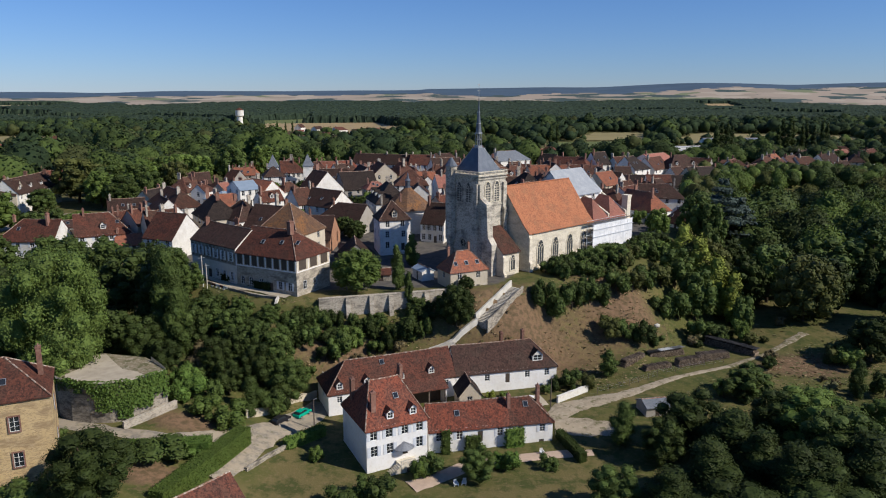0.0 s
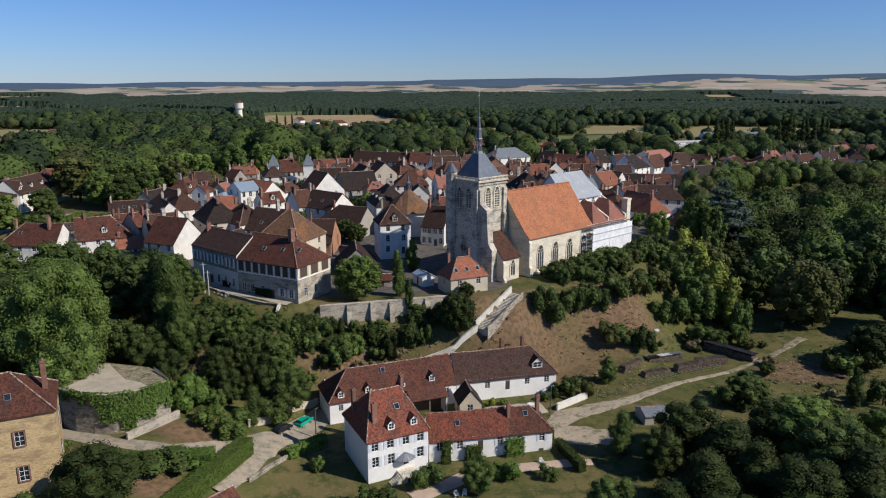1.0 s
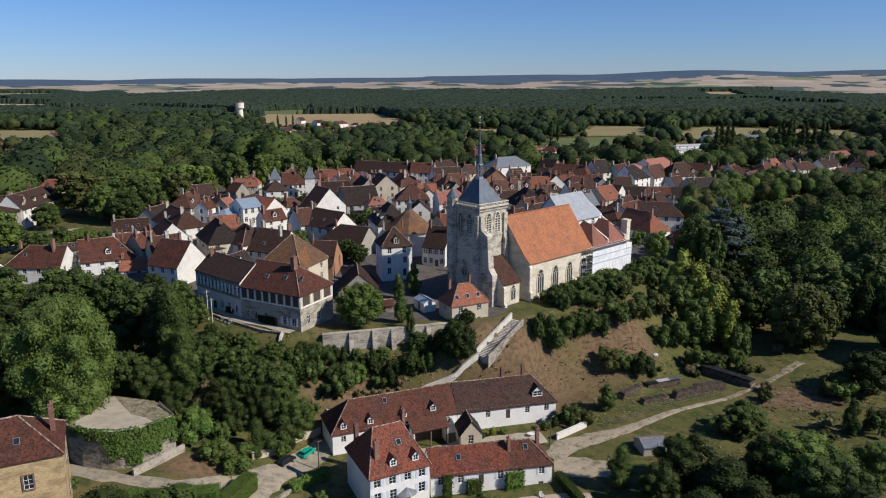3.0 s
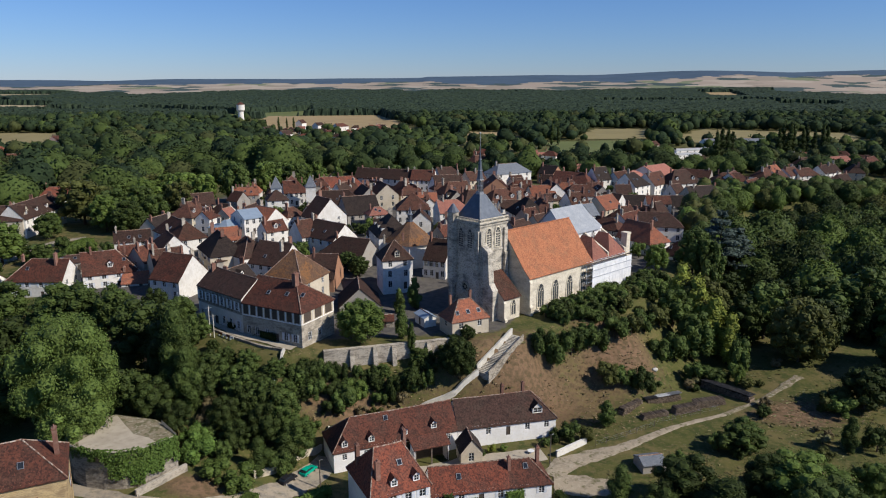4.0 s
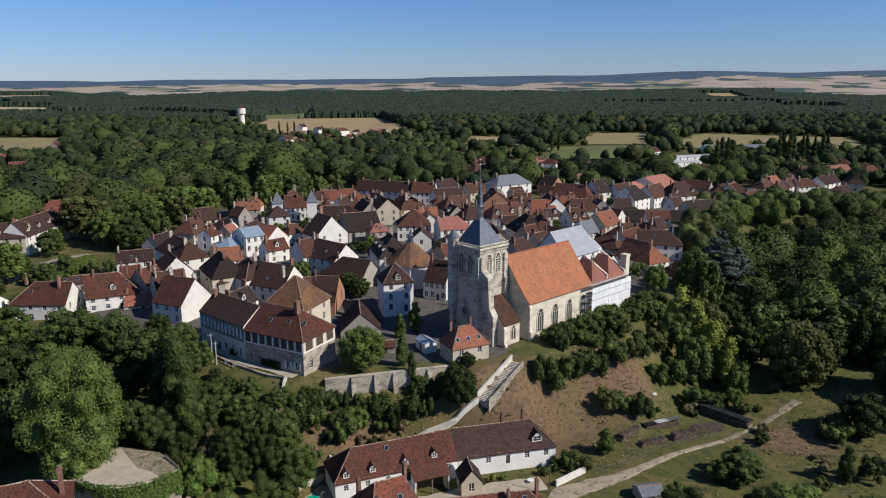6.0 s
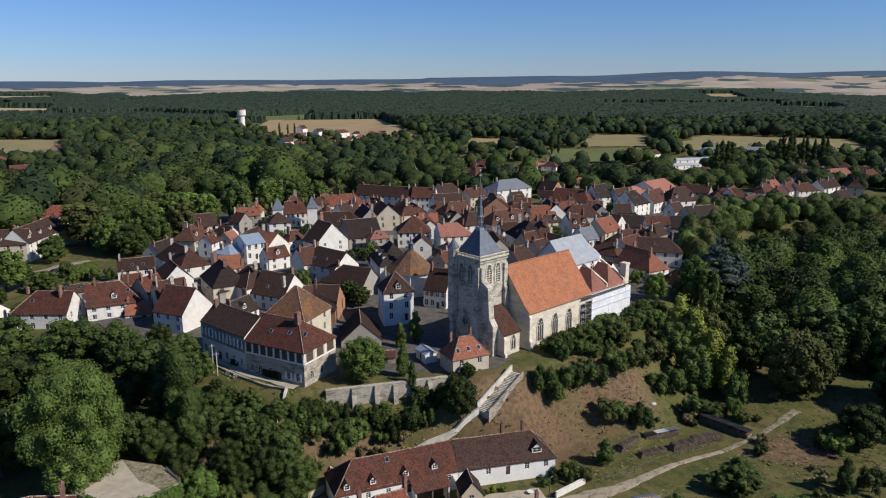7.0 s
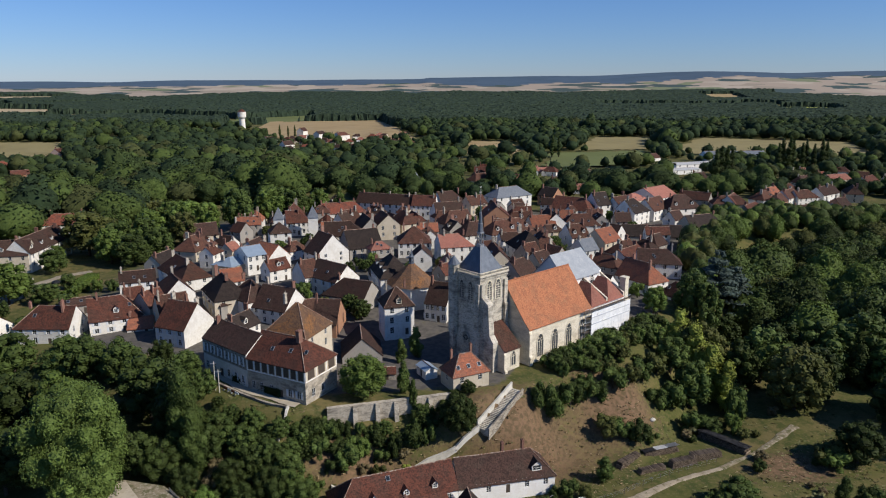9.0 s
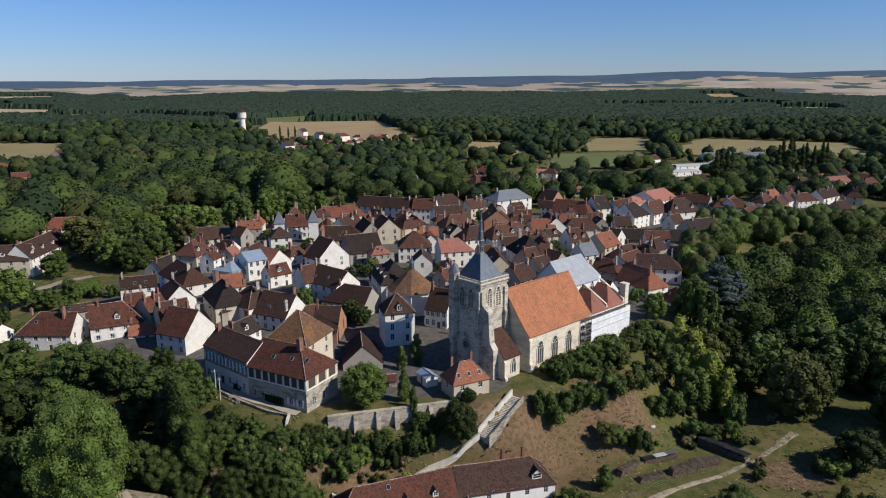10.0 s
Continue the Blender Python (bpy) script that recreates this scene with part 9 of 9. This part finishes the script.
def terrace():
    """Gravel terrace on a curved retaining wall overgrown with ivy."""
    z = -1.6
    t = tagged(new("terrace"), "gravel terrace on a curved stone retaining wall", "terrace", kind="structure")
    cx, cy = -61.0, 128.0
    bend = [(-71.5, 124.5), (-68.8, 121.0), (-65.6, 119.1), (-62.0, 118.4), (-58.6, 118.6), (-55.2, 120.0), (-52.6, 122.2), (-50.7, 124.8)]
    rim = [(p[0] + (q[0] - p[0]) * k / 3, p[1] + (q[1] - p[1]) * k / 3) for p, q in zip(bend, bend[1:]) for k in range(3)] + bend[-1:]
    loop = rim + [(-52.5, 127.6), (-57.0, 131.4), (-66.0, 133.6), (-74.0, 129.5)]
    court = [(-66.2, 119.4), (-62.7, 118.8), (-58.6, 119.0), (-55.2, 120.4), (-53.4, 122.2), (-55.6, 124.0), (-58.9, 125.4), (-62.4, 129.4), (-65.3, 133.0), (-67.8, 131.6), (-66.6, 126.2), (-68.0, 122.4)]
    bm = bmesh.new()
    face(bm, [(x, y, z) for x, y in loop])
    part("verge", bm, STONY, t, "dry trodden earth behind the gravel")
    bm = bmesh.new()
    slab(bm, [(x, y, z + 0.05) for x, y in court], 0.04)
    part("surface", bm, GRAVEL, t, "pale gravel surface")
    bm = bmesh.new()
    for p, q in zip(loop, loop[1:] + loop[:1]):
        face(bm, [(*p, -12), (*q, -12), (*q, z - 0.004), (*p, z - 0.004)])
    part("retaining_wall", bm, WALL["rubble"], t, "rounded rubble retaining wall")
    bm = bmesh.new()
    for p, q in zip(rim, rim[1:]):
        rod(bm, (*p, z + 0.05), (*q, z + 0.05), 0.18, 5)
    part("kerb", bm, WALL["field"], t)
    bm = bmesh.new()
    slab(bm, [(-50.6, 124.9, z - 0.1), (-55.2, 129.6, z - 0.1), (-55.2, 129.6, z + 0.9), (-50.6, 124.9, z + 0.4)], 0.3)
    part("parapet", bm, CEMENT, t)
    rnd = random.Random(31)
    verts, faces = [], []
    for _ in range(9000):
        k = rnd.betavariate(3.2, 1.5)
        i = min(len(rim) - 2, int(k * (len(rim) - 1)))
        f = rnd.random()
        x, y = rim[i][0] + (rim[i + 1][0] - rim[i][0]) * f, rim[i][1] + (rim[i + 1][1] - rim[i][1]) * f
        nx, ny = (x - cx) / 9.4, (y - cy) / 9.4
        depth = rnd.random() ** 0.8 * (1.0 + 5.2 * smooth(0.38, 0.6, k) * (1 - 0.45 * smooth(0.72, 0.9, k)) + 1.2 * math.sin(k * 40))
        out = rnd.uniform(-0.5, 0.6)
        p = Vector((x + nx * out, y + ny * out, z + 0.3 - depth))
        n = (Vector((nx, ny, 0.4)) + 0.6 * Vector((rnd.gauss(0, 1), rnd.gauss(0, 1), rnd.gauss(0, 1)))).normalized()
        a = n.orthogonal().normalized() * rnd.uniform(0.12, 0.3)
        b = n.cross(a) * 0.8
        j = len(verts)
        verts += [p - a, p - b, p + a, p + b]
        faces.append((j, j + 1, j + 2, j + 3))
    ivy = mesh_object("ivy", verts, faces, LEAF["ivy"], t)
    tagged(ivy, "ivy hanging over the wall", kind="stuff")


terrace()


# ---- small things ----
def car(x, y, turn, colour, label):
    """A hatchback: body, cabin glass, wheels, lamps."""
    paint = material("car_paint", colour, 0.3, 0.1)
    c = thing("car", x, y, ground(x, y) + 0.16, turn, label, "car", "parked cars")
    prof = [(-2.0, 0.35), (-2.0, 0.85), (-1.85, 0.98), (-1.2, 1.02), (-0.6, 1.0), (1.15, 0.98), (1.95, 0.78), (2.05, 0.35)]
    def hull(name, pts, half, mat, inset=0.0, label=""):
        bm = bmesh.new()
        a = [bm.verts.new((px, -half + (inset if pz > 1.0 else 0), pz)) for px, pz in pts]
        b = [bm.verts.new((px, half - (inset if pz > 1.0 else 0), pz)) for px, pz in pts]
        bm.faces.new(a[::-1])
        bm.faces.new(b)
        for i in range(len(pts)):
            j = (i + 1) % len(pts)
            bm.faces.new((a[i], a[j], b[j], b[i]))
        bmesh.ops.bevel(bm, geom=bm.edges[:], offset=0.05, segments=2, affect="EDGES")
        return part(name, bm, mat, c, label)
    hull("body", prof, 0.82, paint)
    hull("windows", [(-1.9, 0.98), (-1.45, 1.36), (0.25, 1.38), (0.95, 0.99)], 0.74, GLASS, 0.1)
    hull("roof", [(-1.5, 1.365), (-1.42, 1.43), (0.2, 1.45), (0.32, 1.385)], 0.68, paint, 0.04)
    def wheel(bm):
        rod(bm, (0, -0.1, 0), (0, 0.1, 0), 0.3, 14)
    def rim(bm):
        rod(bm, (0, -0.115, 0), (0, 0.115, 0), 0.18, 10)
    for sx in (-1.25, 1.3):
        for sy in (-0.76, 0.76):
            wh = piece("wheel", shared(("wheel",), wheel, [DOORM]), c, "", pose(sx, sy, 0.3))
            piece("rim", shared(("rim",), rim, [STEEL]), wh)
    for sy in (-0.6, 0.6):
        bm = bmesh.new()
        box(bm, 2.0, 2.08, sy - 0.16, sy + 0.16, 0.6, 0.74)
        part("headlight", bm, FRAME, c)


car(-27.9, 134.6, 62, (0.0, 0.36, 0.24), "teal green hatchback parked beside the wall")
car(-31.2, 130.2, 58, (0.02, 0.02, 0.024), "dark hatchback parked in the shade")
car(-40.5, 168.0, 150, (0.6, 0.6, 0.6), "light grey car on the school terrace")


TARP = material("black_tarpaulin", (0.045, 0.045, 0.050), 0.55, 0, (((0.120, 0.115, 0.110), 0.8, 0.6, 0.5, 0.66),), 0.5, 3)


def log_stack(x0, y0, x1, y1, high, wide, seed, sheet=False):
    """Split logs stacked in a long row, each log an end-on round."""
    rnd = random.Random(seed)
    L = math.hypot(x1 - x0, y1 - y0)
    s = thing("log_stack", (x0 + x1) / 2, (y0 + y1) / 2, min(ground(x0, y0), ground(x1, y1)) - 0.1, math.degrees(math.atan2(y1 - y0, x1 - x0)), "long weathered stack of split firewood" + (" under metal sheets" if sheet else ""), "firewood", "firewood stacks")
    bm = bmesh.new()
    z = 0.14
    while z < high:
        x = -L / 2 + rnd.uniform(0, 0.3) + z * 0.25
        while x < L / 2 - z * 0.25:
            r = rnd.uniform(0.12, 0.2)
            tilt = rnd.uniform(-0.15, 0.15)
            rod(bm, (x, -wide / 2 + rnd.uniform(-0.15, 0.1), z), (x + tilt, wide / 2, z + rnd.uniform(-0.05, 0.05)), r, 6)
            x += r * 2.3
        z += 0.26
    tagged(part("firewood", bm, LOGS, s), "split grey-brown logs", kind="stuff")
    if sheet:
        for k in range(3):
            bm = bmesh.new()
            a = -L / 2 + L * k / 3
            n = 10
            g = [[bm.verts.new((a + L / 3 * i / n, sy * (wide / 2 + 0.2), high + 0.22 + 0.03 * (i % 2) - 0.1 * sy + 0.05 * k)) for i in range(n + 1)] for sy in (-1, 1)]
            for i in range(n):
                bm.faces.new((g[0][i], g[0][i + 1], g[1][i + 1], g[1][i]))
            bmesh.ops.solidify(bm, geom=bm.faces[:], thickness=0.03)
            part("cover_sheet", bm, (SHEET, STEEL, TARP)[(k + seed) % 3] if seed != 6 else TARP, s, "rippled metal sheet")


log_stack(43.0, 161.0, 49.5, 166.5, 1.9, 1.6, 1)
log_stack(50.4, 166.6, 60.5, 170.4, 1.7, 1.6, 2, True)
log_stack(47.5, 158.8, 54.5, 161.4, 1.2, 1.6, 3)
log_stack(56.0, 162.0, 63.0, 164.4, 1.8, 2.0, 4)
log_stack(62.0, 165.2, 70.6, 167.4, 2.0, 2.2, 5)
log_stack(68.9, 177.9, 77.9, 167.3, 1.9, 2.4, 6, True)
house(43.6, 137.6, 12, 5.2, 4.4, -13.6, -12.7, "grey", "slate", "..", 1, 1, 0, 0, 0, 0, label="small garden shed with a grey sheet roof", name="shed", group="sheds of the slope")
house(67.0, 132.0, 8, 6.5, 4.0, -14.0, -13.2, "grey", "black", "..", 1, 1, 0, 0, 0, 0, label="low garden shed with a dark felt roof", name="shed", group="sheds of the slope")
house(-15.3, 177.6, 6, 5.0, 3.6, 3.9, 5.0, "rubble", "rust", "..", 1, 1, 0, 0, 0, 0, label="tiny lean-to with a red tiled roof", name="shed")
house(-4.6, 178.8, -62, 5.5, 3.4, 4.6, 5.4, "white", "metal", "..", 1, 1, 0, 0, 0, 0, label="small white shed with a pale sheet roof", name="shed")


def water_tank(x, y):
    t = thing("water_tank", x, y, ground(x, y), 20, "pale rounded plastic water tank in the grass", "tank")
    bm = bmesh.new()
    bmesh.ops.create_uvsphere(bm, u_segments=14, v_segments=8, radius=0.6)
    for v in bm.verts:
        v.co.x *= 1.5
        v.co.z = v.co.z * 0.9 + 0.4
    part("shell", bm, CEMENT, t)
    bm = bmesh.new()
    cylinder(bm, 0, 0, 0.9, 1.02, 0.2, 0.2, 12)
    part("lid", bm, STEEL, t)


water_tank(56.0, 178.0)


def fence(points):
    """Post and wire fence along the track."""
    f = tagged(new("fence"), "rusty wire fence on leaning wooden posts", "fence")
    rnd = random.Random(3)
    tops = []
    for x, y, dx, dy in along(points, 3.0):
        z = ground(x, y)
        bm = bmesh.new()
        q = (x + rnd.uniform(-0.1, 0.1), y + rnd.uniform(-0.1, 0.1), z + 1.5)
        rod(bm, (x, y, z - 0.4), q, 0.06, 5)
        part("post", bm, WOOD, f)
        tops.append(((x, y, z), q))
    for h in (0.35, 0.7, 0.97):
        bm = bmesh.new()
        for (a0, a1), (b0, b1) in zip(tops, tops[1:]):
            rod(bm, Vector(a0).lerp(Vector(a1), h), Vector(b0).lerp(Vector(b1), h), 0.012, 3)
        part("wire", bm, STEEL, f)


fence([(34, 146.0), (42, 150.2), (52, 156.4), (60, 160.6), (68, 163.4)])


def pole(x, y, h, label):
    z = ground(x, y)
    p = thing("utility_pole", x, y, z - 0.3, 20, label, "pole", "utility poles")
    bm = bmesh.new()
    cylinder(bm, 0, 0, 0, h, 0.14, 0.09, 8)
    part("mast", bm, CEMENT if "white" in label else WOOD, p)
    bm = bmesh.new()
    if "white" in label:
        box(bm, -0.8, 0.8, -0.05, 0.05, h - 0.6, h - 0.5)
        part("crossarm", bm, STEEL, p)
    else:
        rod(bm, (0, 0, h - 0.1), (0.7, 0, h + 0.1), 0.05, 6)
        part("lamp_arm", bm, STEEL, p)


pole(-24.6, 129.6, 6.5, "slim dark wooden lamp pole beside the road")
pole(22.8, 139.2, 7.0, "slim dark wooden pole at the yard")
pole(-57.6, 168.5, 8.0, "white concrete mast at the terrace corner")
pole(-56.2, 167.2, 6.5, "short white concrete mast at the terrace corner")


def barrier():
    b = thing("road_barrier", -53.0, 166.4, ground(-53.0, 166.4), -38, "red and white striped safety barrier", "barrier")
    for k in range(4):
        bm = bmesh.new()
        box(bm, -3.0 + 1.5 * k, -1.56 + 1.5 * k, -0.05, 0.05, 0.5, 1.0)
        part("panel", bm, (ROOF["red"], FRAME)[k % 2], b)
        bm = bmesh.new()
        box(bm, -2.95 + 1.5 * k, -2.87 + 1.5 * k, -0.3, 0.3, 0, 0.49)
        part("foot", bm, STEEL, b)


barrier()


hedge(-141.0, 261.0, -139.6, 277.0, 4.6, 2.2, "light", "broad clipped hedge in the manor garden", 11)
hedge(-139.6, 252.6, -135.6, 258.0, 3.4, 1.6, "light", "low clipped hedge in the manor garden", 12)
car(-150.7, 269.7, 70, (0.03, 0.03, 0.035), "dark hatchback parked in the manor lane")
car(-148.4, 273.6, 70, (0.02, 0.025, 0.04), "dark blue hatchback parked in the manor lane")
wall_run("wall_lane", [(-158.2, 240.0), (-160.6, 258.0), (-163.4, 275.6)], 0.4, 0.9, 0.8, CEMENT, "low pale wall along the manor lane")


def garden_chair(x, y, turn):
    c = thing("garden_chair", x, y, ground(x, y) + 0.05, turn, "white slatted wooden garden chair on the lawn", "chair", "garden chairs")
    bm = bmesh.new()
    box(bm, -0.3, 0.3, -0.3, 0.3, 0.32, 0.37)
    part("seat", bm, FRAME, c)
    bm = bmesh.new()
    face(bm, [(-0.3, 0.28, 0.36), (0.3, 0.28, 0.36), (0.3, 0.5, 1.0), (-0.3, 0.5, 1.0)])
    bmesh.ops.solidify(bm, geom=bm.faces[:], thickness=0.04)
    part("backrest", bm, FRAME, c)
    for sx in (-0.34, 0.34):
        bm = bmesh.new()
        box(bm, sx - 0.06, sx + 0.06, -0.35, 0.35, 0.56, 0.6)
        part("armrest", bm, FRAME, c)
        for sy in (-0.28, 0.28):
            bm = bmesh.new()
            box(bm, sx - 0.03, sx + 0.03, sy - 0.03, sy + 0.03, 0, 0.56)
            part("leg", bm, FRAME, c)


garden_chair(2.6, 110.6, 20)
garden_chair(4.0, 111.0, -10)
garden_chair(18.6, 121.2, 15)


def garden_table(x, y):
    t = thing("garden_table", x, y, ground(x, y) + 0.05, 10, "round white garden table in the farmhouse yard", "table")
    bm = bmesh.new()
    cylinder(bm, 0, 0, 0.7, 0.74, 0.75, 0.75, 16)
    part("tabletop", bm, FRAME, t)
    bm = bmesh.new()
    cylinder(bm, 0, 0, 0, 0.699, 0.08, 0.06, 8)
    part("pedestal", bm, STEEL, t)


garden_table(19.2, 143.2)
